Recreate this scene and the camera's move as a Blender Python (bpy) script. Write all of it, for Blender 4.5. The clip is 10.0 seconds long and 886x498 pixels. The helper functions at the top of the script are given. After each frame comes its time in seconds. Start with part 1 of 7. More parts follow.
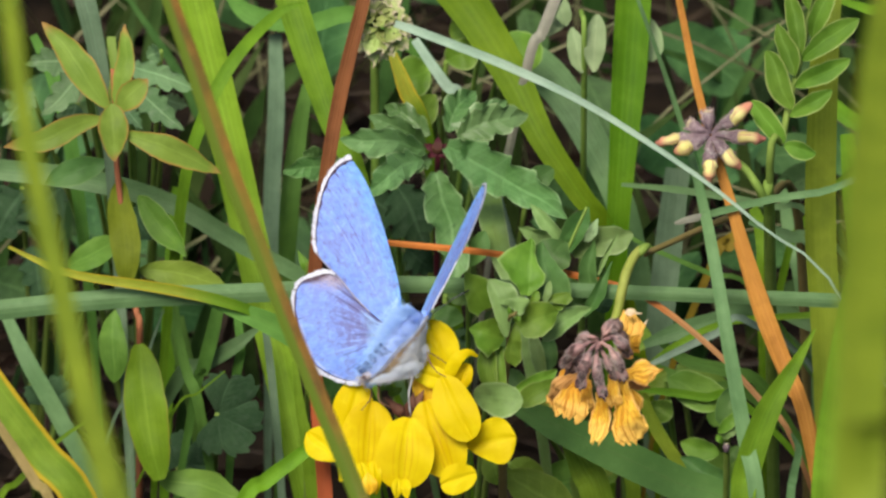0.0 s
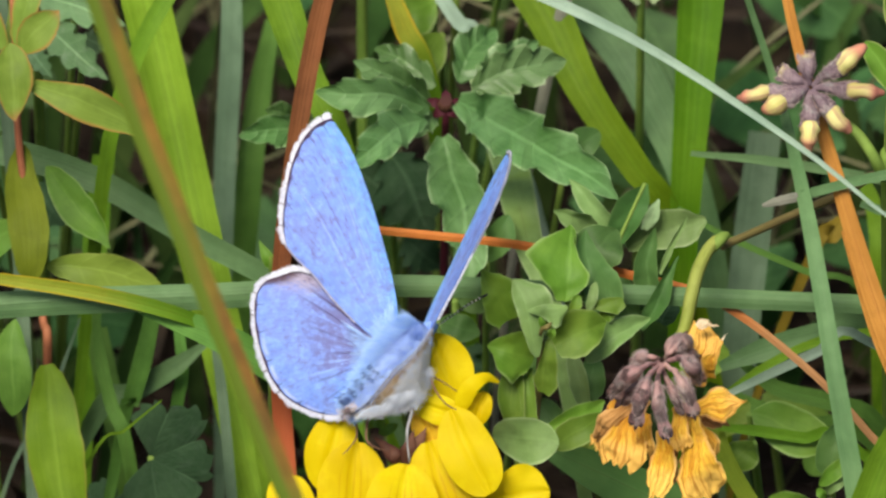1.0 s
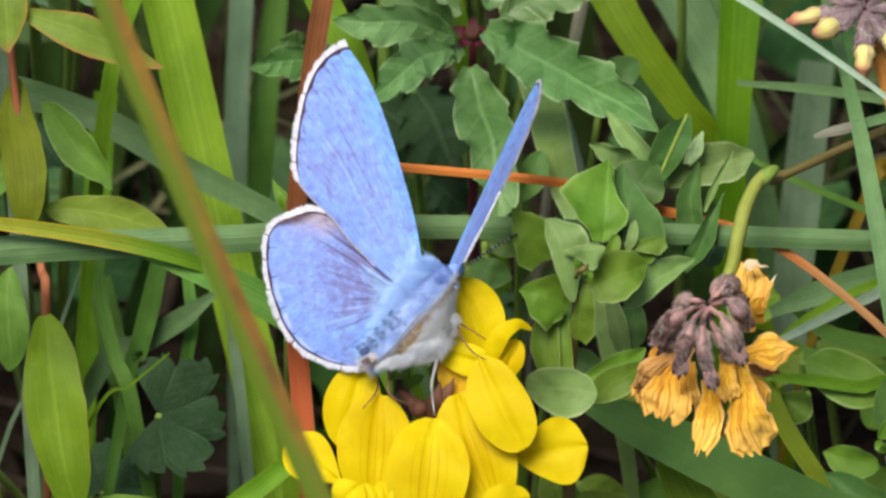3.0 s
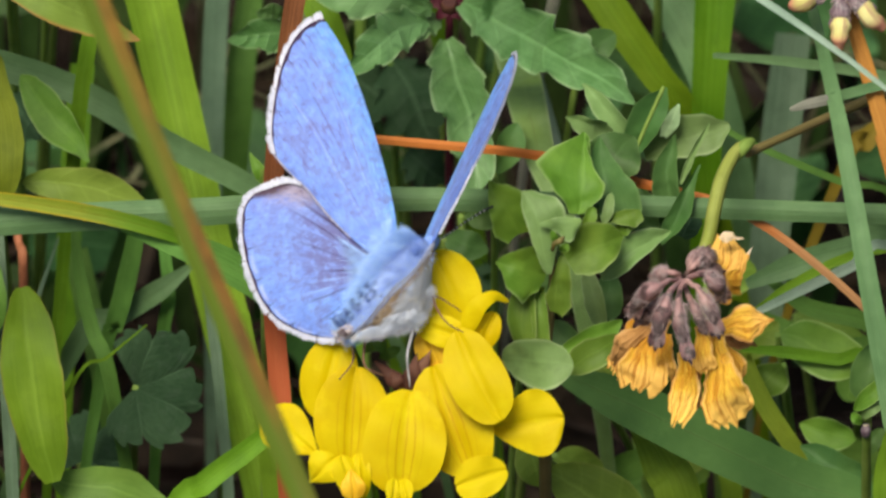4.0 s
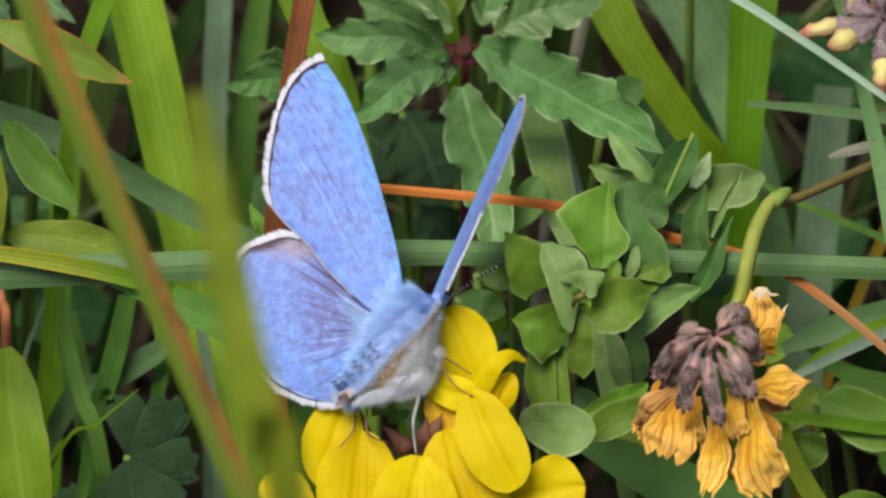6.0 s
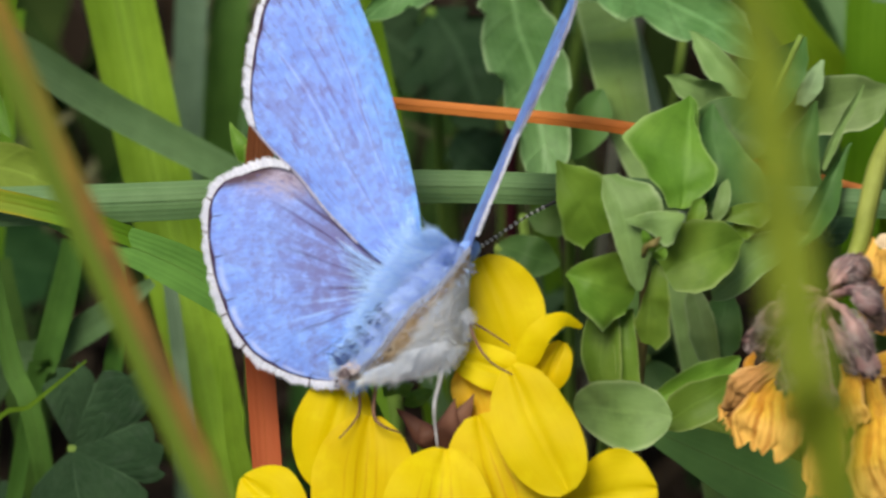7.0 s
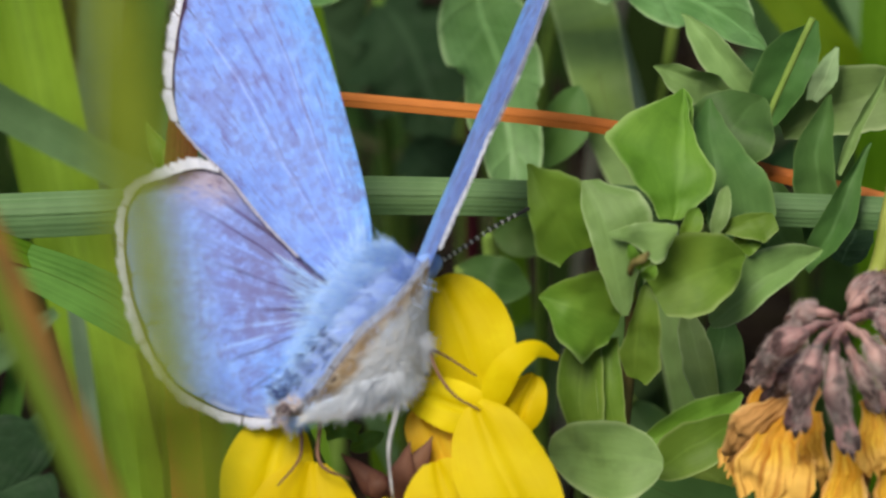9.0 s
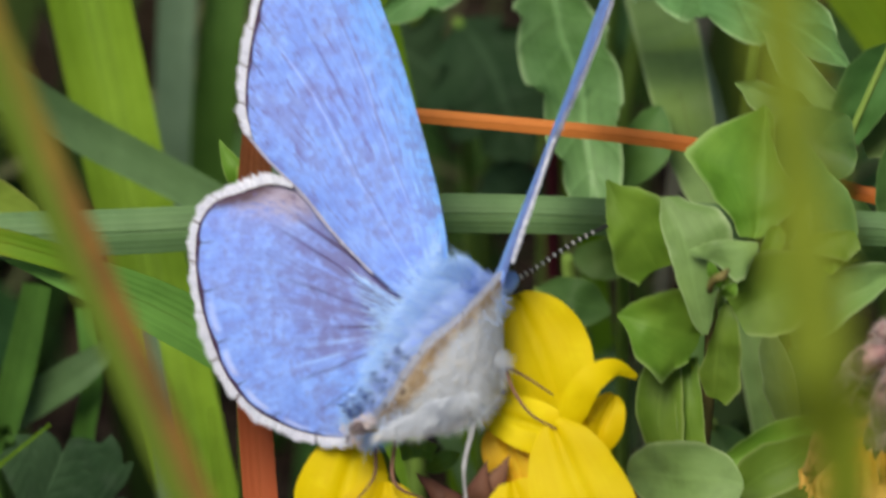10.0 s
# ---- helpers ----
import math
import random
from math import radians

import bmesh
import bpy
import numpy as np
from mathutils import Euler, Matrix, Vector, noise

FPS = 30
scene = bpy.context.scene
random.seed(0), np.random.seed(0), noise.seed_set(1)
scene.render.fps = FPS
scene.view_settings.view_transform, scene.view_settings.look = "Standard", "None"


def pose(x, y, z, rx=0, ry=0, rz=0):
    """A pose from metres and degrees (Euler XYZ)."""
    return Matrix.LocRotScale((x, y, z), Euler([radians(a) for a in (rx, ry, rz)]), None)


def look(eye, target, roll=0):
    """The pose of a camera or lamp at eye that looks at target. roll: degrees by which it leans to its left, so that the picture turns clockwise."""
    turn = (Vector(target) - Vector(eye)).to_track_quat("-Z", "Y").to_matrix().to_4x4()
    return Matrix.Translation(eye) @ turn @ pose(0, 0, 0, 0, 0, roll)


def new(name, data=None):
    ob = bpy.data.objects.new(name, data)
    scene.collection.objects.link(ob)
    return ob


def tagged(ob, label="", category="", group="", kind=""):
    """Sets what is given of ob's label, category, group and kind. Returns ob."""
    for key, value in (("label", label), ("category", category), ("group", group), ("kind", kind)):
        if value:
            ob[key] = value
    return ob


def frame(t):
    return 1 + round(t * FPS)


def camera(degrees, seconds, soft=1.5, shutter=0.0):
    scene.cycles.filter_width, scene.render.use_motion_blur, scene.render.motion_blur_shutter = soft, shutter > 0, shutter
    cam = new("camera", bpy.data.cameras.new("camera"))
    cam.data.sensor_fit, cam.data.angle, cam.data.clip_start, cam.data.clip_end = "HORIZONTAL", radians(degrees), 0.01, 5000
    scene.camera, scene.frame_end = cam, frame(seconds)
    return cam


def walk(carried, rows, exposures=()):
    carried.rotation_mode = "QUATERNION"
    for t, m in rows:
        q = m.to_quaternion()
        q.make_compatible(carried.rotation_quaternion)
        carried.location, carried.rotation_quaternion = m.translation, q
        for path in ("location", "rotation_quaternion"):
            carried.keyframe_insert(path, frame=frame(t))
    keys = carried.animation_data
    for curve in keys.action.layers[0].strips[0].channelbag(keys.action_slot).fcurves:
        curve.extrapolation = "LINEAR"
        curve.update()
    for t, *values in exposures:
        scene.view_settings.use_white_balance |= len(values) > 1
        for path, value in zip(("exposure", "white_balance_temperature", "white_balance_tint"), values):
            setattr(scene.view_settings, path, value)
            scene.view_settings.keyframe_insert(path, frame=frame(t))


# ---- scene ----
# ---- camera ----
cam = camera(1.4004, 10.0, soft=2.5, shutter=0.35)
PATH = [
    (0, (-0.02132, -2.87158, 2.53074), (-0.00602, 0.00065, 0.08577), 0.303),
    (0.5, (-0.02136, -2.47661, 2.19554), (-0.00576, 0.00074, 0.08589), 0.272),
    (1, (-0.01829, -2.14644, 1.91532), (-0.00677, 0.00014, 0.08517), 0.454),
    (1.5, (-0.01593, -1.99260, 1.78523), (-0.00973, -0.00012, 0.08486), 0.309),
    (2, (-0.01480, -1.99498, 1.78438), (-0.00922, -0.00080, 0.08405), 0.338),
    (2.5, (-0.01582, -1.98704, 1.77818), (-0.00949, -0.00199, 0.08263), -0.069),
    (2.7, (-0.01330, -1.99186, 1.77610), (-0.00880, -0.00103, 0.08378), -0.153),
    (3.8, (-0.01418, -2.00348, 1.77905), (-0.00805, -0.00273, 0.08175), -0.107),
    (4, (-0.01371, -2.00220, 1.77935), (-0.00708, -0.00407, 0.08015), -0.108),
    (4.5, (-0.01174, -1.99295, 1.77146), (-0.00642, -0.00367, 0.08063), -0.150),
    (5, (-0.01359, -1.99428, 1.76772), (-0.00511, -0.00391, 0.08034), -0.208),
    (5.2, (-0.01200, -1.99736, 1.76982), (-0.00650, -0.00369, 0.08060), -0.136),
    (6.3, (-0.00002, -1.79061, 1.55742), (-0.00633, -0.00202, 0.08260), -0.037),
    (6.5, (0.00514, -1.71484, 1.49716), (-0.00749, -0.00252, 0.08200), 0.095),
    (7, (0.00355, -1.46218, 1.28894), (-0.00965, -0.00393, 0.08032), -0.032),
    (7.5, (0.01015, -1.26234, 1.12127), (-0.01025, -0.00355, 0.08077), -0.059),
    (8, (0.00557, -1.22702, 1.08974), (-0.01087, -0.00415, 0.08005), -0.239),
    (8.5, (0.00552, -1.24232, 1.08435), (-0.01065, -0.00362, 0.08069), -0.084),
    (9, (-0.00088, -1.25836, 1.10600), (-0.00753, -0.00341, 0.08094), -0.071),
    (9.5, (-0.00249, -1.24434, 1.09232), (-0.00843, -0.00356, 0.08076), -0.150),
    (10, (0.00254, -1.24729, 1.08368), (-0.01093, -0.00294, 0.08150), -0.164),
]
walk(cam, [(t, look(eye, target, roll)) for t, eye, target, roll in PATH], exposures=((0, 0.26, 6850, 9), (2.5, 0.28, 6850, 9), (4.5, 0.09, 6850, 9), (7.5, 0.02, 6850, 7.8), (10, -0.05, 6850, 8)))

# ---- light: bright overcast day ----
SUN_UP, SUN_TURN = radians(66), radians(212)
world = bpy.data.worlds.new("sky")
scene.world = world
world.use_nodes = True
sky = world.node_tree.nodes.new("ShaderNodeTexSky")
sky.sky_type, sky.sun_disc, sky.sun_elevation, sky.sun_rotation = "NISHITA", False, SUN_UP, SUN_TURN
sky.dust_density, sky.ozone_density = 4.0, 1.0
back = world.node_tree.nodes["Background"]
world.node_tree.links.new(sky.outputs[0], back.inputs[0])
back.inputs[1].default_value = 0.086
sun = new("sun", bpy.data.lights.new("sun", "SUN"))
sun.data.energy, sun.data.angle, sun.data.color = 3.5, radians(28), (1.0, 0.95, 0.84)
sun.matrix_world = look((0, 0, 0), (-math.sin(SUN_TURN) * math.cos(SUN_UP), -math.cos(SUN_TURN) * math.cos(SUN_UP), -math.sin(SUN_UP)))

TILT = radians(40)
FACE = Vector((0, -math.cos(TILT), math.sin(TILT)))      # the open side of the meadow, to which most leaves turn
RISE = Vector((0, math.sin(TILT), math.cos(TILT)))
MM = 0.001

# ---- materials ----


def socket(tree, value, into):
    if isinstance(value, (int, float)):
        into.default_value = value
    elif isinstance(value, tuple):
        into.default_value = (*value, 1) if len(value) == 3 and into.type == "RGBA" else value
    else:
        tree.links.new(value, into)


def maths(tree, op, a, b=0.0, c=0.0):
    n = tree.nodes.new("ShaderNodeMath")
    n.operation = op
    for k, v in enumerate((a, b, c)):
        socket(tree, v, n.inputs[k])
    return n.outputs[0]


def blend(tree, fac, a, b, how="MIX"):
    n = tree.nodes.new("ShaderNodeMix")
    n.data_type, n.blend_type = "RGBA", how
    socket(tree, fac, n.inputs[0])
    socket(tree, a, n.inputs[6])
    socket(tree, b, n.inputs[7])
    return n.outputs[2]


def ramp(tree, fac, lo, hi):
    n = tree.nodes.new("ShaderNodeMapRange")
    n.interpolation_type = "SMOOTHSTEP"
    socket(tree, fac, n.inputs[0])
    n.inputs[1].default_value, n.inputs[2].default_value = lo, hi
    return n.outputs[0]


def grain(tree, scale, detail=3.0, vector=None, rough=0.55):
    n = tree.nodes.new("ShaderNodeTexNoise")
    n.inputs["Scale"].default_value, n.inputs["Detail"].default_value, n.inputs["Roughness"].default_value = scale, detail, rough
    if vector is None:
        vector = tree.nodes.new("ShaderNodeTexCoord").outputs["Object"]
    tree.links.new(vector, n.inputs["Vector"])
    return n.outputs[0]


def stretched(tree, vector, scale):
    n = tree.nodes.new("ShaderNodeMapping")
    n.inputs["Scale"].default_value = scale
    tree.links.new(vector, n.inputs["Vector"])
    return n.outputs[0]


def shell(name):
    mat = bpy.data.materials.new(name)
    mat.use_nodes = True
    tree = mat.node_tree
    return mat, tree, tree.nodes["Principled BSDF"], tree.nodes["Material Output"]


def uv_axes(tree):
    uv = tree.nodes.new("ShaderNodeUVMap")
    uv.uv_map = "UVMap"
    sep = tree.nodes.new("ShaderNodeSeparateXYZ")
    tree.links.new(uv.outputs[0], sep.inputs[0])
    return uv.outputs[0], sep.outputs[0], sep.outputs[1]


def finish(tree, bsdf, out, colour, rough, gloss, see_through, height, bump):
    tree.links.new(colour, bsdf.inputs["Base Color"])
    socket(tree, rough, bsdf.inputs["Roughness"])
    bsdf.inputs["Specular IOR Level"].default_value = gloss
    if height is not None:
        b = tree.nodes.new("ShaderNodeBump")
        b.inputs["Strength"].default_value, b.inputs["Distance"].default_value = bump, 0.0002
        tree.links.new(height, b.inputs["Height"])
        tree.links.new(b.outputs[0], bsdf.inputs["Normal"])
    if see_through:
        tr = tree.nodes.new("ShaderNodeBsdfTranslucent")
        tree.links.new(blend(tree, 1.0, colour, (1.0, 1.0, 0.55), "MULTIPLY"), tr.inputs[0])
        mix = tree.nodes.new("ShaderNodeMixShader")
        mix.inputs[0].default_value = see_through
        tree.links.new(bsdf.outputs[0], mix.inputs[1])
        tree.links.new(tr.outputs[0], mix.inputs[2])
        tree.links.new(mix.outputs[0], out.inputs[0])


def plant_material(name, one, two, ribs=0, side_veins=0, midrib=0.0, edge=None, tip=None, blotch=None, rough=0.58, gloss=0.15,
                   see_through=0.25, bump=0.5, vary=0.35, streak=0.12, islands=False, hairs=0.0, pencil=None, crease=None, shade=0.26, flank=None):
    """A living or dry leaf: two tones in clouds and long streaks, ribs along it, veins, a coloured rim, tip or blotches."""
    mat, tree, bsdf, out = shell(name)
    uv, u, v = uv_axes(tree)
    cloud = grain(tree, 170, 4.0)
    fine = grain(tree, 1100, 3.0)
    lines = grain(tree, 1.0, 3.0, stretched(tree, uv, (26, 2.2, 1)))
    colour = blend(tree, ramp(tree, cloud, 0.35, 0.68), one, two)
    colour = blend(tree, maths(tree, "MULTIPLY", ramp(tree, lines, 0.35, 0.7), streak), colour, tuple(min(1, c * 1.9 + 0.02) for c in two))
    mottle = grain(tree, 430, 5.0, None, 0.65)
    colour = blend(tree, maths(tree, "MULTIPLY", ramp(tree, mottle, 0.50, 0.70), shade), colour, tuple(c * 0.55 for c in one))
    colour = blend(tree, maths(tree, "MULTIPLY", ramp(tree, mottle, 0.48, 0.32), 0.22), colour, tuple(min(1, c * 1.35 + 0.01) for c in two))
    height = maths(tree, "MULTIPLY_ADD", fine, 0.25, maths(tree, "MULTIPLY", mottle, 0.4))
    across = maths(tree, "ABSOLUTE", maths(tree, "MULTIPLY_ADD", u, 2.0, -1.0))
    if ribs:
        wave = maths(tree, "SINE", maths(tree, "MULTIPLY", u, ribs * 6.283))
        height = maths(tree, "MULTIPLY_ADD", wave, 0.06, height)
        colour = blend(tree, maths(tree, "MULTIPLY", ramp(tree, wave, 0.1, 1.0), 0.05), colour, tuple(min(1, c * 2.1 + 0.03) for c in two))
        vessel = grain(tree, 1.0, 2.0, stretched(tree, uv, (60, 0.6, 1)))
        colour = blend(tree, maths(tree, "MULTIPLY", ramp(tree, vessel, 0.48, 0.34), 0.22), colour, tuple(c * 0.5 for c in one))
        colour = blend(tree, maths(tree, "MULTIPLY", ramp(tree, vessel, 0.54, 0.68), 0.16), colour, tuple(min(1, c * 1.7 + 0.02) for c in two))
        length = grain(tree, 1.0, 3.0, stretched(tree, uv, (1.5, 9.0, 1)))
        colour = blend(tree, maths(tree, "MULTIPLY", ramp(tree, length, 0.5, 0.68), 0.25), colour, tuple(c * 0.65 for c in one))
    if side_veins:
        bent = maths(tree, "MULTIPLY_ADD", across, -0.16, v)
        wave = maths(tree, "SINE", maths(tree, "MULTIPLY", bent, side_veins * 6.283))
        line = ramp(tree, wave, 0.72, 1.0)
        height = maths(tree, "MULTIPLY_ADD", line, -0.25, maths(tree, "MULTIPLY_ADD", wave, -0.12, height))
        colour = blend(tree, maths(tree, "MULTIPLY", line, 0.08), colour, tuple(min(1, c * 1.8 + 0.03) for c in two))
    if midrib:
        line = ramp(tree, across, 0.09, 0.015)
        colour = blend(tree, maths(tree, "MULTIPLY", line, midrib), colour, tuple(min(1, c * 2.4 + 0.06) for c in two))
        height = maths(tree, "MULTIPLY_ADD", line, -1.2 * midrib, height)
    if edge:
        rim = maths(tree, "MULTIPLY", ramp(tree, maths(tree, "MULTIPLY_ADD", cloud, 0.12, across), edge[1], edge[1] + 0.2), 0.7)
        colour = blend(tree, rim, colour, edge[0])
    if tip:
        colour = blend(tree, ramp(tree, maths(tree, "MULTIPLY_ADD", cloud, 0.3, v), tip[1], tip[1] + 0.25), colour, tip[0])
    if blotch:
        colour = blend(tree, ramp(tree, grain(tree, blotch[2], 4.0), blotch[1], blotch[1] + (0.1 if blotch[2] > 100 else 0.22)), colour, blotch[0])
    if pencil:
        comb = ramp(tree, maths(tree, "SINE", maths(tree, "MULTIPLY_ADD", u, 62.0, maths(tree, "MULTIPLY", cloud, 2.0))), 0.82, 1.0)
        comb = maths(tree, "MULTIPLY", comb, maths(tree, "MULTIPLY", ramp(tree, across, 0.55, 0.25), ramp(tree, v, 0.95, 0.6)))
        colour = blend(tree, maths(tree, "MULTIPLY", comb, 0.6), colour, pencil)
    if crease:
        folds = grain(tree, 1.0, 2.0, stretched(tree, uv, (22, 0.8, 1)))
        colour = blend(tree, maths(tree, "MULTIPLY", ramp(tree, folds, 0.47, 0.38), 0.7), colour, crease)
    if flank:
        colour = blend(tree, ramp(tree, maths(tree, "MULTIPLY_ADD", lines, 0.25, u), 0.50, 0.72), colour, flank)
    if hairs:
        colour = blend(tree, maths(tree, "MULTIPLY", ramp(tree, fine, 0.5, 0.75), hairs), colour, (0.6, 0.65, 0.6))
    if islands:
        luck = tree.nodes.new("ShaderNodeNewGeometry").outputs["Random Per Island"]
    else:
        luck = tree.nodes.new("ShaderNodeObjectInfo").outputs["Random"]
    hsv = tree.nodes.new("ShaderNodeHueSaturation")
    tree.links.new(colour, hsv.inputs["Color"])
    tree.links.new(maths(tree, "MULTIPLY_ADD", luck, vary * 0.06, 0.5 - vary * 0.03), hsv.inputs["Hue"])
    tree.links.new(maths(tree, "MULTIPLY_ADD", luck, vary, 1 - vary / 2), hsv.inputs["Value"])
    finish(tree, bsdf, out, hsv.outputs[0], maths(tree, "MULTIPLY_ADD", cloud, 0.25, rough - 0.12), gloss, see_through, height, bump)
    return mat


GRASS = plant_material("fresh_grass", (0.095, 0.21, 0.010), (0.145, 0.29, 0.016), ribs=7, streak=0.15)
LIME = plant_material("sunlit_grass", (0.145, 0.26, 0.014), (0.205, 0.335, 0.024), ribs=7, midrib=0.12, streak=0.15)
DEEP = plant_material("deep_green_grass", (0.075, 0.185, 0.03), (0.11, 0.25, 0.045), ribs=8, streak=0.15)
BLUE_GREEN = plant_material("blue_green_grass", (0.10, 0.205, 0.08), (0.15, 0.275, 0.115), ribs=8, rough=0.45)
PALE = plant_material("pale_glaucous_grass", (0.24, 0.36, 0.27), (0.34, 0.46, 0.36), ribs=5, see_through=0.15)
OLIVE = plant_material("olive_grass", (0.135, 0.195, 0.012), (0.20, 0.265, 0.02), ribs=6)
RUSSET = plant_material("russet_dead_stalk", (0.40, 0.115, 0.02), (0.50, 0.17, 0.035), ribs=3, see_through=0.05, streak=0.2, vary=0.1, tip=((0.36, 0.19, 0.08), 0.5))
RUST_RED = plant_material("red_brown_dead_grass", (0.10, 0.036, 0.012), (0.17, 0.065, 0.022), ribs=5, see_through=0.05, streak=0.45, vary=0.1, tip=((0.36, 0.095, 0.035), 0.5), rough=0.7, gloss=0.1)
ORANGE = plant_material("orange_straw", (0.31, 0.125, 0.022), (0.43, 0.195, 0.038), ribs=6, see_through=0.05, streak=0.4, vary=0.15)
VIVID = plant_material("vivid_green_grass", (0.065, 0.17, 0.004), (0.10, 0.22, 0.008), ribs=5, streak=0.08)
VIVID_OLIVE = plant_material("vivid_olive_grass", (0.095, 0.18, 0.004), (0.14, 0.235, 0.008), ribs=5, streak=0.08)
SMOOTH = plant_material("smooth_deep_grass", (0.085, 0.19, 0.045), (0.115, 0.235, 0.06), midrib=0.1, streak=0.05, shade=0.12, bump=0.2)
YELLOWED = plant_material("yellowed_leaf", (0.15, 0.11, 0.014), (0.25, 0.18, 0.018), ribs=3, vary=0.1)
STRAW = plant_material("bleached_straw", (0.17, 0.13, 0.045), (0.24, 0.17, 0.07), ribs=4, see_through=0.05)
TURNING = plant_material("half_withered_grass", (0.22, 0.25, 0.02), (0.29, 0.30, 0.03), ribs=4, tip=((0.10, 0.20, 0.012), 0.40), edge=((0.55, 0.32, 0.02), 0.80), blotch=((0.14, 0.06, 0.01), 0.68, 420))
YELLOW_EDGED = plant_material("yellow_edged_grass", (0.11, 0.20, 0.015), (0.17, 0.27, 0.025), ribs=4, edge=((0.58, 0.36, 0.02), 0.74), blotch=((0.12, 0.05, 0.01), 0.67, 300))
WITHERING = plant_material("withering_stem", (0.10, 0.06, 0.018), (0.25, 0.12, 0.025), ribs=2, streak=0.12, flank=(0.095, 0.145, 0.014), blotch=((0.115, 0.145, 0.018), 0.43, 45), see_through=0.1, vary=0.1)
PALE_LEAF = plant_material("pale_leaf_underside", (0.26, 0.38, 0.19), (0.34, 0.46, 0.25), midrib=0.1, rough=0.55, bump=0.2, edge=((0.2, 0.36, 0.12), 0.94))
OBLONG = plant_material("blunt_olive_leaf", (0.105, 0.20, 0.010), (0.15, 0.26, 0.015), midrib=0.1, gloss=0.12, edge=((0.30, 0.17, 0.06), 0.95), rough=0.5, bump=0.3)
DULL = plant_material("dull_blue_grey_grass", (0.095, 0.165, 0.095), (0.14, 0.22, 0.135), ribs=6, see_through=0.15)
VETCH = plant_material("vetch_leaflet", (0.075, 0.175, 0.015), (0.12, 0.24, 0.026), midrib=0.12, edge=((0.46, 0.54, 0.20), 0.88), rough=0.62, gloss=0.2, bump=0.35, streak=0.08)
GREY_STALK = plant_material("grey_mauve_stalk", (0.16, 0.17, 0.13), (0.26, 0.25, 0.21), ribs=3, see_through=0.05, blotch=((0.3, 0.16, 0.1), 0.62, 120))
LEAF = plant_material("leaf_green", (0.10, 0.21, 0.03), (0.16, 0.29, 0.05), midrib=0.1, rough=0.5, bump=0.3, streak=0.12)
LIGHT_LEAF = plant_material("light_leaf_green", (0.145, 0.25, 0.03), (0.20, 0.32, 0.045), side_veins=5, midrib=0.12, rough=0.5, bump=0.3, streak=0.1, edge=((0.34, 0.42, 0.1), 0.92))
# Pale rims on the trefoil leaflets paint in light caught by their edges.
CLOVER = plant_material("trefoil_leaf", (0.10, 0.215, 0.018), (0.16, 0.29, 0.035), midrib=0.06, edge=((0.38, 0.52, 0.19), 0.90), rough=0.56, gloss=0.3, bump=0.35, streak=0.06, shade=0.40, blotch=((0.19, 0.32, 0.03), 0.52, 85))
CLOVER_GREY = plant_material("young_trefoil_leaf", (0.165, 0.29, 0.085), (0.23, 0.37, 0.13), midrib=0.05, edge=((0.44, 0.58, 0.30), 0.88), rough=0.56, gloss=0.3, bump=0.35, streak=0.06, shade=0.40, blotch=((0.21, 0.36, 0.06), 0.52, 85))
TOOTHED = plant_material("toothed_leaf", (0.08, 0.19, 0.045), (0.165, 0.31, 0.115), side_veins=7, midrib=0.16, edge=((0.44, 0.60, 0.32), 0.89), blotch=((0.05, 0.13, 0.03), 0.58, 240), rough=0.40, gloss=0.55, bump=0.7)
BLUE_LEAF = plant_material("blue_green_leaflet", (0.06, 0.155, 0.035), (0.095, 0.205, 0.055), midrib=0.06, edge=((0.28, 0.44, 0.16), 0.95), rough=0.56, gloss=0.3, bump=0.35, streak=0.06, shade=0.40, blotch=((0.11, 0.225, 0.04), 0.52, 85))
GREY_LEAF = plant_material("grey_green_lobed_leaf", (0.105, 0.205, 0.085), (0.175, 0.29, 0.14), side_veins=6, midrib=0.3, rough=0.55, bump=0.5, hairs=0.1)
# Lobed leaf green with the shade low in the tangle put into the colour.
SHADE_DARK_LEAF = plant_material("shade_darkened_lobed_leaf", (0.032, 0.075, 0.034), (0.05, 0.105, 0.048), side_veins=6, midrib=0.2, rough=0.8, gloss=0.08, hairs=0.03)
RED_EDGE = plant_material("red_edged_leaf", (0.14, 0.235, 0.03), (0.205, 0.315, 0.05), midrib=0.08, edge=((0.46, 0.20, 0.06), 0.86), tip=((0.46, 0.22, 0.08), 0.95), rough=0.5, blotch=((0.34, 0.20, 0.04), 0.58, 55))
RED_STEM = plant_material("red_stem", (0.28, 0.10, 0.05), (0.38, 0.15, 0.07), see_through=0)
GREEN_STEM = plant_material("green_stem", (0.14, 0.24, 0.04), (0.22, 0.33, 0.07), see_through=0.1)
STALK = plant_material("yellow_green_stalk", (0.23, 0.28, 0.05), (0.32, 0.36, 0.09), see_through=0.1, ribs=3)
BROWN_STEM = plant_material("brown_green_stem", (0.14, 0.12, 0.04), (0.2, 0.16, 0.06), see_through=0)
PETAL = plant_material("yellow_petal", (0.75, 0.585, 0.003), (0.83, 0.685, 0.009), streak=0.08, rough=0.55, gloss=0.15, see_through=0.35, bump=0.25, vary=0.06, shade=0.05)
PETAL_LINED = plant_material("veined_yellow_petal", (0.73, 0.545, 0.003), (0.82, 0.675, 0.008), streak=0.05, rough=0.55, gloss=0.15, see_through=0.35, bump=0.3, vary=0.06, pencil=(0.55, 0.26, 0.0), shade=0.05)
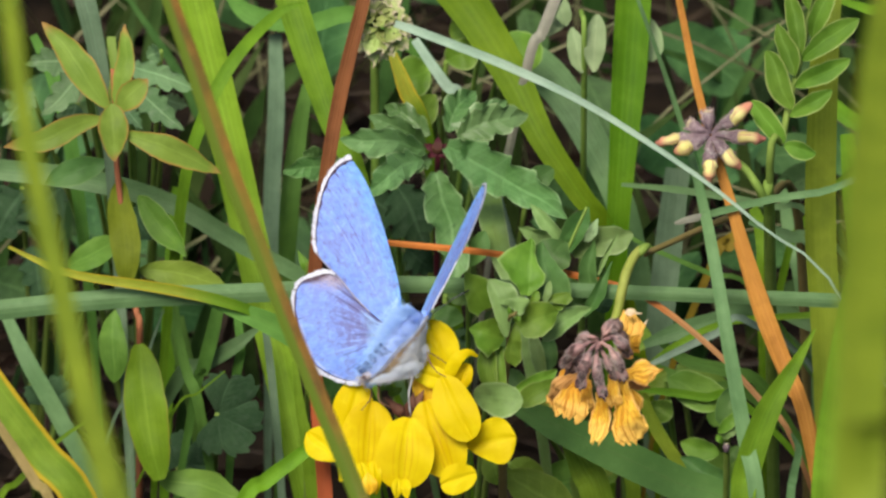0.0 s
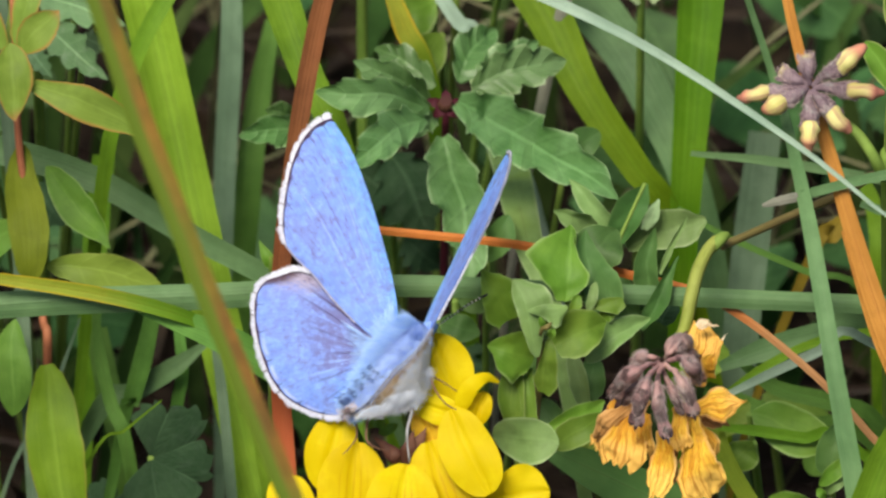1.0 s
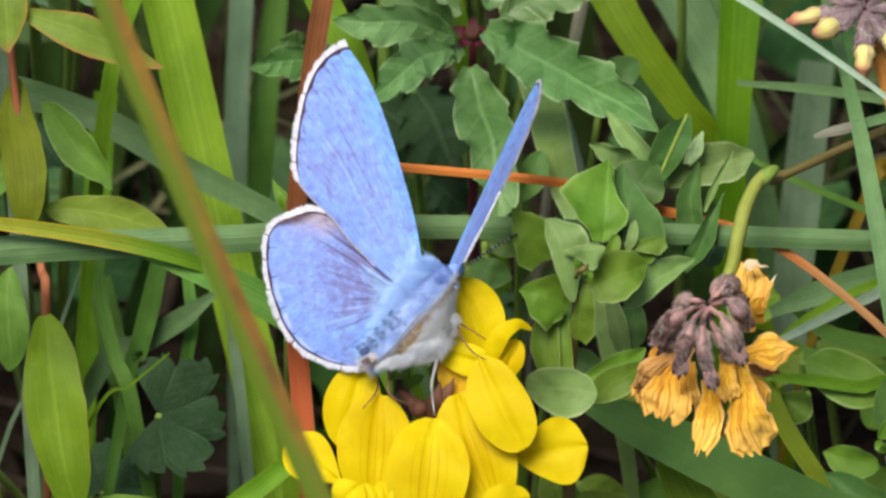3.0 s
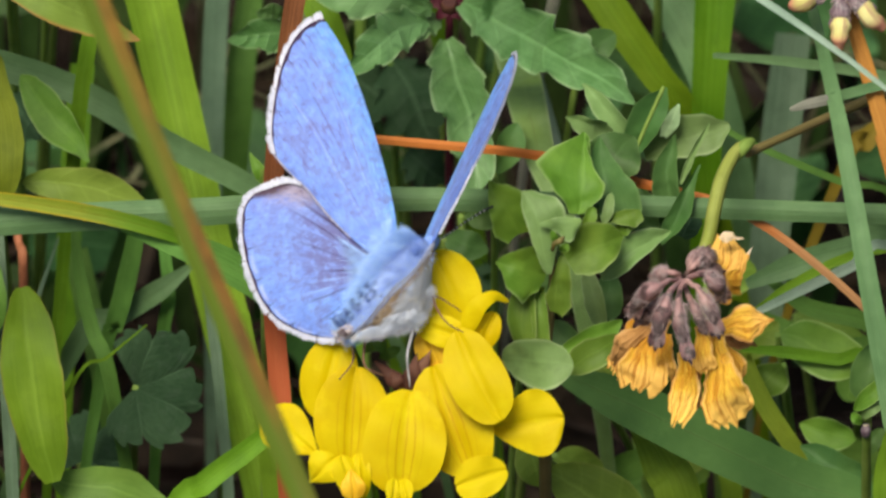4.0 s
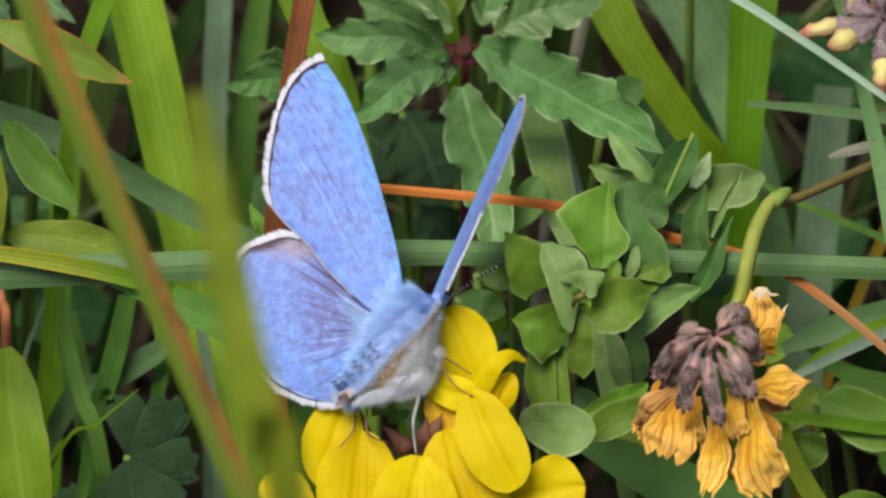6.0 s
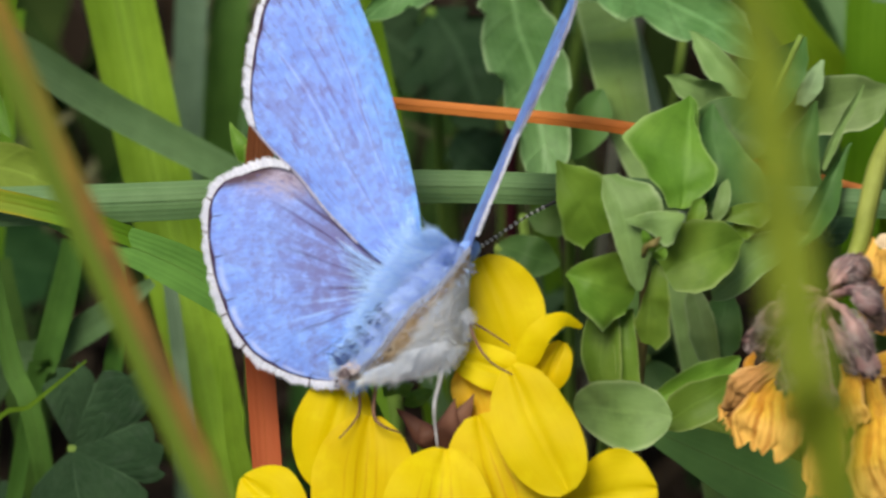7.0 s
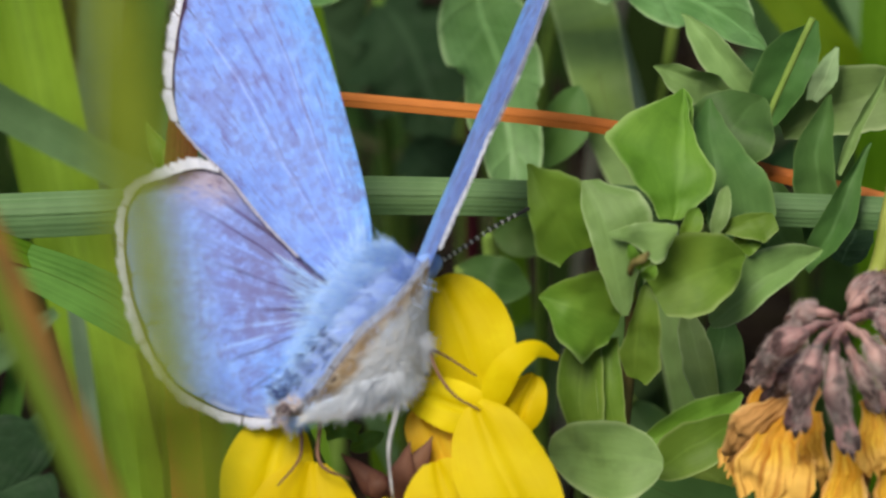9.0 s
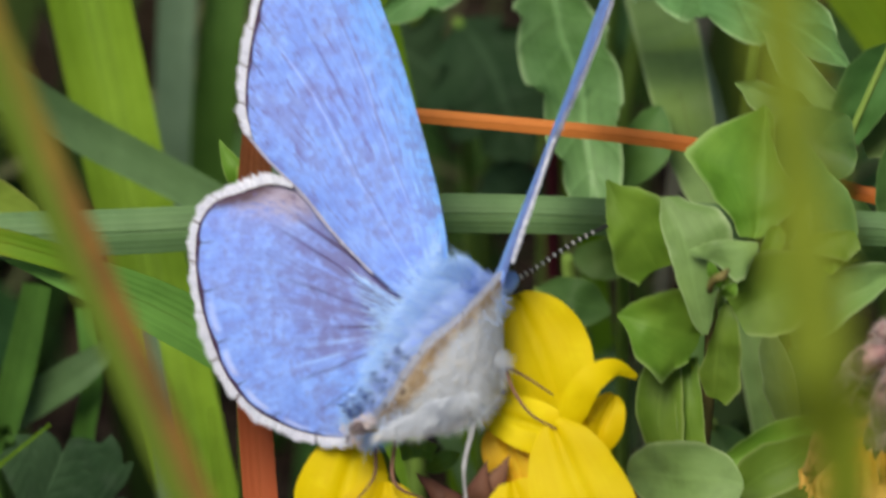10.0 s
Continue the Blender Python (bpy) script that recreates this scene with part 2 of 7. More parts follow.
KEEL = plant_material("orange_keel_petal", (0.88, 0.42, 0.02), (0.92, 0.58, 0.03), streak=0.2, rough=0.5, gloss=0.25, see_through=0.25, vary=0.08, shade=0.05)
WILTED = plant_material("wilted_petal", (0.60, 0.25, 0.016), (0.80, 0.46, 0.06), streak=0.4, rough=0.6, gloss=0.12, see_through=0.2, bump=0.3, edge=((0.86, 0.62, 0.30), 0.86), tip=((0.86, 0.53, 0.12), 0.66), blotch=((0.36, 0.14, 0.03), 0.58, 160), vary=0.2, crease=(0.40, 0.12, 0.012), pencil=(0.48, 0.18, 0.015))
WILTED_PALE = plant_material("bleached_petal", (0.78, 0.58, 0.30), (0.86, 0.76, 0.58), streak=0.3, rough=0.6, gloss=0.2, see_through=0.25, bump=0.6, blotch=((0.5, 0.26, 0.06), 0.6, 420), vary=0.1)
WILTED_BROWN = plant_material("browned_petal", (0.34, 0.16, 0.05), (0.50, 0.27, 0.09), streak=0.4, rough=0.65, gloss=0.15, see_through=0.15, bump=0.6, edge=((0.62, 0.40, 0.16), 0.85), vary=0.2)
CALYX = plant_material("dry_purple_calyx", (0.20, 0.095, 0.10), (0.42, 0.25, 0.24), tip=((0.055, 0.036, 0.038), 0.66), streak=0.3, rough=0.55, gloss=0.3, see_through=0, bump=0.9, hairs=0.2, blotch=((0.07, 0.04, 0.04), 0.52, 900), vary=0.5, crease=(0.045, 0.025, 0.03))
CALYX_STAR = plant_material("mauve_calyx", (0.15, 0.105, 0.125), (0.27, 0.20, 0.235), ribs=5, rough=0.7, gloss=0.15, see_through=0, bump=0.8, hairs=0.35, vary=0.15, tip=((0.62, 0.56, 0.20), 0.95), crease=(0.07, 0.045, 0.06))
BUD_TIP = plant_material("red_tipped_bud", (0.58, 0.52, 0.17), (0.70, 0.63, 0.30), see_through=0.1, tip=((0.60, 0.24, 0.17), 0.68), vary=0.3, crease=(0.4, 0.2, 0.14))
MAROON = plant_material("maroon_bract", (0.05, 0.010, 0.018), (0.10, 0.018, 0.03), see_through=0, vary=0.1)
SEED = plant_material("papery_seed_head", (0.34, 0.44, 0.12), (0.56, 0.60, 0.32), see_through=0.35, tip=((0.66, 0.58, 0.44), 0.9), vary=0.5)
BROWN_CALYX = plant_material("brown_calyx", (0.10, 0.045, 0.03), (0.17, 0.08, 0.05), see_through=0.05, vary=0.2, edge=((0.06, 0.02, 0.02), 0.8))
# Filler growth: greens kept dark to paint in the shade of the tangle.
THATCH = plant_material("mixed_meadow_growth", (0.03, 0.075, 0.016), (0.072, 0.145, 0.036), ribs=6, vary=0.9, islands=True)
THIN_STALK = plant_material("thin_dry_stalks", (0.06, 0.075, 0.03), (0.15, 0.14, 0.08), vary=0.8, islands=True, see_through=0.05)
# Low leaves and litter also carry the shade of the gaps in their colours.
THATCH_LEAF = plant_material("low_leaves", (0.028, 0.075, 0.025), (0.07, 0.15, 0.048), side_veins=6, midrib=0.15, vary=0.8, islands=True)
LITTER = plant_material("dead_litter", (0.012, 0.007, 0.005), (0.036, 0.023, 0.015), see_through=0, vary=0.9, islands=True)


def soil_material():
    mat, tree, bsdf, out = shell("shade_darkened_soil")
    a, b = grain(tree, 14, 5), grain(tree, 220, 5)
    # soil tones darkened to stand in for the shade between the plants
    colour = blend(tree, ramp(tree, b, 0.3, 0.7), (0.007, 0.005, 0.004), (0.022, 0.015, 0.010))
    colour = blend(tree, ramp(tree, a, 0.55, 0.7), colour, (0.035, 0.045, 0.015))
    spot = tree.nodes.new("ShaderNodeTexCoord").outputs["Object"]
    far = tree.nodes.new("ShaderNodeVectorMath")
    far.operation = "LENGTH"
    tree.links.new(spot, far.inputs[0])
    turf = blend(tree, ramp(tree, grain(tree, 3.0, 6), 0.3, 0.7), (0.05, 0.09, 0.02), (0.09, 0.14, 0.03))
    # that painted shade gives way to plain turf colour further out
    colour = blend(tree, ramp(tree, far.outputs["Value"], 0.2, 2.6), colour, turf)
    finish(tree, bsdf, out, colour, 0.95, 0.15, 0, b, 1.0)
    return mat


def wing_material(name, hind):
    """Blue scales combed outwards: violet in the middle, azure by the body and the front edge, dark and pale veins, a dark margin line."""
    mat, tree, bsdf, out = shell(name)
    uv, s, r = uv_axes(tree)
    cloud = grain(tree, 520, 5.0, None, 0.65)
    patch = grain(tree, 190, 3.0)
    dust = grain(tree, 2600, 3.0)
    rays = grain(tree, 1.0, 3.0, stretched(tree, uv, (30, 2.2, 1)))
    hairs = grain(tree, 1.0, 4.0, stretched(tree, uv, (84, 17.0, 1)), 0.65)
    fleck = grain(tree, 1500, 4.0, None, 0.7)
    wander = maths(tree, "MULTIPLY_ADD", patch, 0.05, -0.025)

    def line(at, slope, width, near, far):
        """A thin mark along the wing, from near to far of its length."""
        off = maths(tree, "ABSOLUTE", maths(tree, "ADD", maths(tree, "MULTIPLY_ADD", r, -slope, s), maths(tree, "ADD", wander, -at)))
        length = maths(tree, "MULTIPLY", ramp(tree, r, near, near + 0.08), ramp(tree, r, far, far - 0.25))
        return maths(tree, "MULTIPLY", ramp(tree, off, width, width * 0.2), length)

    colour = blend(tree, ramp(tree, cloud, 0.3, 0.7), (0.165, 0.285, 0.77), (0.235, 0.40, 0.93))
    colour = blend(tree, maths(tree, "MULTIPLY", ramp(tree, patch, 0.45, 0.65), 0.3), colour, (0.20, 0.25, 0.70))
    azure = ramp(tree, s, 0.34, 0.02) if not hind else maths(tree, "MULTIPLY", ramp(tree, s, 0.55, 0.9), ramp(tree, r, 0.95, 0.3))
    colour = blend(tree, maths(tree, "MULTIPLY", azure, 0.6), colour, (0.135, 0.41, 0.90))
    colour = blend(tree, maths(tree, "MULTIPLY", ramp(tree, hairs, 0.52, 0.72), 0.42), colour, (0.34, 0.53, 0.95))
    colour = blend(tree, maths(tree, "MULTIPLY", ramp(tree, hairs, 0.48, 0.30), 0.5), colour, (0.125, 0.14, 0.44))
    colour = blend(tree, maths(tree, "MULTIPLY", ramp(tree, rays, 0.5, 0.7), 0.22), colour, (0.15, 0.16, 0.42))
    colour = blend(tree, maths(tree, "MULTIPLY", ramp(tree, fleck, 0.50, 0.66), 0.48), colour, (0.15, 0.16, 0.46))
    colour = blend(tree, maths(tree, "MULTIPLY", ramp(tree, fleck, 0.46, 0.34), 0.4), colour, (0.30, 0.47, 0.95))
    if hind:
        fan = maths(tree, "MULTIPLY", ramp(tree, s, 0.02, 0.10), ramp(tree, s, 0.80, 0.55))
        dusk = maths(tree, "MULTIPLY", maths(tree, "MULTIPLY", fan, ramp(tree, maths(tree, "MULTIPLY_ADD", cloud, 0.3, r), 1.00, 0.45)), ramp(tree, maths(tree, "MULTIPLY_ADD", rays, 0.7, fleck), 0.62, 0.98))
        colour = blend(tree, maths(tree, "MULTIPLY", dusk, 0.88), colour, (0.135, 0.13, 0.29))
        colour = blend(tree, maths(tree, "MULTIPLY", maths(tree, "MULTIPLY", fan, ramp(tree, r, 0.70, 0.15)), 0.5), colour, (0.17, 0.18, 0.39))
        for at, slope, width, near, far, force in ((0.10, 0.03, 0.020, 0.0, 0.72, 0.85), (0.22, -0.03, 0.012, 0.05, 0.75, 0.7), (0.36, 0.0, 0.010, 0.1, 0.7, 0.5), (0.49, 0.02, 0.018, 0.0, 0.5, 0.8), (0.68, 0.02, 0.010, 0.15, 0.8, 0.5), (0.80, 0.02, 0.010, 0.3, 0.9, 0.35)):
            colour = blend(tree, maths(tree, "MULTIPLY", line(at, slope, width, near, far), force), colour, (0.05, 0.035, 0.10))
        for at, slope, width, near, far in ((0.56, 0.03, 0.016, 0.08, 0.62), (0.62, 0.04, 0.012, 0.35, 0.8)):
            colour = blend(tree, maths(tree, "MULTIPLY", line(at, slope, width, near, far), 0.5), colour, (0.33, 0.53, 0.97))
        near = maths(tree, "MULTIPLY_ADD", cloud, 0.12, s)
        front = maths(tree, "MULTIPLY", ramp(tree, near, 0.20, 0.10), ramp(tree, r, 0.05, 0.3))
        colour = blend(tree, maths(tree, "MULTIPLY", maths(tree, "MULTIPLY", front, ramp(tree, hairs, 0.68, 0.35)), 0.9), colour, (0.13, 0.085, 0.115))
        buff = maths(tree, "MULTIPLY", ramp(tree, near, 0.30, 0.14), maths(tree, "MULTIPLY", ramp(tree, r, 0.52, 0.66), ramp(tree, r, 0.93, 0.84)))
        colour = blend(tree, maths(tree, "MULTIPLY", maths(tree, "MULTIPLY", buff, ramp(tree, hairs, 0.3, 0.55)), 0.7), colour, (0.40, 0.32, 0.34))
        brow = maths(tree, "MULTIPLY", ramp(tree, near, 0.22, 0.14), ramp(tree, r, 0.74, 0.86))
        colour = blend(tree, maths(tree, "MULTIPLY", brow, 0.95), colour, (0.075, 0.045, 0.06))
    else:
        for at, slope, width, near, far, force in ((0.34, -0.10, 0.010, 0.35, 0.95, 0.4), (0.46, -0.04, 0.010, 0.55, 0.95, 0.5), (0.57, -0.03, 0.008, 0.3, 0.9, 0.5)):
            colour = blend(tree, maths(tree, "MULTIPLY", line(at, slope, width, near, far), force), colour, (0.09, 0.075, 0.26))
        for at, slope, width, near, far in ((0.60, -0.03, 0.011, 0.15, 1.0), (0.36, -0.12, 0.009, 0.3, 0.8)):
            colour = blend(tree, maths(tree, "MULTIPLY", line(at, slope, width, near, far), 0.6), colour, (0.36, 0.50, 0.98))
        flash = maths(tree, "MULTIPLY", maths(tree, "MULTIPLY", ramp(tree, s, 0.6, 0.1), ramp(tree, r, 0.75, 0.1)), ramp(tree, hairs, 0.52, 0.62))
        colour = blend(tree, maths(tree, "MULTIPLY", flash, 0.6), colour, (0.36, 0.66, 1.0))
        dash = maths(tree, "MULTIPLY", ramp(tree, grain(tree, 1.0, 2.0, stretched(tree, uv, (40, 12.0, 1))), 0.57, 0.66), ramp(tree, r, 0.3, 0.55))
        colour = blend(tree, maths(tree, "MULTIPLY", dash, 0.55), colour, (0.12, 0.10, 0.32))
    colour = blend(tree, maths(tree, "MULTIPLY", ramp(tree, maths(tree, "MULTIPLY_ADD", dust, 0.5, cloud), 0.74, 0.90), 0.4), colour, (0.14, 0.13, 0.34))
    # thin dark line inside the outer margin, scalloped between the vein ends, which run into it; a pale seam along its inner side
    comb = maths(tree, "ABSOLUTE", maths(tree, "SINE", maths(tree, "MULTIPLY", s, 3.1416 * (8 if hind else 7))))
    reach = maths(tree, "MULTIPLY_ADD", comb, -0.010, maths(tree, "MULTIPLY_ADD", cloud, 0.010, r))
    if hind:
        seam = maths(tree, "MULTIPLY", ramp(tree, reach, 0.930, 0.955), ramp(tree, reach, 0.978, 0.962))
        colour = blend(tree, maths(tree, "MULTIPLY", maths(tree, "MULTIPLY", seam, ramp(tree, s, 0.3, 0.5)), maths(tree, "MULTIPLY", ramp(tree, comb, 0.3, 0.9), 0.5)), colour, (0.55, 0.62, 0.90))
    rim = ramp(tree, reach, 0.977, 0.987)
    ends = maths(tree, "MULTIPLY", ramp(tree, comb, 0.10, 0.02), ramp(tree, r, 0.90, 0.97))
    colour = blend(tree, maths(tree, "MAXIMUM", rim, maths(tree, "MULTIPLY", ends, 0.8)), colour, (0.045, 0.025, 0.055))
    height = maths(tree, "ADD", dust, rays)
    finish(tree, bsdf, out, colour, 0.65, 0.12, 0, height, 0.16)
    return mat


def underside_material():
    mat, tree, bsdf, out = shell("fawn_wing_underside")
    uv, s, r = uv_axes(tree)
    cloud, dust = grain(tree, 420, 4), grain(tree, 2400, 3)
    colour = blend(tree, ramp(tree, cloud, 0.3, 0.7), (0.24, 0.165, 0.095), (0.38, 0.27, 0.16))
    colour = blend(tree, ramp(tree, maths(tree, "MULTIPLY_ADD", cloud, 0.35, r), 1.11, 0.99), colour, (0.54, 0.58, 0.66))
    spots = tree.nodes.new("ShaderNodeTexVoronoi")
    spots.inputs["Scale"].default_value = 900
    tree.links.new(tree.nodes.new("ShaderNodeTexCoord").outputs["Object"], spots.inputs["Vector"])
    band = ramp(tree, r, 0.62, 0.80)
    colour = blend(tree, maths(tree, "MULTIPLY", maths(tree, "MULTIPLY", ramp(tree, spots.outputs[0], 0.42, 0.30), band), 0.35), colour, (0.66, 0.58, 0.48))
    colour = blend(tree, maths(tree, "MULTIPLY", maths(tree, "MULTIPLY", ramp(tree, spots.outputs[0], 0.24, 0.14), ramp(tree, r, 0.74, 0.84)), 0.75), colour, (0.07, 0.045, 0.04))
    colour = blend(tree, maths(tree, "MULTIPLY", ramp(tree, dust, 0.45, 0.7), 0.3), colour, (0.62, 0.58, 0.52))
    colour = blend(tree, ramp(tree, maths(tree, "MULTIPLY_ADD", cloud, 0.04, r), 0.985, 1.01), colour, (0.46, 0.38, 0.32))
    finish(tree, bsdf, out, colour, 0.75, 0.15, 0, dust, 0.6)
    return mat


def hair_material(name, one, two, rough=0.6):
    mat, tree, bsdf, out = shell(name)
    luck = tree.nodes.new("ShaderNodeNewGeometry").outputs["Random Per Island"]
    finish(tree, bsdf, out, blend(tree, luck, one, two), rough, 0.2, 0, None, 0)
    return mat


def plain(name, colour, rough, spread=0.3, scale=700, bump=0.3):
    mat, tree, bsdf, out = shell(name)
    n = grain(tree, scale, 4)
    finish(tree, bsdf, out, blend(tree, ramp(tree, n, 0.3, 0.7), tuple(c * (1 - spread) for c in colour), tuple(min(1, c * (1 + spread)) for c in colour)), rough, 0.3, 0, n, bump)
    return mat


SOIL = soil_material()
FORE_BLUE, HIND_BLUE, FAWN = wing_material("forewing_blue", False), wing_material("hindwing_blue", True), underside_material()
FRINGE_WHITE = hair_material("white_fringe_scales", (0.50, 0.53, 0.66), (0.78, 0.80, 0.91))
FRINGE_DARK = hair_material("brown_fringe_scales", (0.05, 0.035, 0.05), (0.12, 0.09, 0.10))
FUR_BLUE = hair_material("lavender_blue_hair", (0.31, 0.49, 1.0), (0.61, 0.77, 1.0))
FUR_DEEP = hair_material("azure_hair", (0.25, 0.48, 0.94), (0.56, 0.78, 1.0))
FUR_GREY = hair_material("silver_grey_hair", (0.51, 0.57, 0.68), (0.80, 0.84, 0.92))
FUR_NAVY = hair_material("navy_hair", (0.03, 0.05, 0.16), (0.10, 0.16, 0.38))
FUR_CREAM = hair_material("cream_hair", (0.50, 0.44, 0.36), (0.74, 0.68, 0.60))
FUR_DULL = hair_material("dull_mauve_hair", (0.34, 0.34, 0.50), (0.56, 0.56, 0.70))
FUR_PINK = hair_material("pinkish_white_hair", (0.62, 0.50, 0.50), (0.86, 0.80, 0.82))
FUR_MAUVE = hair_material("mauve_grey_hair", (0.17, 0.11, 0.115), (0.60, 0.48, 0.47))
BODY_DARK = plain("blue_downy_body", (0.24, 0.40, 0.88), 0.7)
BODY_BAND = plain("dark_abdomen", (0.035, 0.05, 0.13), 0.6)
LEG_BROWN = plain("brown_leg", (0.17, 0.085, 0.05), 0.5)
LEG_PALE = plain("silvery_leg", (0.42, 0.43, 0.46), 0.5)
ANTENNA_DARK, ANTENNA_WHITE = plain("antenna_black", (0.03, 0.03, 0.03), 0.5), plain("antenna_white", (0.85, 0.85, 0.85), 0.6, 0.1)

# ---- building ----


def V(p):
    return Vector(p) * MM


def curve_through(pts, n):
    """n + 1 places along a smooth line through the points."""
    p = [Vector(q) for q in pts]
    p = [2 * p[0] - p[1], *p, 2 * p[-1] - p[-2]]
    out = []
    spans = len(p) - 3
    for k in range(n + 1):
        s = min(k / n * spans, spans - 1e-6)
        i, f = int(s), s - int(s)
        a, b, c, d = p[i:i + 4]
        out.append(0.5 * (2 * b + (c - a) * f + (2 * a - 5 * b + 4 * c - d) * f * f + (3 * b - a - 3 * c + d) * f ** 3))
    return out


def along(values, f):
    if isinstance(values, (int, float)):
        return values
    s = min(f * (len(values) - 1), len(values) - 1.000001)
    i = int(s)
    return values[i] + (values[i + 1] - values[i]) * (s - i)


def rooted(pts):
    """The line carried on from its last point down into the ground."""
    a, b = Vector(pts[-2]), Vector(pts[-1])
    d = (b - a).normalized()
    mid = b + (0.4 * d + Vector((0, 0, -0.6))) * b.z * 0.45
    end = mid + (0.15 * d + Vector((0, 0, -0.85))).normalized() * 1.0
    end = mid + (end - mid) * ((mid.z + 1.5) / max(0.2, mid.z - end.z))
    return [*pts, tuple(mid), tuple(end)]


LANCE = lambda v: max(0.02, math.sin(math.pi * min(1, max(0.0, v)) ** 0.9)) ** 0.8
OVAL = lambda v: max(0.02, math.sin(math.pi * min(1, max(0.0, v)))) ** 0.6
SHIELD = lambda v: max(0.03, math.sin(math.pi * min(1, max(0.0, v)) ** 0.95)) ** 0.42
OBOVATE = lambda v: max(0.03, math.sin(math.pi * min(1, v) ** 1.55)) ** 0.62
POINTED = lambda v: max(0.02, (math.sin(math.pi * min(1, v) ** 0.75)) ** 0.9)
BOTH = lambda v: 1.0


def ribbon(pts, width, n=24, m=4, fold=0.15, arch=0.0, thick=0.12, profile=BOTH, teeth=0, bite=0.0, face=None, roll=0.0, crumple=0.0,
           waves=0.0, groove=0.0, flare=0.0, halves=None, soft=1.0, warp=0.0, pleats=None, ragged=0.0, scallop=0, quilt=0.0, bm=None):
    """A leaf, petal or blade of real thickness along a line, turned to face; fold raises both halves, arch bulges it."""
    bm = bm or bmesh.new()
    layer = bm.loops.layers.uv.get("UVMap") or bm.loops.layers.uv.new("UVMap")
    line = curve_through(pts, n)
    face = Vector(face or FACE).normalized()
    seed = Vector((pts[0][0] * 0.37, pts[0][1] * 0.23, pts[0][2] * 0.31))
    front, rear = [], []
    for i, p in enumerate(line):
        f = i / n
        t = (line[min(i + 1, n)] - line[max(i - 1, 0)]).normalized()
        side = t.cross(face)
        side = side.normalized() if side.length > 1e-4 else Vector((1, 0, 0))
        side = Matrix.Rotation(radians(along(roll, f)), 3, t) @ side
        up = side.cross(t)
        half = along(width, f) * profile(f) / 2
        row, under = [], []
        for j in range(m + 1):
            u = 2 * j / m - 1
            if halves:
                half = along(halves[1] if u > 0 else halves[0], f)
            reach = half * u
            if teeth and abs(u) > 0.6:
                reach *= 1 - bite * (1 - math.sin(1.5708 * min(1, ((f * teeth + (0.0 if u > 0 else 0.35)) % 1.0) / 0.82)) ** 0.8 * (1 if (f * teeth + (0.0 if u > 0 else 0.35)) % 1.0 < 0.86 else 0.45)) * (abs(u) - 0.6) / 0.4
            q = p + side * reach + up * (fold * abs(u) ** soft * half + arch * (1 - u * u) * half)
            if groove or flare:
                q -= up * (groove * math.exp(-(u / 0.14) ** 2) + flare * half * u ** 4)
            if scallop and abs(u) > 0.7:
                q -= side * half * (1 if u > 0 else -1) * bite * (abs(u) - 0.7) / 0.3 * (1 - abs(math.sin(math.pi * (f * scallop + (0.0 if u > 0 else 0.3)))) ** 0.7)
            if quilt:
                q += up * quilt * half * abs(u) * abs(math.sin(math.pi * (f * teeth + (0.0 if u > 0 else 0.35) - 0.5 * abs(u)))) ** 0.8
            if pleats:
                q += up * pleats[1] * math.sin(u * pleats[0] * math.pi + seed.x + f) * min(1, half)
            if ragged:
                q += t * ragged * noise.noise((u * 2.6 + seed.x, seed.y, 0.2)) * f ** 3
            if warp:
                q += noise.noise_vector(q * 0.21 + seed) * warp
            if waves:
                q += up * math.sin(f * 9 + u * 2 + seed.x) * waves * abs(u) * half
            if crumple:
                q += noise.noise_vector(q * 0.9 + seed) * crumple + noise.noise_vector(q * 2.3 + seed) * crumple * 0.45
            row.append(bm.verts.new(q * MM))
            under.append(bm.verts.new((q - up * thick * (1 - 0.6 * abs(u))) * MM))
        front.append(row)
        rear.append(under)

    def quad(a, b, c, d, uvs, rim=False):
        fc = bm.faces.new((a, b, c, d))
        fc.smooth = True
        if rim:
            for e in fc.edges:
                e.smooth = False
        for lp, w in zip(fc.loops, uvs):
            lp[layer].uv = w
    for i in range(n):
        v0, v1 = i / n, (i + 1) / n
        for j in range(m):
            u0, u1 = j / m, (j + 1) / m
            quad(front[i][j], front[i + 1][j], front[i + 1][j + 1], front[i][j + 1], ((u0, v0), (u0, v1), (u1, v1), (u1, v0)))
            quad(rear[i][j + 1], rear[i + 1][j + 1], rear[i + 1][j], rear[i][j], ((u1, v0), (u1, v1), (u0, v1), (u0, v0)))
        quad(rear[i][0], rear[i + 1][0], front[i + 1][0], front[i][0], ((0, v0), (0, v1), (0, v1), (0, v0)), True)
        quad(front[i][m], front[i + 1][m], rear[i + 1][m], rear[i][m], ((1, v0), (1, v1), (1, v1), (1, v0)), True)
    return bm


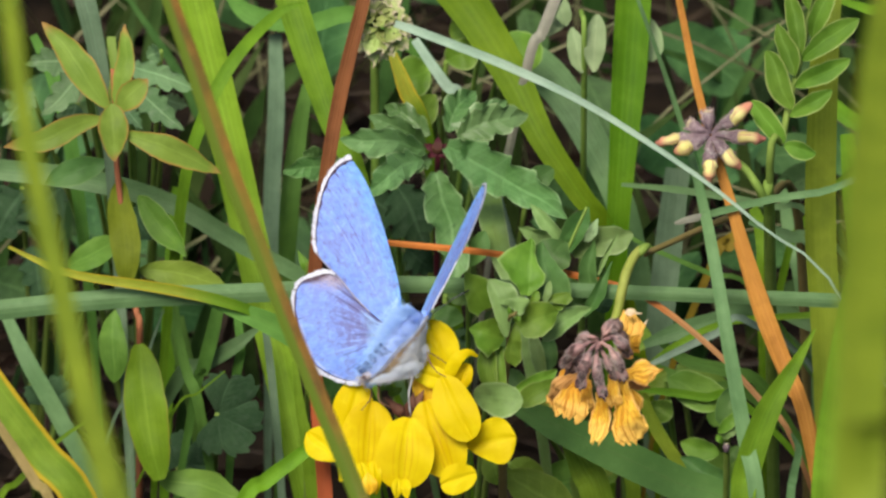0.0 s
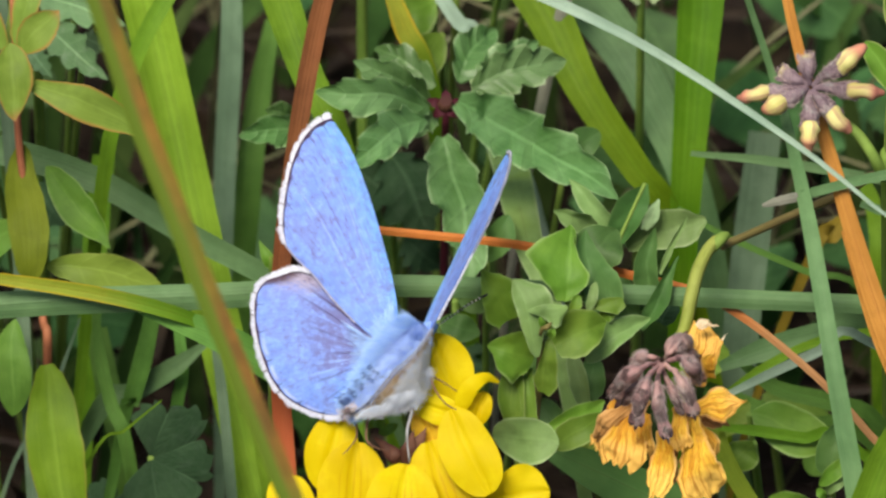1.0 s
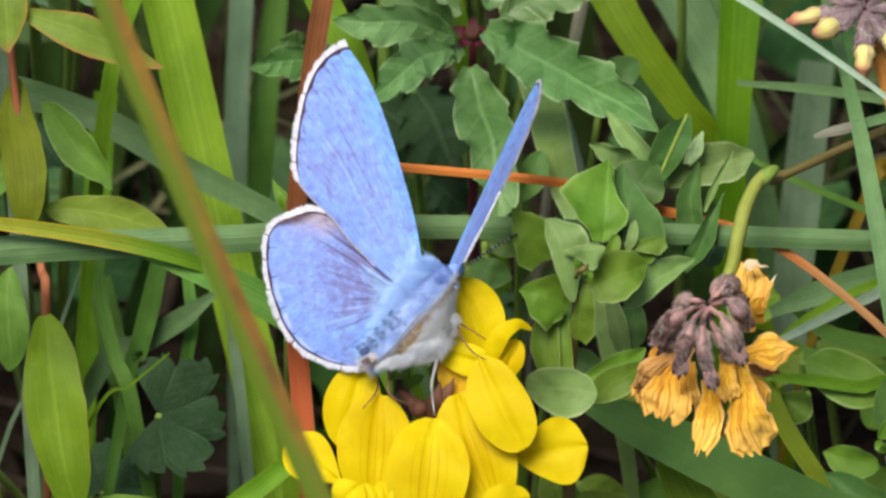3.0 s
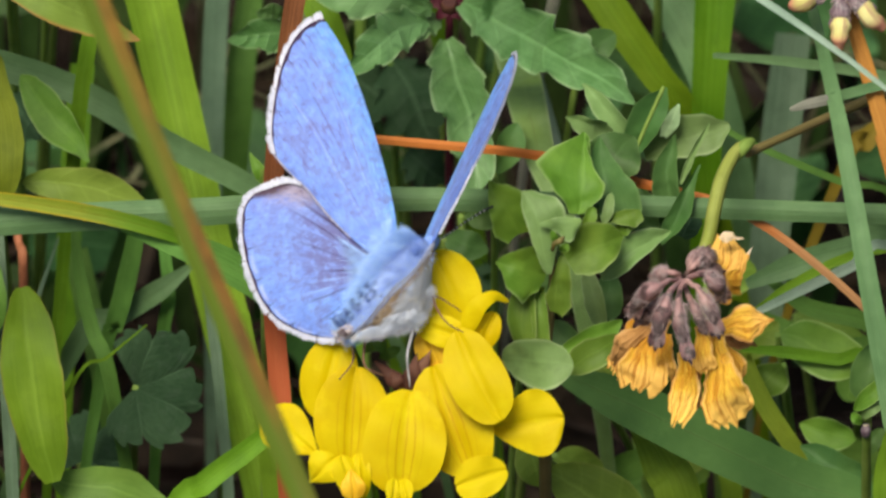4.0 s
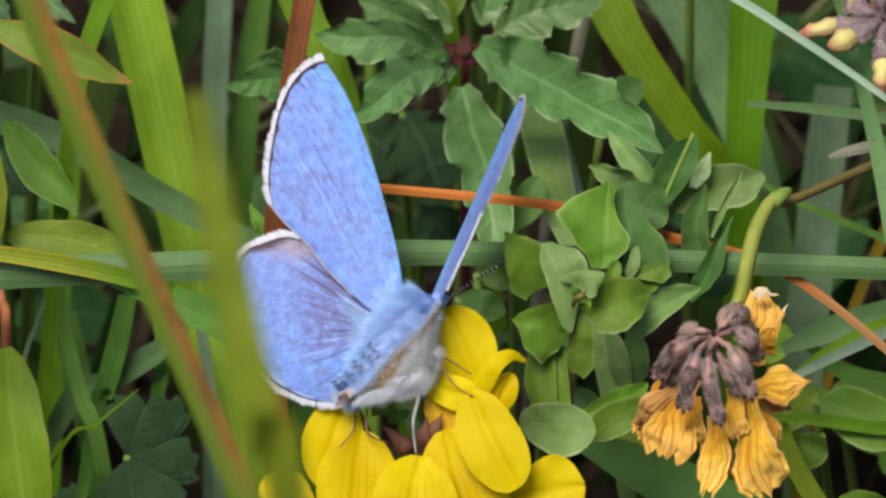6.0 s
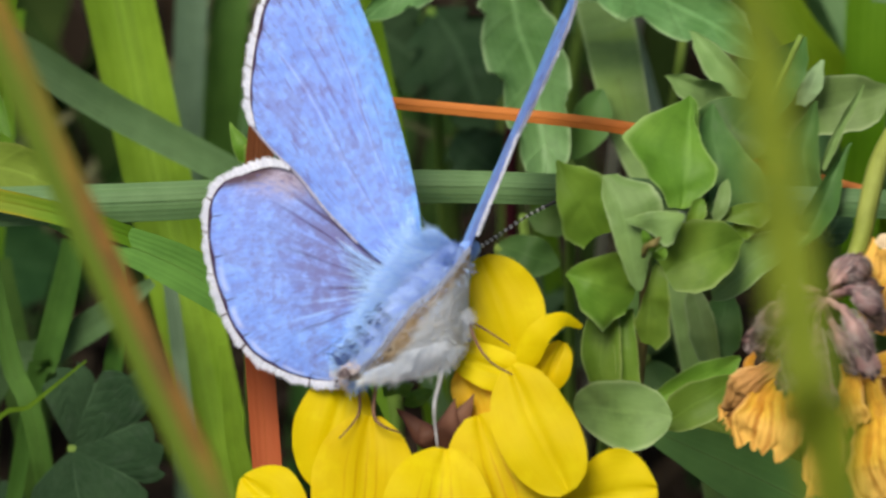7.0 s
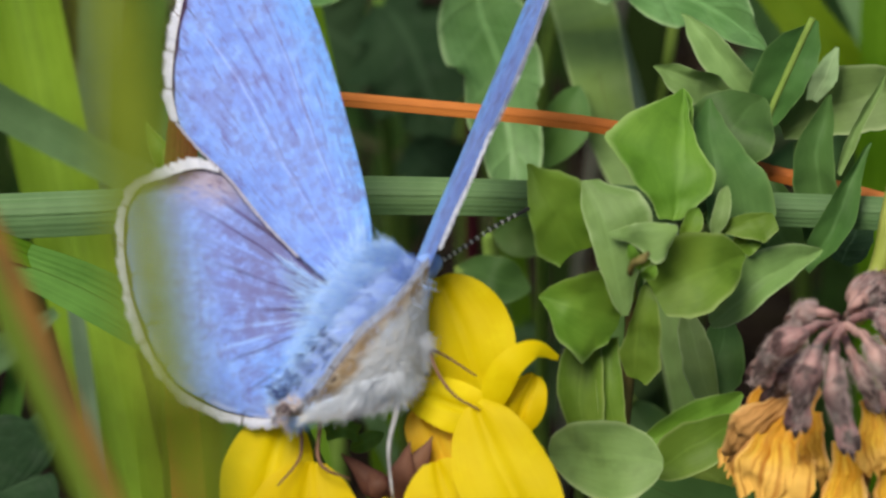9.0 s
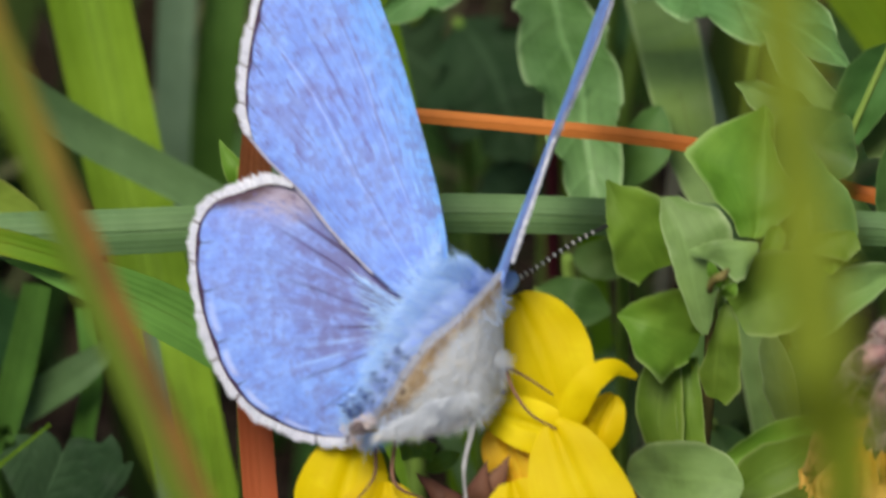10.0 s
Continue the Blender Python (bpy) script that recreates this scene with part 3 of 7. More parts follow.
def tube(pts, radius, n=16, sides=8, bm=None, flat=1.0, crumple=0.0):
    """A round stem along a line; radius in mm, one number or several along it."""
    bm = bm or bmesh.new()
    layer = bm.loops.layers.uv.get("UVMap") or bm.loops.layers.uv.new("UVMap")
    line = curve_through(pts, n)
    rings = []
    for i, p in enumerate(line):
        t = (line[min(i + 1, n)] - line[max(i - 1, 0)]).normalized()
        a = t.cross(FACE)
        a = a.normalized() if a.length > 1e-4 else Vector((1, 0, 0))
        b = t.cross(a)
        r = along(radius, i / n)
        if crumple:
            r *= 1 + crumple * noise.noise(p * 1.7)
            p = p + noise.noise_vector(p * 0.9) * crumple * 0.8
        rings.append([bm.verts.new((p + (a * math.cos(k * 2 * math.pi / sides) + b * flat * math.sin(k * 2 * math.pi / sides)) * r) * MM) for k in range(sides)])
    for i in range(n):
        for k in range(sides):
            f = bm.faces.new((rings[i][k], rings[i][(k + 1) % sides], rings[i + 1][(k + 1) % sides], rings[i + 1][k]))
            f.smooth = True
            for lp, w in zip(f.loops, ((k / sides, i / n), ((k + 1) / sides, i / n), ((k + 1) / sides, (i + 1) / n), (k / sides, (i + 1) / n))):
                lp[layer].uv = w
    bm.faces.new(rings[0][::-1])
    bm.faces.new(rings[-1])
    return bm


def solid(name, bm, materials, at):
    for vert in bm.verts:
        vert.co -= at
    mesh = bpy.data.meshes.new(name)
    bm.to_mesh(mesh)
    bm.free()
    for m in materials if isinstance(materials, (list, tuple)) else (materials,):
        mesh.materials.append(m)
    return mesh


def thing(name, bm, material, at, label, category, group="", kind=""):
    """One mesh as a top-level thing; at: its foot, in mm."""
    ob = new(name, solid(name, bm, material, V(at)))
    ob.location = V(at)
    return tagged(ob, label, category, group, kind)


def holder(name, at, label, category, group=""):
    ob = new(name)
    ob.location = V(at)
    ob.empty_display_size = 0.004
    return tagged(ob, label, category, group)


def foot(ob):
    return ob.location + (foot(ob.parent) if ob.parent else Vector())


def part(name, bm, material, parent, label="", at=None):
    """One mesh under a thing or part; at: its hinge, in mm, where it has one."""
    base = foot(parent)
    hinge = V(at) if at is not None else base
    ob = new(name, solid(name, bm, material, hinge))
    ob.parent = parent
    ob.location = hinge - base
    return tagged(ob, label)


def grass(name, pts, width, material, label, root=True, n=26, fold=0.15, profile=BOTH, thick=0.12, rib=True):
    """A grass leaf rooted in the ground: the blade and its raised midrib."""
    widths = [width] * 2 if isinstance(width, (int, float)) else list(width)
    line = pts
    if root:
        line = rooted(pts)
        widths = [along(widths, k / (len(pts) - 1)) for k in range(len(pts))] + [widths[-1] * 0.6, widths[-1] * 0.35]
    ob = holder(name, line[-1], label, "grass plant", "single grasses of the meadow")
    part("blade", ribbon(line, widths, n=n, fold=fold, profile=profile, thick=thick, soft=1.25), material, ob)
    if rib:
        raised = [tuple(Vector(p) + FACE * 0.02) for p in line]
        part("midrib", ribbon(raised, [max(0.06, w * 0.05) for w in widths], n=n, m=2, fold=-0.3, thick=0.12), material, ob)
    return ob


def bent(base, tip, lift=0.0, sag=0.0):
    """base, a middle raised to the open side by lift and along the slope by sag, and tip"""
    a, b = Vector(base), Vector(tip)
    return [tuple(a), tuple((a + b) / 2 + FACE * lift + RISE * sag), tuple(b)]

# ---- ground ----


def build_ground():
    bm = bmesh.new()
    steps = 120
    spread = lambda k: math.copysign(abs(k) ** 5 * 60 + abs(k) * 0.12, k)
    rows = []
    for i in range(steps + 1):
        row = []
        for j in range(steps + 1):
            x, y = spread(2 * i / steps - 1), spread(2 * j / steps - 1)
            near = math.exp(-(x * x + y * y) / 0.4)
            z = near * 0.006 * noise.noise((x * 22, y * 22, 0.3)) + near * 0.003 * noise.noise((x * 90, y * 90, 4.1))
            row.append(bm.verts.new((x, y, z - 0.002)))
        rows.append(row)
    for i in range(steps):
        for j in range(steps):
            bm.faces.new((rows[i][j], rows[i + 1][j], rows[i + 1][j + 1], rows[i][j + 1])).smooth = True
    return thing("ground", bm, SOIL, (0, 0, 0), "crumbly soil under the meadow plants, its colour darkened as shade", "ground", kind="structure")


build_ground()

# ---- butterfly ----


def coons(lead, inner, outer, n=26, m=22, bulge=0.0, thick=0.05, dip=0.25):
    """A wing between its front edge and its inner edge, both from the root outwards, and its outer margin from the tip back."""
    bm = bmesh.new()
    layer = bm.loops.layers.uv.new("UVMap")
    a, b, c = curve_through(lead, n), curve_through(inner, n), curve_through(outer, m)
    normal = (a[-1] - a[0]).cross(b[-1] - b[0]).normalized()
    normal = -normal if normal.dot(FACE) < 0 else normal
    sheets = ([], [])
    for i in range(n + 1):
        r = i / n
        rows = ([], [])
        for j in range(m + 1):
            s = j / m
            p = a[i] * (1 - s) + b[i] * s + (c[j] - a[-1] * (1 - s) - b[-1] * s) * r
            p = p + normal * (bulge * math.sin(math.pi * s) * math.sin(math.pi * r * 0.85) + dip * abs(math.sin(s * math.pi * 7)) * r * (1 - r) * 0.5)
            rows[0].append(bm.verts.new(p * MM))
            rows[1].append(bm.verts.new((p - normal * thick) * MM))
        for k in (0, 1):
            sheets[k].append(rows[k])
    for k, sheet in enumerate(sheets):
        for i in range(n):
            for j in range(m):
                loop = ((i, j), (i + 1, j), (i + 1, j + 1), (i, j + 1))
                f = bm.faces.new([sheet[x][y] for x, y in (loop if k == 0 else loop[::-1])])
                f.smooth, f.material_index = True, k
                for lp, (x, y) in zip(f.loops, loop if k == 0 else loop[::-1]):
                    lp[layer].uv = (y / m, x / n)
    return bm, c, normal


def fringe(margin, centre, normal, long=0.5, count=640, veins=8):
    """A soft comb of scales out from a wing's margin, white, with brown tufts at the vein ends."""
    bm = bmesh.new()
    rng = random.Random(5)
    line = curve_through([tuple(p) for p in margin], count)
    for k in range(count):
        p, q = line[k], line[k + 1]
        out = (p - Vector(centre)).normalized()
        dip = abs(math.sin(math.pi * veins * (k + 0.5) / count)) if veins else 1.0
        lump = 0.84 + 0.3 * noise.noise((k * 0.05, 3.0, 0.5)) + 0.18 * min(1, dip * 1.2)
        for layer in range(4):
            lift = normal * (0.05 - 0.035 * layer) * rng.uniform(0.5, 1.5)
            sway = (q - p) * rng.uniform(-2.2, 2.2)
            tip = (p + q) / 2 + out * long * lump * rng.uniform(0.6, 1.08) + lift + sway
            w = (q - p) * rng.uniform(0.45, 1.0)
            mid = (p + q) / 2 - out * rng.uniform(-0.05, 0.08) + lift
            knee = mid * 0.35 + tip * 0.65 + w * rng.uniform(-0.5, 0.5)
            a, c, d, e, f = [bm.verts.new(v * MM) for v in (mid - w, mid + w, knee + w, knee - w, tip)]
            dark = 1 if veins and dip < 0.08 and layer < 3 and rng.random() < 0.7 else 0
            for face in (bm.faces.new((a, c, d, e)), bm.faces.new((e, d, f))):
                face.material_index = dark
    return bm


def strands(roots, length, width, rng, bm=None):
    """Hairs: roots are rows of place, direction and side, in mm."""
    bm = bm or bmesh.new()
    for p, d, s in roots:
        l = length * rng.uniform(0.5, 1.25)
        w = s * width * rng.uniform(0.6, 1.3)
        curl = Vector((rng.uniform(-1, 1), rng.uniform(-1, 1), rng.uniform(-1, 1))) * 0.22 * l
        a, b, c = p, p + d * l * 0.55 + curl * 0.3, p + d * l + curl
        va = [bm.verts.new((a - w) * MM), bm.verts.new((a + w) * MM), bm.verts.new((b + w * 0.8) * MM), bm.verts.new((b - w * 0.8) * MM), bm.verts.new(c * MM)]
        bm.faces.new(va[:4])
        bm.faces.new((va[3], va[2], va[4]))
    return bm


def furred(pts, radius, count, length, width, lean, seed, over=(-1.2, 1.2), span=(0.0, 1.0), bands=0, tufts=0.0):
    """Hair all over the open side of a body line, leaning along it."""
    rng = random.Random(seed)
    line = curve_through(pts, 40)
    roots = []
    for _ in range(count):
        f = rng.uniform(*span)
        i = int(f * 39)
        t = (line[i + 1] - line[i]).normalized()
        a = t.cross(FACE).normalized()
        b = a.cross(t)
        w = rng.uniform(*over)
        if bands and abs(w - 0.25 - 0.25 * noise.noise((f * 9, seed, 0.4))) < 0.62 and math.sin(f * bands * 2 * math.pi + 2.5 * noise.noise((w * 3, f * 6, 1.0))) > -0.7 and rng.random() < 0.93:
            continue
        out = b * math.cos(w) + a * math.sin(w)
        p = line[i] + out * along(radius, f) * 0.9
        d = (out * 0.75 + t * lean + Vector((rng.uniform(-1, 1), rng.uniform(-1, 1), rng.uniform(-1, 1))) * 0.3).normalized()
        if tufts:
            d = (d + noise.noise_vector(p * 1.3) * tufts).normalized()
        roots.append((p, d, d.cross(FACE).normalized()))
    return strands(roots, length, width, rng)


butterfly = holder("butterfly", (-10.04, -4.68, 79.42), "blue butterfly with white-fringed half-open wings on the yellow flower", "butterfly")
LEFT_HINGE, RIGHT_HINGE = (-10.98, -4.04, 79.41), (-8.7, -4.42, 79.73)

bm, margin, normal = coons(
    [(-10.81, -3.8, 80.16), (-10.61, -2.65, 80.9), (-10.97, -0.63, 82.39), (-11.82, 1.93, 84.5), (-12.86, 4.62, 86.77), (-14.28, 7.28, 89.17), (-15.83, 9.11, 90.89)],
    [(-11.39, -4.48, 79.35), (-12.28, -4.11, 79.48), (-13.91, -2.92, 80.28), (-15.54, -1.53, 81.3), (-16.95, -0.1, 82.39), (-18.38, 1.02, 83.26), (-19.35, 1.91, 84.01)],
    [(-15.83, 9.11, 90.89), (-16.52, 8.88, 90.76), (-17.46, 8.36, 90.3), (-18.28, 7.55, 89.49), (-18.89, 6.44, 88.47), (-19.26, 5.23, 87.35), (-19.51, 4.11, 86.16), (-19.6, 2.91, 85.04), (-19.35, 1.91, 84.01)], bulge=0.35)
left_fore = part("forewing", bm, (FORE_BLUE, FAWN), butterfly, "violet-blue forewing with a dark margin line", at=LEFT_HINGE)
part("fringe", fringe(margin, (-13.09, 0.39, 83.14), normal, long=0.52), (FRINGE_WHITE, FRINGE_DARK), left_fore, "white fringe chequered with brown")
part("inner_fringe", fringe([Vector(p) for p in [(-19.35, 1.99, 83.95), (-18.38, 1.1, 83.2), (-16.95, -0.02, 82.33), (-15.54, -1.46, 81.24), (-13.91, -2.84, 80.22)]], (-12.27, 1.18, 84.07), normal, long=0.16, count=420, veins=0), (FUR_DULL, FRINGE_DARK), left_fore, "narrow dull fringe")

bm, margin, normal = coons(
    [(-11.8, -4.07, 78.9), (-12.89, -3.09, 79.5), (-14.11, -1.83, 80.48), (-15.53, -0.64, 81.4), (-16.95, 0.41, 82.18), (-18.38, 0.78, 82.26), (-19.94, 0.75, 81.85)],
    [(-12.08, -5.18, 78.51), (-12.45, -5.83, 77.74), (-12.94, -6.41, 76.89), (-13.43, -6.94, 76.11), (-13.92, -7.26, 75.42), (-14.42, -7.42, 74.92), (-14.82, -7.47, 74.54)],
    [(-19.94, 0.75, 81.85), (-21.03, 0.49, 81.38), (-21.65, -0.2, 80.57), (-21.73, -1.24, 79.47), (-21.49, -2.5, 78.14), (-20.93, -3.82, 76.87), (-20.24, -4.94, 75.84), (-19.14, -5.99, 75.06), (-17.59, -6.77, 74.6), (-16.16, -7.27, 74.48), (-14.82, -7.47, 74.54)], bulge=0.5)
left_hind = part("hindwing", bm, (HIND_BLUE, FAWN), butterfly, "blue hindwing, grey-brown along its front edge", at=LEFT_HINGE)
part("fringe", fringe([*[Vector(p) for p in [(-17.48, 0.28, 82.53), (-18.63, 0.68, 82.4)]], *margin[1:]], (-15.54, -3.27, 78.77), normal, long=0.5, count=900, veins=9), (FRINGE_WHITE, FRINGE_DARK), left_hind, "white fringe chequered with brown")


def wing_hair(lead, inner, count, reach, length, seed):
    """Long soft hairs lying on a wing near its root, combed outwards."""
    rng = random.Random(seed)
    la, lb = curve_through(lead, 20), curve_through(inner, 20)
    roots = []
    for _ in range(count):
        s, r = rng.uniform(0.05, 1), rng.uniform(*reach)
        i = int(r * 19)
        p = la[i] * (1 - s) + lb[i] * s + FACE * rng.uniform(0.45, 0.8)
        q = la[i + 1] * (1 - s) + lb[i + 1] * s + FACE * 0.6
        d = ((q - p).normalized() + Vector((rng.uniform(-1, 1), rng.uniform(-1, 1), rng.uniform(-1, 1))) * 0.16).normalized()
        roots.append((p, d, d.cross(FACE).normalized()))
    return strands(roots, length, 0.008, rng)


part("wing_hair", wing_hair([(-11.79, -4.38, 79.16), (-14.11, -3.02, 80.16), (-17.97, -0.57, 81.83)], [(-12.08, -5.46, 78.49), (-12.94, -6.62, 76.8), (-14.54, -7.52, 74.79)], 900, (0.02, 0.62), 1.1, 15), FUR_DEEP, left_hind, "long blue hairs near the wing root")
part("wing_hair", wing_hair([(-10.81, -4.03, 80.2), (-10.97, -1.19, 82.33), (-12.26, 2.98, 85.75)], [(-11.39, -4.63, 79.48), (-13.5, -3.38, 80.19), (-16.35, -1.01, 81.93)], 420, (0.02, 0.4), 0.9, 16), FUR_DEEP, left_fore, "long blue hairs near the wing root")

# the other pair stands up, seen almost edge on
bm, margin, normal = coons(
    [(-8.94, -3.07, 79.01), (-7.96, -0.36, 79.6), (-6.39, 3.06, 80.87), (-4.74, 6.28, 82.53), (-3.19, 8.94, 84.46), (-2.03, 10.46, 85.96)],
    [(-8.45, -4.53, 79.6), (-7.88, -4.3, 81.12), (-6.9, -3.71, 83.07), (-5.97, -3.18, 84.95), (-5.15, -2.44, 86.45)],
    [(-2.03, 10.46, 85.96), (-1.75, 9.54, 86.72), (-1.93, 7.29, 87.15), (-2.55, 4.71, 87.19), (-3.38, 2, 87.07), (-4.29, -0.56, 86.83), (-5.15, -2.44, 86.45)], bulge=0.0, dip=0.1)
right_fore = part("forewing", bm, (FORE_BLUE, FAWN), butterfly, "blue forewing standing edge-on", at=RIGHT_HINGE)
part("fringe", fringe(margin, (-6.98, -0.31, 79.97), normal, long=0.26, count=320), (FRINGE_WHITE, FRINGE_DARK), right_fore, "white fringe chequered with brown")
part("fringe", fringe([*margin, *[Vector(p) for p in [(-5.88, -3.12, 85.01), (-6.82, -3.74, 83.19), (-7.56, -4.14, 81.62)]]], tuple(Vector((-3.71, 1.85, 87.2)) - Vector((40, 0, 0))), FACE, long=0.15, count=420, veins=0), (FRINGE_WHITE, FRINGE_DARK), right_fore, "white fringe turned outwards")

bm, margin, normal = coons(
    [(-8.3, -6.02, 76.27), (-8.14, -5.69, 77.6), (-8.05, -5.51, 79.05), (-7.97, -5.47, 80.35), (-7.88, -5.42, 81.65)],
    [(-8.42, -6.72, 76.06), (-9.36, -7.72, 75.8), (-10.67, -8.36, 75.82), (-12.29, -8.87, 75.83), (-14.08, -9.17, 75.94)],
    [(-7.88, -5.42, 81.65), (-8.7, -6.62, 81.16), (-9.59, -7.63, 80.58), (-10.66, -8.38, 80), (-11.64, -8.96, 79), (-12.62, -9.28, 77.67), (-13.43, -9.24, 76.79), (-14.08, -9.17, 75.94)], bulge=0.5, dip=0.35)
right_hind = part("hindwing", bm, (FAWN, HIND_BLUE), butterfly, "hindwing turned to show its fawn, dark-spotted underside", at=RIGHT_HINGE)
part("fringe", fringe(margin, (-8.83, -7.56, 75.99), normal, long=0.34, count=1100), (FRINGE_WHITE, FRINGE_DARK), right_hind, "white fringe")
part("fringe", fringe(margin, tuple(Vector((-10.66, -8.38, 80)) + Vector((28, 0, 0)) - RISE * 28), FACE, long=0.2, count=600, veins=0), (FRINGE_WHITE, FUR_DULL), right_hind, "ragged pale fringe folded over")

BODY = [(-14.62, -7.98, 75.18), (-13.72, -7.55, 76), (-12.61, -6.97, 77.32), (-11.67, -6.18, 78.57), (-10.73, -5.55, 79.63), (-9.63, -4.75, 80.28), (-8.62, -3.8, 80.16)]
part("abdomen", tube(BODY[:5], (0.35, 0.8, 1.05, 1.1, 1.2), n=18, sides=14), BODY_BAND, butterfly, "dark blue ringed abdomen under pale blue hair")
part("thorax", tube(BODY[3:], (0.95, 1.1, 1.2, 1.0, 0.6), n=14, sides=14), BODY_DARK, butterfly, "thorax under dense pale blue hair")
part("thorax_hair", furred(BODY[3:], (0.95, 1.1, 1.2, 1.0, 0.65), 9000, 1.05, 0.014, -0.55, 3, over=(-1.6, 1.6), tufts=0.8), FUR_BLUE, butterfly, "dense soft lavender-blue hair")
part("side_hair", furred(BODY[2:], (0.9, 1.0, 1.35, 1.5, 1.0), 3600, 1.25, 0.013, -0.7, 13, over=(-1.6, -0.5), span=(0.0, 0.9), tufts=0.5), FUR_DEEP, butterfly, "azure hair between thorax and wing")
part("abdomen_hair", furred(BODY[:5], (0.4, 0.8, 1.05, 1.1, 1.2), 8000, 0.85, 0.009, -0.8, 4, over=(-1.6, 1.5), span=(0.1, 1.0), bands=4, tufts=0.5), FUR_DEEP, butterfly, "blue hair with dark gaps between the rings")
for k, f in enumerate((0.16, 0.27, 0.37, 0.48, 0.60, 0.70)):
    part("back_streak", furred(BODY[:5], (1.2, 2.05, 2.3, 2.3, 2.3), 60, 0.5, 0.014, -0.9, 40 + k, over=(-0.85 + 0.07 * k, -0.30 + 0.07 * k), span=(f, f + 0.05), tufts=0.9), FUR_NAVY, butterfly, "dark navy streak on the back")
part("flank_hair", furred([(-13.3, -8.4, 76.5), (-12.5, -8.25, 77.6), (-11.5, -7.8, 79.0), (-10.3, -7.1, 80.1), (-9.3, -6.1, 80.7), (-8.5, -5.0, 80.8)], (0.3, 0.5, 0.6, 0.6, 0.55, 0.4), 5500, 0.85, 0.013, -0.6, 14, over=(-1.6, 1.3), tufts=0.9), FUR_BLUE, right_hind, "pale lavender-blue hair on the root of the turned hindwing")
part("tail_tuft", furred(BODY[:3], (0.45, 0.7, 0.8), 1100, 0.5, 0.010, -0.9, 6, over=(-1.6, 1.6), span=(0.0, 0.3)), FUR_PINK, butterfly, "pale tuft at the tail")
part("tail_tip", tube([(-13.99, -9.04, 76.72), (-14.49, -9.45, 76.7), (-14.94, -9.35, 76.35)], (0.2, 0.34, 0.2), n=8, sides=10, crumple=0.4), FRINGE_DARK, butterfly, "dark brown tail tip")
part("tail_ring", furred([(-13.9, -9.1, 77.0), (-14.4, -9.5, 76.95), (-14.95, -9.5, 76.6)], (0.15, 0.26, 0.2), 200, 0.24, 0.014, -0.3, 8, over=(-1.7, 1.7), tufts=0.9), FUR_PINK, butterfly, "pinkish white ring of hair at the tail")
part("tail_spot", furred([(-14.3, -9.75, 76.85), (-14.65, -10.0, 76.7), (-14.9, -9.9, 76.3)], (0.1, 0.2, 0.15), 90, 0.24, 0.014, -0.3, 18, over=(-0.6, 1.6)), FRINGE_DARK, butterfly, "dark brown tuft at the tail")
part("head", tube([(-8.7, -3.73, 79.94), (-8.13, -3.14, 79.86), (-7.72, -2.68, 79.79)], (0.5, 0.6, 0.35), n=10, sides=12), BODY_DARK, butterfly, "dark head")
# silvery hair along the belly and the root of the turned hindwing
rng = random.Random(9)
low = curve_through([(-8.13, -6.19, 78.56), (-8.3, -6.63, 76.79), (-9.24, -7.92, 76.19), (-10.66, -8.61, 76.14), (-12.29, -9.14, 76.12), (-13.92, -9.35, 76.03)], 60)
roots = []
hem = []
for count in range(11000):
    k = rng.randrange(59)
    inward = (Vector((-10.25, -8.61, 78.48)) - low[k])
    p = low[k] + inward * rng.uniform(0, 0.77) ** 1.1 + FACE * rng.uniform(0.05, 0.4)
    d = (-inward.normalized() * 0.75 + (low[k + 1] - low[k]).normalized() * 0.5 + Vector((rng.uniform(-1, 1), rng.uniform(-1, 1), rng.uniform(-1, 1))) * 0.35).normalized()
    d = (d + noise.noise_vector(p * 1.1) * 0.6).normalized()
    (hem if count % 5 == 0 and (p - low[k]).length < 0.7 else roots).append((p, d, d.cross(FACE).normalized()))
part("belly_hair", strands(roots, 0.7, 0.009, rng), FUR_GREY, butterfly, "soft blue-grey hair")
part("belly_hem", strands(hem, 0.6, 0.009, rng), FUR_CREAM, butterfly, "cream hair along the belly")


def build_leg(pts, radius, material, label):
    part("leg", tube(pts, radius, n=14, sides=6), material, butterfly, label)


build_leg([(-8.14, -5.99, 77.86), (-7.73, -7.14, 77.12), (-6.92, -8.17, 76.51), (-5.79, -8.74, 76.14)], (0.08, 0.08, 0.06, 0.045), LEG_BROWN, "thin brown leg")
build_leg([(-8.14, -5.85, 77.41), (-7.2, -6.16, 77.03), (-5.94, -6.54, 76.28)], (0.07, 0.06, 0.04), LEG_BROWN, "thin brown leg")
build_leg([(-9.36, -7.3, 76.3), (-9.53, -8.54, 75.76), (-9.86, -9.58, 74.51), (-9.66, -10.69, 72.57)], (0.11, 0.13, 0.10, 0.05), LEG_PALE, "silvery leg")
build_leg([(-12.86, -8.13, 75.31), (-13.03, -9.56, 74.23), (-12.62, -10.15, 73.83), (-11.57, -10.27, 73.39)], (0.10, 0.10, 0.08, 0.05), LEG_BROWN, "thin brown leg")
build_leg([(-13.84, -7.9, 75.12), (-13.76, -9.12, 74.13), (-14.05, -9.9, 73.83), (-14.82, -10.77, 73.41)], (0.09, 0.08, 0.06, 0.04), LEG_BROWN, "thin brown leg")
ANTENNA = [(-7.8, -2.73, 79.57), (-6.57, -1.45, 79.54), (-5.14, -0.06, 79.65), (-3.62, 1.08, 79.76)]
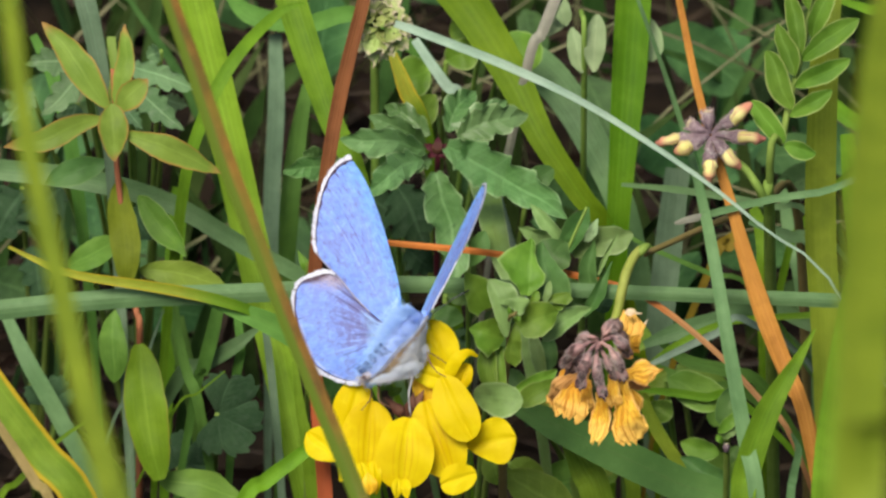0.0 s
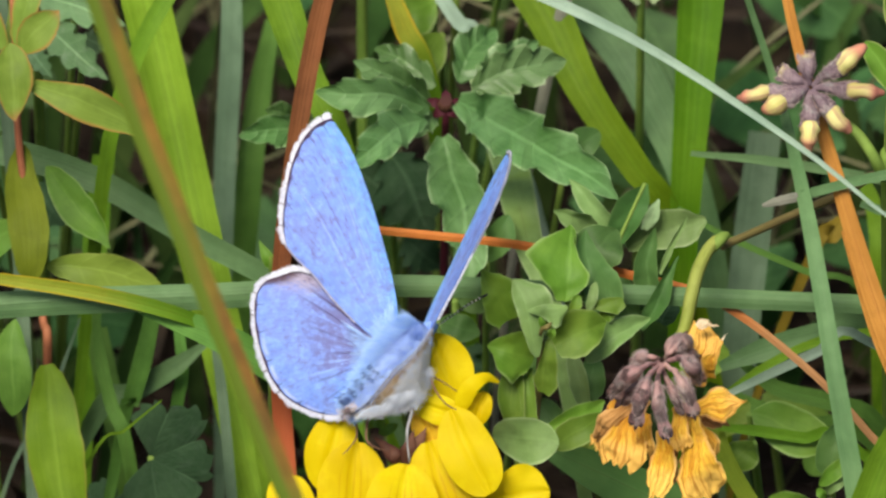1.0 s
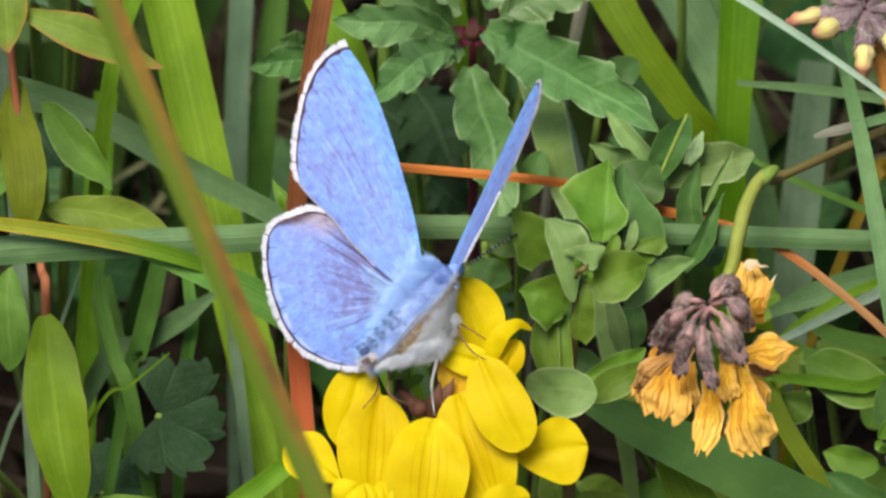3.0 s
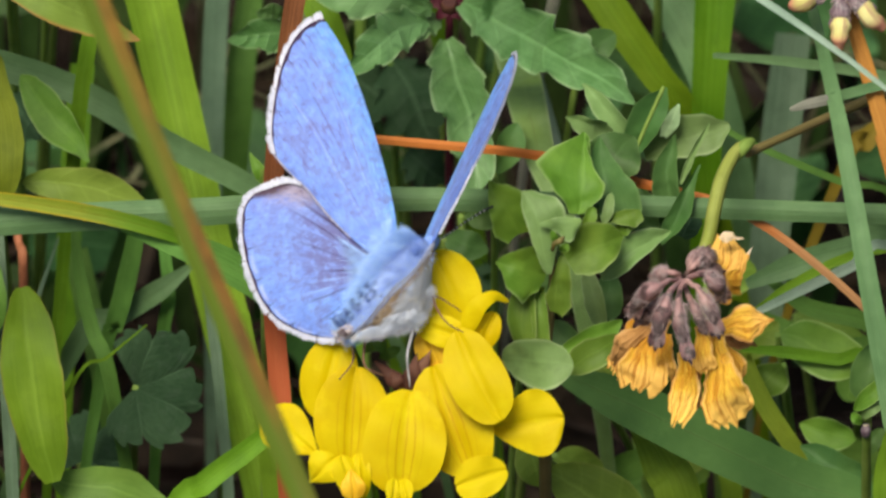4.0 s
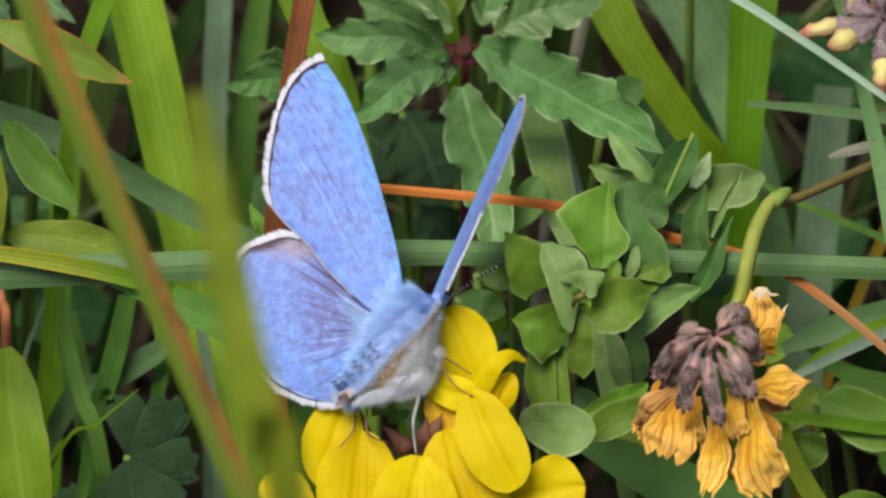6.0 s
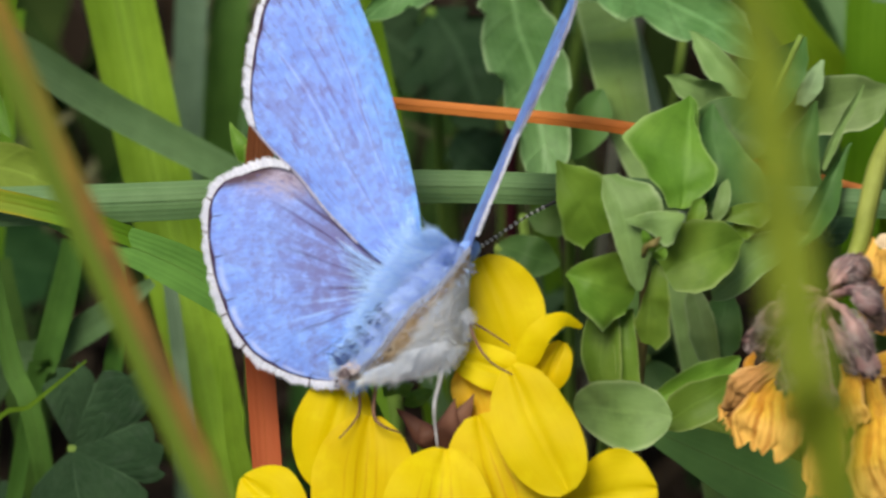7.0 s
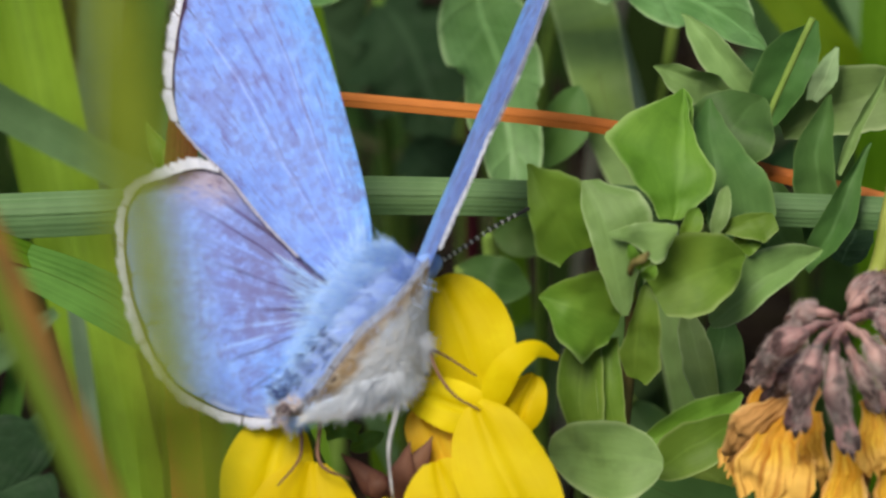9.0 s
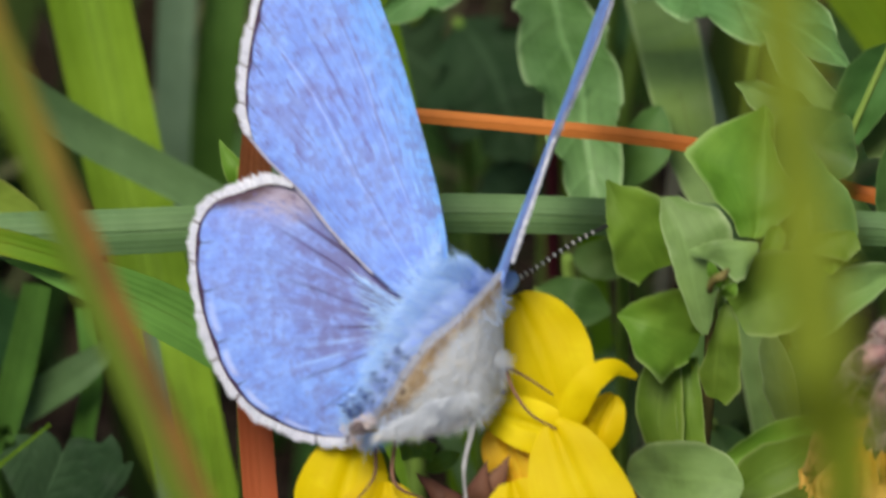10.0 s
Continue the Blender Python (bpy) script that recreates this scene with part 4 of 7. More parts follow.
feeler = part("antenna", tube(ANTENNA, (0.05, 0.05, 0.055, 0.10), n=24, sides=6), ANTENNA_DARK, butterfly, "black antenna ringed with white")
rings = curve_through(ANTENNA, 48)
for k in range(2, 44, 3):
    part("ring", tube([tuple(rings[k]), tuple(rings[k] * 0.7 + rings[k + 1] * 0.3), tuple(rings[k] * 0.4 + rings[k + 1] * 0.6)], 0.10, n=2, sides=6), ANTENNA_WHITE, feeler)

# ---- the yellow flower ----
FLOWER_FOOT = Vector((-10.27, -5.61, 68.97))
flower = holder("vetch_flower", (FLOWER_FOOT.x, FLOWER_FOOT.y + 6, 0), "bright yellow vetch flower head with ten petals fully open", "flower")
part("stem", tube([tuple(FLOWER_FOOT + FACE * 2), tuple(FLOWER_FOOT + Vector((0, 2, -16))), tuple(FLOWER_FOOT + Vector((1, 5, -50))), (FLOWER_FOOT.x, FLOWER_FOOT.y + 6, -1)], (0.7, 0.6, 0.65, 0.7), n=20), GREEN_STEM, flower, "green flower stalk")


def petal(name, base, tip, width, material, lift=1.0, arch=0.35, turn=0.0, profile=OBOVATE, sag=0.0, **more):
    line = bent(base, tip, lift * 0.35, sag)
    return part(name, ribbon(line, width, n=22, m=16, fold=0.09, arch=arch * 0.1, thick=0.07, waves=0.09, groove=0.2, warp=0.3, crumple=0.04, profile=profile, roll=turn, **more), material, flower)


petal("petal", (-13.95, -13.98, 67.56), (-13.52, -9.22, 73.24), 5.53, PETAL_LINED, lift=1.4, arch=0.30, profile=SHIELD)
petal("petal", (-10.29, -16.44, 67.74), (-9.54, -11.35, 73.03), 5.85, PETAL_LINED, lift=1.6, arch=0.32, profile=SHIELD)
petal("petal", (-5.2, -14.53, 67.37), (-7.74, -9.05, 73.29), 5.45, PETAL_LINED, lift=1.4, arch=0.30, profile=SHIELD)
petal("petal", (-3.04, -13.29, 71.66), (-6.19, -8.59, 76.01), 4.19, PETAL, lift=1.0, arch=0.42, profile=SHIELD)
petal("petal", (-3.84, -11.42, 69.52), (1.74, -11.52, 70.33), 4.98, PETAL, lift=0.7, arch=0.25, profile=OBOVATE)
petal("petal", (-5.45, -5.95, 74.18), (-7.72, -2.34, 78.49), 4.19, PETAL, lift=0.8, arch=0.28, profile=SHIELD)
petal("petal", (-4.41, -7.51, 73.56), (-3.26, -5.66, 75.76), 1.98, PETAL_LINED, lift=0.9, arch=1.5, profile=SHIELD)
part("petal", ribbon([(-5.55, -7.54, 74.62), (-5.1, -7.18, 76.13), (-4.46, -6.85, 77.15), (-3.41, -6.14, 77.38), (-2.37, -5.57, 76.5)], (0.5, 1.35, 1.35, 1.1, 0.7, 0.25), n=24, m=10, fold=0.0, arch=0.12, thick=0.07, warp=0.2), PETAL, flower, "petal curled over at its tip")
petal("petal", (-16.18, -10.48, 69.4), (-14.53, -6.6, 74.02), 4.11, PETAL, lift=0.8, arch=0.3, profile=SHIELD)
petal("petal", (-16.18, -12.56, 67.86), (-20.14, -9.85, 69.84), 3.64, PETAL, lift=0.8, arch=0.3, profile=OBOVATE)
petal("petal", (-5.29, -7.39, 74.33), (-9.36, -5.88, 74.88), 2.37, PETAL, lift=0.6, arch=0.35, profile=SHIELD)
petal("keel", (-8.43, -6.15, 74.25), (-7.21, -8.04, 72), 2.45, KEEL, lift=0.5, arch=0.4, profile=SHIELD)
petal("wing_petal", (-6.22, -16.21, 67.86), (-2.56, -15.29, 68.65), 3.08, PETAL, lift=1.0, arch=0.6, profile=SHIELD)
petal("wing_petal", (-16.79, -15.38, 67.61), (-14.83, -14.38, 69.42), 2.77, PETAL, lift=1.4, arch=1.5, profile=OBOVATE)
petal("wing_petal", (-13.71, -16.26, 66.85), (-14.52, -14.84, 69.81), 2.29, PETAL, lift=1.2, arch=2.0, profile=OBOVATE, turn=28)
petal("wing_petal", (-13.05, -16.26, 66.86), (-13.29, -14.63, 69.74), 2.13, PETAL, lift=1.2, arch=2.0, profile=OBOVATE, turn=-30)
petal("keel", (-13.78, -17, 67.23), (-13.95, -15.61, 69.19), 1.74, KEEL, lift=1.0, arch=2.0, profile=POINTED)
petal("wing_petal", (-10.87, -18.46, 67.67), (-10.53, -16.75, 69.4), 1.34, PETAL, lift=0.8, arch=2.0, profile=OBOVATE, turn=20)
petal("wing_petal", (-9.72, -18.46, 67.67), (-9.96, -16.7, 69.14), 1.34, PETAL, lift=0.8, arch=2.0, profile=OBOVATE, turn=-20)
for base, tip, w in (((-9.58, -9.02, 70.83), (-7.83, -7.78, 73.55), 62), ((-9.63, -9.29, 71.13), (-8.92, -8.03, 73.57), 56), ((-9.78, -8.78, 70.49), (-11.95, -6.94, 72.06), 50), ((-10.03, -8.93, 70.62), (-10.87, -7.87, 71.88), 44), ((-9.05, -7.78, 70.29), (-4.16, -10.15, 68.55), 44)):
    part("calyx", ribbon(bent(base, tip, 0.5), w / 39.3, n=16, m=8, fold=0.0, arch=0.3, thick=0.12, profile=lambda v: min(1, 0.55 + v * 1.6) * max(0.03, min(1, (1 - v) / 0.62)), warp=0.25, crumple=0.08), BROWN_CALYX, flower, "brown pointed calyx")
part("stipule", ribbon([(-11.69, -5.32, 70.87), (-11, -5.87, 71.78), (-10.18, -5.31, 71.83)], 0.87, n=8, m=2, profile=OVAL), LEAF, flower, "small green leaflet under the petals")
part("stipule", ribbon([(-12.79, -5.99, 72.42), (-11.97, -6.27, 72.86), (-11.32, -6.02, 72.39)], 0.79, n=8, m=2, profile=BOTH), LEAF, flower, "small green leaflet under the petals")

# ---- the wilted flower ----
wilted = holder("wilted_flower", tuple(Vector((30.51, 21.37, 73.12)) * Vector((1, 1, 0)) + Vector((3, 8, 0))), "wilted vetch flower head hanging with brown calyces and orange petals", "flower")
part("stem", tube([(11.01, -3.19, 76.68), (12.14, 0.04, 77.43), (12.6, 1.81, 78.73), (13.12, 3.58, 80.04), (13.92, 5.43, 80.67), (14.6, 6.5, 80.9)], (0.38, 0.5, 0.54, 0.54, 0.50, 0.40), n=30), STALK, wilted, "pale yellow-green stalk")
part("node", tube([(14.27, 5.89, 80.37), (14.89, 6.37, 80.92), (15.51, 7.01, 80.91)], (0.35, 0.52, 0.3), n=8, crumple=0.15), GREEN_STEM, wilted, "swollen node of the stalk")
part("runner", tube([(15.03, 7.19, 79.58), (16.9, 8.79, 79.28), (20.94, 12.6, 78.38), (24.53, 16.63, 76.97), (27.65, 20.6, 75.47), tuple(Vector((27.65, 20.6, 75.47)) + Vector((4, 12, -14))), tuple(wilted.location / MM + Vector((0, 0, -1)))], (0.36, 0.32, 0.34, 0.40, 0.44, 0.5, 0.6), n=44), BROWN_STEM, wilted, "thin brownish runner")
for path, w in (([(10.47, -4.71, 77.98), (10.97, -5.78, 79.81), (11.69, -3.88, 78.96), (12.56, -0.65, 76.59)], 2.43),
                ([(10.63, -5.55, 78.54), (11.65, -7.3, 80.35), (12.71, -7.3, 79.58), (13.26, -6.62, 77.29)], 1.73),
                ([(10.5, -6.46, 79.01), (11.41, -8.74, 80.2), (12.21, -10.03, 79.46), (12.8, -10.52, 77.35)], 1.54),
                ([(10.26, -6.46, 79.02), (9.95, -9.57, 79.99), (10.1, -11.69, 79.05), (10.72, -12.8, 76.98)], 1.36),
                ([(10.08, -6.46, 79.02), (9.3, -9.34, 80.26), (8.59, -10.85, 79.25), (8.24, -11.42, 77.04)], 1.68),
                ([(10.04, -5.59, 78.49), (8.85, -7.66, 79.9), (7.45, -7.89, 78.87), (6.41, -7.35, 76.41)], 1.82),
                ([(10.1, -4.68, 78.02), (9.34, -5.24, 78.9), (8.64, -4.9, 78.52), (8.09, -4.17, 77.06)], 1.31),
                ([(10.33, -4.94, 77.71), (10.72, -7.67, 78.36), (11.41, -8.81, 77.8), (11.89, -8.82, 76.26)], 1.17),
                ([(10.17, -4.89, 77.77), (9.09, -7.13, 78.22), (7.69, -7.13, 76.68), (7.12, -6.9, 74.63)], 1.50),
                ([(10.58, -3.92, 77.36), (11.46, -4.41, 78.33), (12.4, -3.66, 77.68), (13.17, -2.52, 75.94)], 1.54)):
    r = w / 2 * 0.74
    line = curve_through(path, 16)
    calyx = part("calyx", tube([tuple(p) for p in line], (0.22, 0.2, 0.2, 0.24, r * 0.5, r * 0.85, r, r * 0.95, r * 0.8, r * 0.5, 0.1), n=34, sides=14, crumple=0.18), CALYX, wilted, "dry mauve-brown calyx on a short stalk")
    part("calyx_hair", furred([tuple(p) for p in line[6:]], (r * 0.7, r * 0.95, r * 0.95, r * 0.6, 0.2), 700, 0.36, 0.008, 1.0, int(w * 170 + path[0][0] * 10), over=(-1.6, 1.6)), FUR_MAUVE, calyx, "fine mauve-grey hair")
    d = (line[-1] - line[-4]).normalized()
    for e in (-1, 0, 1):
        s = d.cross(FACE).normalized() * r * 0.7 * e
        part("calyx_tooth", ribbon([tuple(line[-4] + s + FACE * 0.35), tuple(line[-2] + s * 0.9 + FACE * 0.3), tuple(line[-1] + d * (0.5 - 0.4 * abs(e)) + s * 0.9)], 0.5, n=6, m=2, profile=LANCE), CALYX, calyx)
FLARED = lambda v: (0.45 + 0.55 * min(1, v * 1.6) ** 1.3) * (1 if v < 0.85 else 1 - (v - 0.85) * 3)
SPIKED = lambda v: max(0.06, (0.5 + 0.5 * min(1, v * 2)) * min(1, (1.04 - v) / 0.45))
for base, tip, w, lift, profile, mat, words in (
        ((8.3, -5.62, 75.37), (6.97, -10.83, 72.34), 3.74, 1.4, FLARED, WILTED, "crumpled orange petal"),
        ((7.59, -6.37, 76.03), (5.08, -7.65, 72.97), 2.10, 1.2, OVAL, WILTED_BROWN, "petal withered brown"),
        ((7.25, -5.31, 74.19), (5.41, -7.58, 71.52), 1.64, 0.8, FLARED, WILTED, "crumpled orange petal"),
        ((10.45, -8.74, 74.81), (9.8, -14.12, 71.58), 2.76, 1, FLARED, WILTED, "crumpled orange petal"),
        ((10.97, -8.21, 73.89), (11.06, -11.7, 71.34), 1.64, 0.7, FLARED, WILTED_BROWN, "petal withered brown"),
        ((12.36, -8.67, 74.89), (14.39, -13.17, 71.17), 3.93, 1.2, FLARED, WILTED, "crumpled orange petal"),
        ((12.62, -6.85, 73.95), (13.31, -9.59, 70.74), 2.34, 0.8, FLARED, WILTED, "crumpled orange petal"),
        ((12.96, -7.08, 75.22), (16.46, -7.65, 76.1), 2.90, 0.9, SPIKED, WILTED, "crumpled orange petal"),
        ((13.09, -6.7, 74.12), (15.43, -7.16, 73.59), 1.40, 0.5, SPIKED, WILTED_BROWN, "petal withered brown"),
        ((13.35, -3.81, 74.42), (13.15, 0.51, 77.94), 2.43, 0.9, FLARED, WILTED, "crumpled orange petal"),
        ((14.28, -4.42, 75.25), (14.64, -2.3, 77.74), 1.17, 0.6, FLARED, WILTED, "crumpled orange petal"),
        ((13.08, -1.45, 78.72), (14.29, -1.44, 78.74), 0.94, 0.2, OVAL, WILTED_PALE, "bleached petal edge"),
        ((14.28, -3.59, 77.0), (15.13, -2.65, 78.1), 0.51, 0.2, LANCE, WILTED_PALE, "bleached petal edge"),
        ((11.44, -7.3, 76.5), (11.88, -10.86, 74.63), 1.64, 0.6, FLARED, WILTED, "crumpled orange petal"),
        ((9.21, -8.35, 75.25), (9.32, -10.4, 72.85), 1.73, 0.6, FLARED, WILTED, "crumpled orange petal"),
        ((13.06, -8.97, 74.54), (14.22, -10.19, 74.66), 1.03, 0.4, OVAL, WILTED, "crumpled orange petal"),
        ((8.49, -8.19, 79.28), (8.6, -8.98, 79.13), 0.56, 0.2, OVAL, SEED, "yellow-green bit between the calyces"),
        ((11.23, -8.05, 78.69), (11.41, -9.04, 78.3), 0.61, 0.2, OVAL, SEED, "yellow-green bit between the calyces")):
    part("petal", ribbon(bent(base, tip, lift), w, n=34, m=24, fold=0.0, arch=0.12, thick=0.07, profile=profile, pleats=(4.6, 0.05), ragged=1.1, warp=1.1, crumple=0.26), mat, wilted, words)

# ---- the trefoil plant ----
trefoil = holder("trefoil_plant", (Vector((0.78, -1.94, 68.7)).x, Vector((0.78, -1.94, 68.7)).y + 12, 0), "bright green trefoil plant with folded leaflets on a brown stem", "plant")
foot_mm = trefoil.location / MM
part("stem", tube([*[(0.76, 0.56, 76.33), (0.96, 0.61, 73.28), (0.71, -0.11, 70.86), (0.39, -1.17, 68.04), (0.27, -2.4, 65.03)], tuple(Vector(foot_mm) + Vector((0, -2, 12))), tuple(Vector(foot_mm) + Vector((0, 0, -1)))], (0.3, 0.36, 0.38, 0.42, 0.45, 0.5, 0.55), n=30), BROWN_STEM, trefoil, "brown-green stem")


def palmate_leaf(base, aim, lobes=5, spread=125):
    """One broad leaf cut into toothed lobes round its stalk."""
    bm = bmesh.new()
    layer = bm.loops.layers.uv.new("UVMap")
    a, d = Vector(base), Vector(aim) - Vector(base)
    turns, rings = 150, 9
    sheets = ([], [])
    for i in range(turns + 1):
        f = i / turns
        w = (2 * f - 1) * spread
        lobe = abs(math.cos(math.pi * lobes * (f - 0.5)))
        edge = (0.80 + 0.20 * lobe ** 0.6) * (1 - 0.25 * abs(2 * f - 1) ** 2) * (0.89 + 0.11 * ((lobes * 3 * f) % 1.0)) * (1 + 0.15 * noise.noise((f * 4, a.x, 0.3)))
        v = Matrix.Rotation(radians(w), 3, FACE) @ d * edge
        for k in (0, 1):
            row = []
            for j in range(rings + 1):
                r = j / rings
                q = a + v * r + FACE * (0.5 * math.sin(r * 2.4) + 0.28 * r * (1 - lobe) * -1.0 - 0.12 * k)
                q += noise.noise_vector(q * 0.25) * 0.45
                row.append(bm.verts.new(q * MM))
            sheets[k].append(row)
    for k, sheet in enumerate(sheets):
        for i in range(turns):
            for j in range(rings):
                loop = ((i, j), (i + 1, j), (i + 1, j + 1), (i, j + 1))
                loop = loop if k else loop[::-1]
                face = bm.faces.new([sheet[x][y] for x, y in loop])
                face.smooth = True
                for lp, (x, y) in zip(face.loops, loop):
                    lp[layer].uv = (abs(((x / turns * lobes) + 0.5) % 1.0), y / rings)
    return bm


def leaflet(owner, base, tip, width, material, lift=0.6, fold=0.25, profile=OVAL, roll=0.0, sag=0.0, name="leaf", n=18, m=10, thick=0.14, label="", warp=0.6, soft=1.6, crumple=0.10, waves=0.10, **more):
    return part(name, ribbon(bent(base, tip, lift, sag), width, n=n, m=m, fold=fold * 1.2, profile=profile, roll=roll, thick=thick, warp=warp, soft=soft, crumple=crumple, waves=waves, **more), material, owner, label)


def shaped(owner, base, tip, left, right, material, lift=0.5, fold=0.1, roll=0.0, **more):
    """A leaflet whose two halves differ; half widths in mm from its base to its tip."""
    part("leaf", ribbon(bent(base, tip, lift), 1.0, n=24, m=12, fold=fold * 2.6, thick=0.13, roll=roll, halves=([w * 1.16 for w in left], [w * 1.16 for w in right]), warp=0.7, crumple=0.12, waves=0.12, soft=1.5, **more), material, owner)


shaped(trefoil, (2.8, 2.87, 77.33), (2.95, 8.27, 80.74), (0.49, 1.11, 1.98, 2.77, 1.85, 0.10), (0.20, 1.11, 1.29, 0.62, 0.25, 0.07), CLOVER, lift=0.7, fold=0.1, groove=0.1)
shaped(trefoil, (3.63, 6.59, 77.91), (3.37, 8.99, 80.03), (0.20, 0.35, 0.37, 0.30, 0.07), (0.20, 0.40, 0.54, 0.49, 0.10), CLOVER, lift=0.3)
shaped(trefoil, (5.59, 3.59, 75.01), (4.31, 9.57, 79.14), (0.25, 0.69, 0.54, 0.79, 0.84, 0.07), (1.36, 1.73, 1.68, 1.41, 0.79, 0.07), BLUE_LEAF, lift=0.7, fold=0.14)
shaped(trefoil, (4.33, 7.6, 76.76), (6.55, 11.35, 78.12), (0.40, 1.24, 1.63, 1.48, 0.99, 0.10), (0.40, 1.33, 1.73, 1.48, 0.84, 0.10), BLUE_LEAF, lift=0.6)
shaped(trefoil, (-1.06, 1.26, 77.02), (-3.6, 3.1, 80.86), (1.11, 1.53, 1.24, 0.99, 0.54, 0.07), (0.62, 0.99, 1.48, 1.48, 0.99, 0.07), CLOVER, lift=0.4, fold=0.12)
shaped(trefoil, (0.42, -1.49, 76.02), (-1.31, 1.72, 80.72), (0.12, 0.42, 0.54, 0.62, 0.62, 0.10), (0.12, 0.74, 1.61, 2.10, 1.78, 0.54), CLOVER_GREY, lift=0.8, fold=-0.06)
shaped(trefoil, (-0.31, -0.73, 79.31), (2.86, -0.25, 79.83), (0.07, 0.20, 0.30, 0.30, 0.15, 0.07), (0.07, 0.37, 0.74, 1.29, 1.14, 0.15), CLOVER_GREY, lift=0.4, fold=-0.08)
shaped(trefoil, (2.33, -0.83, 76.0), (6.01, 1.32, 76.98), (0.69, 1.53, 1.85, 1.48, 1.04, 0.07), (0.89, 1.43, 1.53, 1.24, 0.74, 0.07), CLOVER, lift=0.6, fold=0.14)
shaped(trefoil, (4.64, 2.8, 76.43), (7.17, 3.46, 77.19), (0.07, 0.25, 0.35, 0.25, 0.05), (0.07, 0.30, 0.62, 0.94, 0.54), CLOVER, lift=0.3)
shaped(trefoil, (0.44, -0.07, 73.81), (-3.73, 0.14, 75.71), (0.94, 1.93, 1.73, 1.36, 0.54, 0.07), (0.82, 1.98, 1.85, 1.48, 0.84, 0.07), CLOVER, lift=0.6, fold=0.16)
shaped(trefoil, (1.75, -0.12, 76.09), (0.95, -1.84, 72.45), (0.20, 0.69, 1.04, 1.14, 1.24, 0.54), (0.12, 0.25, 0.30, 0.44, 0.69, 0.25), CLOVER, lift=0.4, fold=0.12)
shaped(trefoil, (4.48, 0.9, 73.36), (9.44, 3.69, 75.08), (0.25, 0.99, 1.36, 1.11, 0.62, 0.07), (0.15, 0.54, 0.69, 0.62, 0.37, 0.07), CLOVER_GREY, lift=0.6, fold=0.15)
shaped(trefoil, (4.42, 2.86, 66.3), (3.3, 6.63, 69.32), (0.40, 0.59, 0.64, 0.69, 0.59, 0.20), (0.35, 0.54, 0.59, 0.59, 0.49, 0.20), CLOVER_GREY, lift=0.4)
shaped(trefoil, (4.82, 4.11, 66.23), (5.65, 7.46, 68.71), (0.40, 0.89, 0.99, 0.89, 0.64, 0.15), (0.40, 0.84, 0.94, 0.89, 0.64, 0.15), BLUE_LEAF, lift=0.5)
leaflet(trefoil, (4.7, 2.23, 76.77), (5.22, 3.81, 78.64), 0.81, CLOVER_GREY, lift=0.3, fold=0.2, profile=OVAL)
leaflet(trefoil, (2.41, -5.63, 70.5), (-2.65, -4.24, 69.05), 3.82, CLOVER_GREY, lift=0.9, fold=0.15, profile=OVAL)
leaflet(trefoil, (1.03, -2.42, 68.1), (6.06, 0.18, 69.66), 1.83, CLOVER, lift=0.6, fold=0.4, profile=OVAL)
leaflet(trefoil, (1.67, -3.85, 67.97), (5.74, -1.27, 69.48), 2.44, CLOVER, lift=0.5, fold=0.2, profile=OVAL)
leaflet(trefoil, (-1.21, -2.86, 69.15), (-1.4, 0.61, 73.28), 2.14, CLOVER, lift=0.4, fold=0.2, profile=SHIELD)
leaflet(trefoil, (0.13, -2.53, 69.55), (-0.02, 0.28, 72.88), 1.27, CLOVER, lift=0.3, fold=0.3, profile=BOTH)
shaped(trefoil, (6.8, 15.06, 74.91), (3.04, 16.43, 78.06), (0.41, 0.73, 0.81, 0.73, 0.49, 0.04), (0.33, 0.57, 0.65, 0.57, 0.37, 0.04), CLOVER_GREY, lift=0.5, fold=0.2)
shaped(trefoil, (5.57, 14.09, 75.31), (1.75, 13.48, 77.67), (0.41, 0.81, 0.90, 0.65, 0.04), (0.33, 0.57, 0.57, 0.41, 0.04), CLOVER_GREY, lift=0.6, fold=0.2)
shaped(trefoil, (7.09, 14.13, 73.82), (9.18, 15.8, 78.88), (0.41, 0.98, 1.22, 1.14, 0.81, 0.08), (0.33, 0.65, 0.81, 0.73, 0.49, 0.08), BLUE_LEAF, lift=0.5, fold=0.15)
shaped(trefoil, (8.97, 13.96, 75.18), (9.79, 15.09, 77.28), (0.33, 0.57, 0.57, 0.37, 0.08), (0.24, 0.45, 0.53, 0.33, 0.08), PALE_LEAF, lift=0.4, fold=0.1)
shaped(trefoil, (7.75, 14.75, 73.01), (14.06, 15.4, 75.33), (0.49, 1.14, 1.38, 1.22, 0.81, 0.16), (0.24, 0.65, 0.90, 1.06, 0.98, 0.16), CLOVER_GREY, lift=0.8, fold=0.12)
shaped(trefoil, (8.91, 6.59, 72.68), (10.07, 10.41, 78.71), (0.41, 0.98, 1.10, 0.90, 0.57, 0.08), (0.33, 0.73, 0.90, 0.81, 0.49, 0.08), BLUE_LEAF, lift=0.6, fold=0.22)
shaped(trefoil, (8.56, 4.92, 73.03), (12.02, 8.28, 77.77), (0.33, 0.65, 0.69, 0.53, 0.28, 0.04), (0.28, 0.57, 0.65, 0.53, 0.28, 0.04), BLUE_LEAF, lift=0.5, fold=0.3)
shaped(trefoil, (10.46, 7.82, 76.45), (12.19, 10.27, 80.1), (0.12, 0.24, 0.24, 0.20, 0.04), (0.12, 0.24, 0.24, 0.16, 0.04), CLOVER_GREY, lift=0.3, fold=0.3)
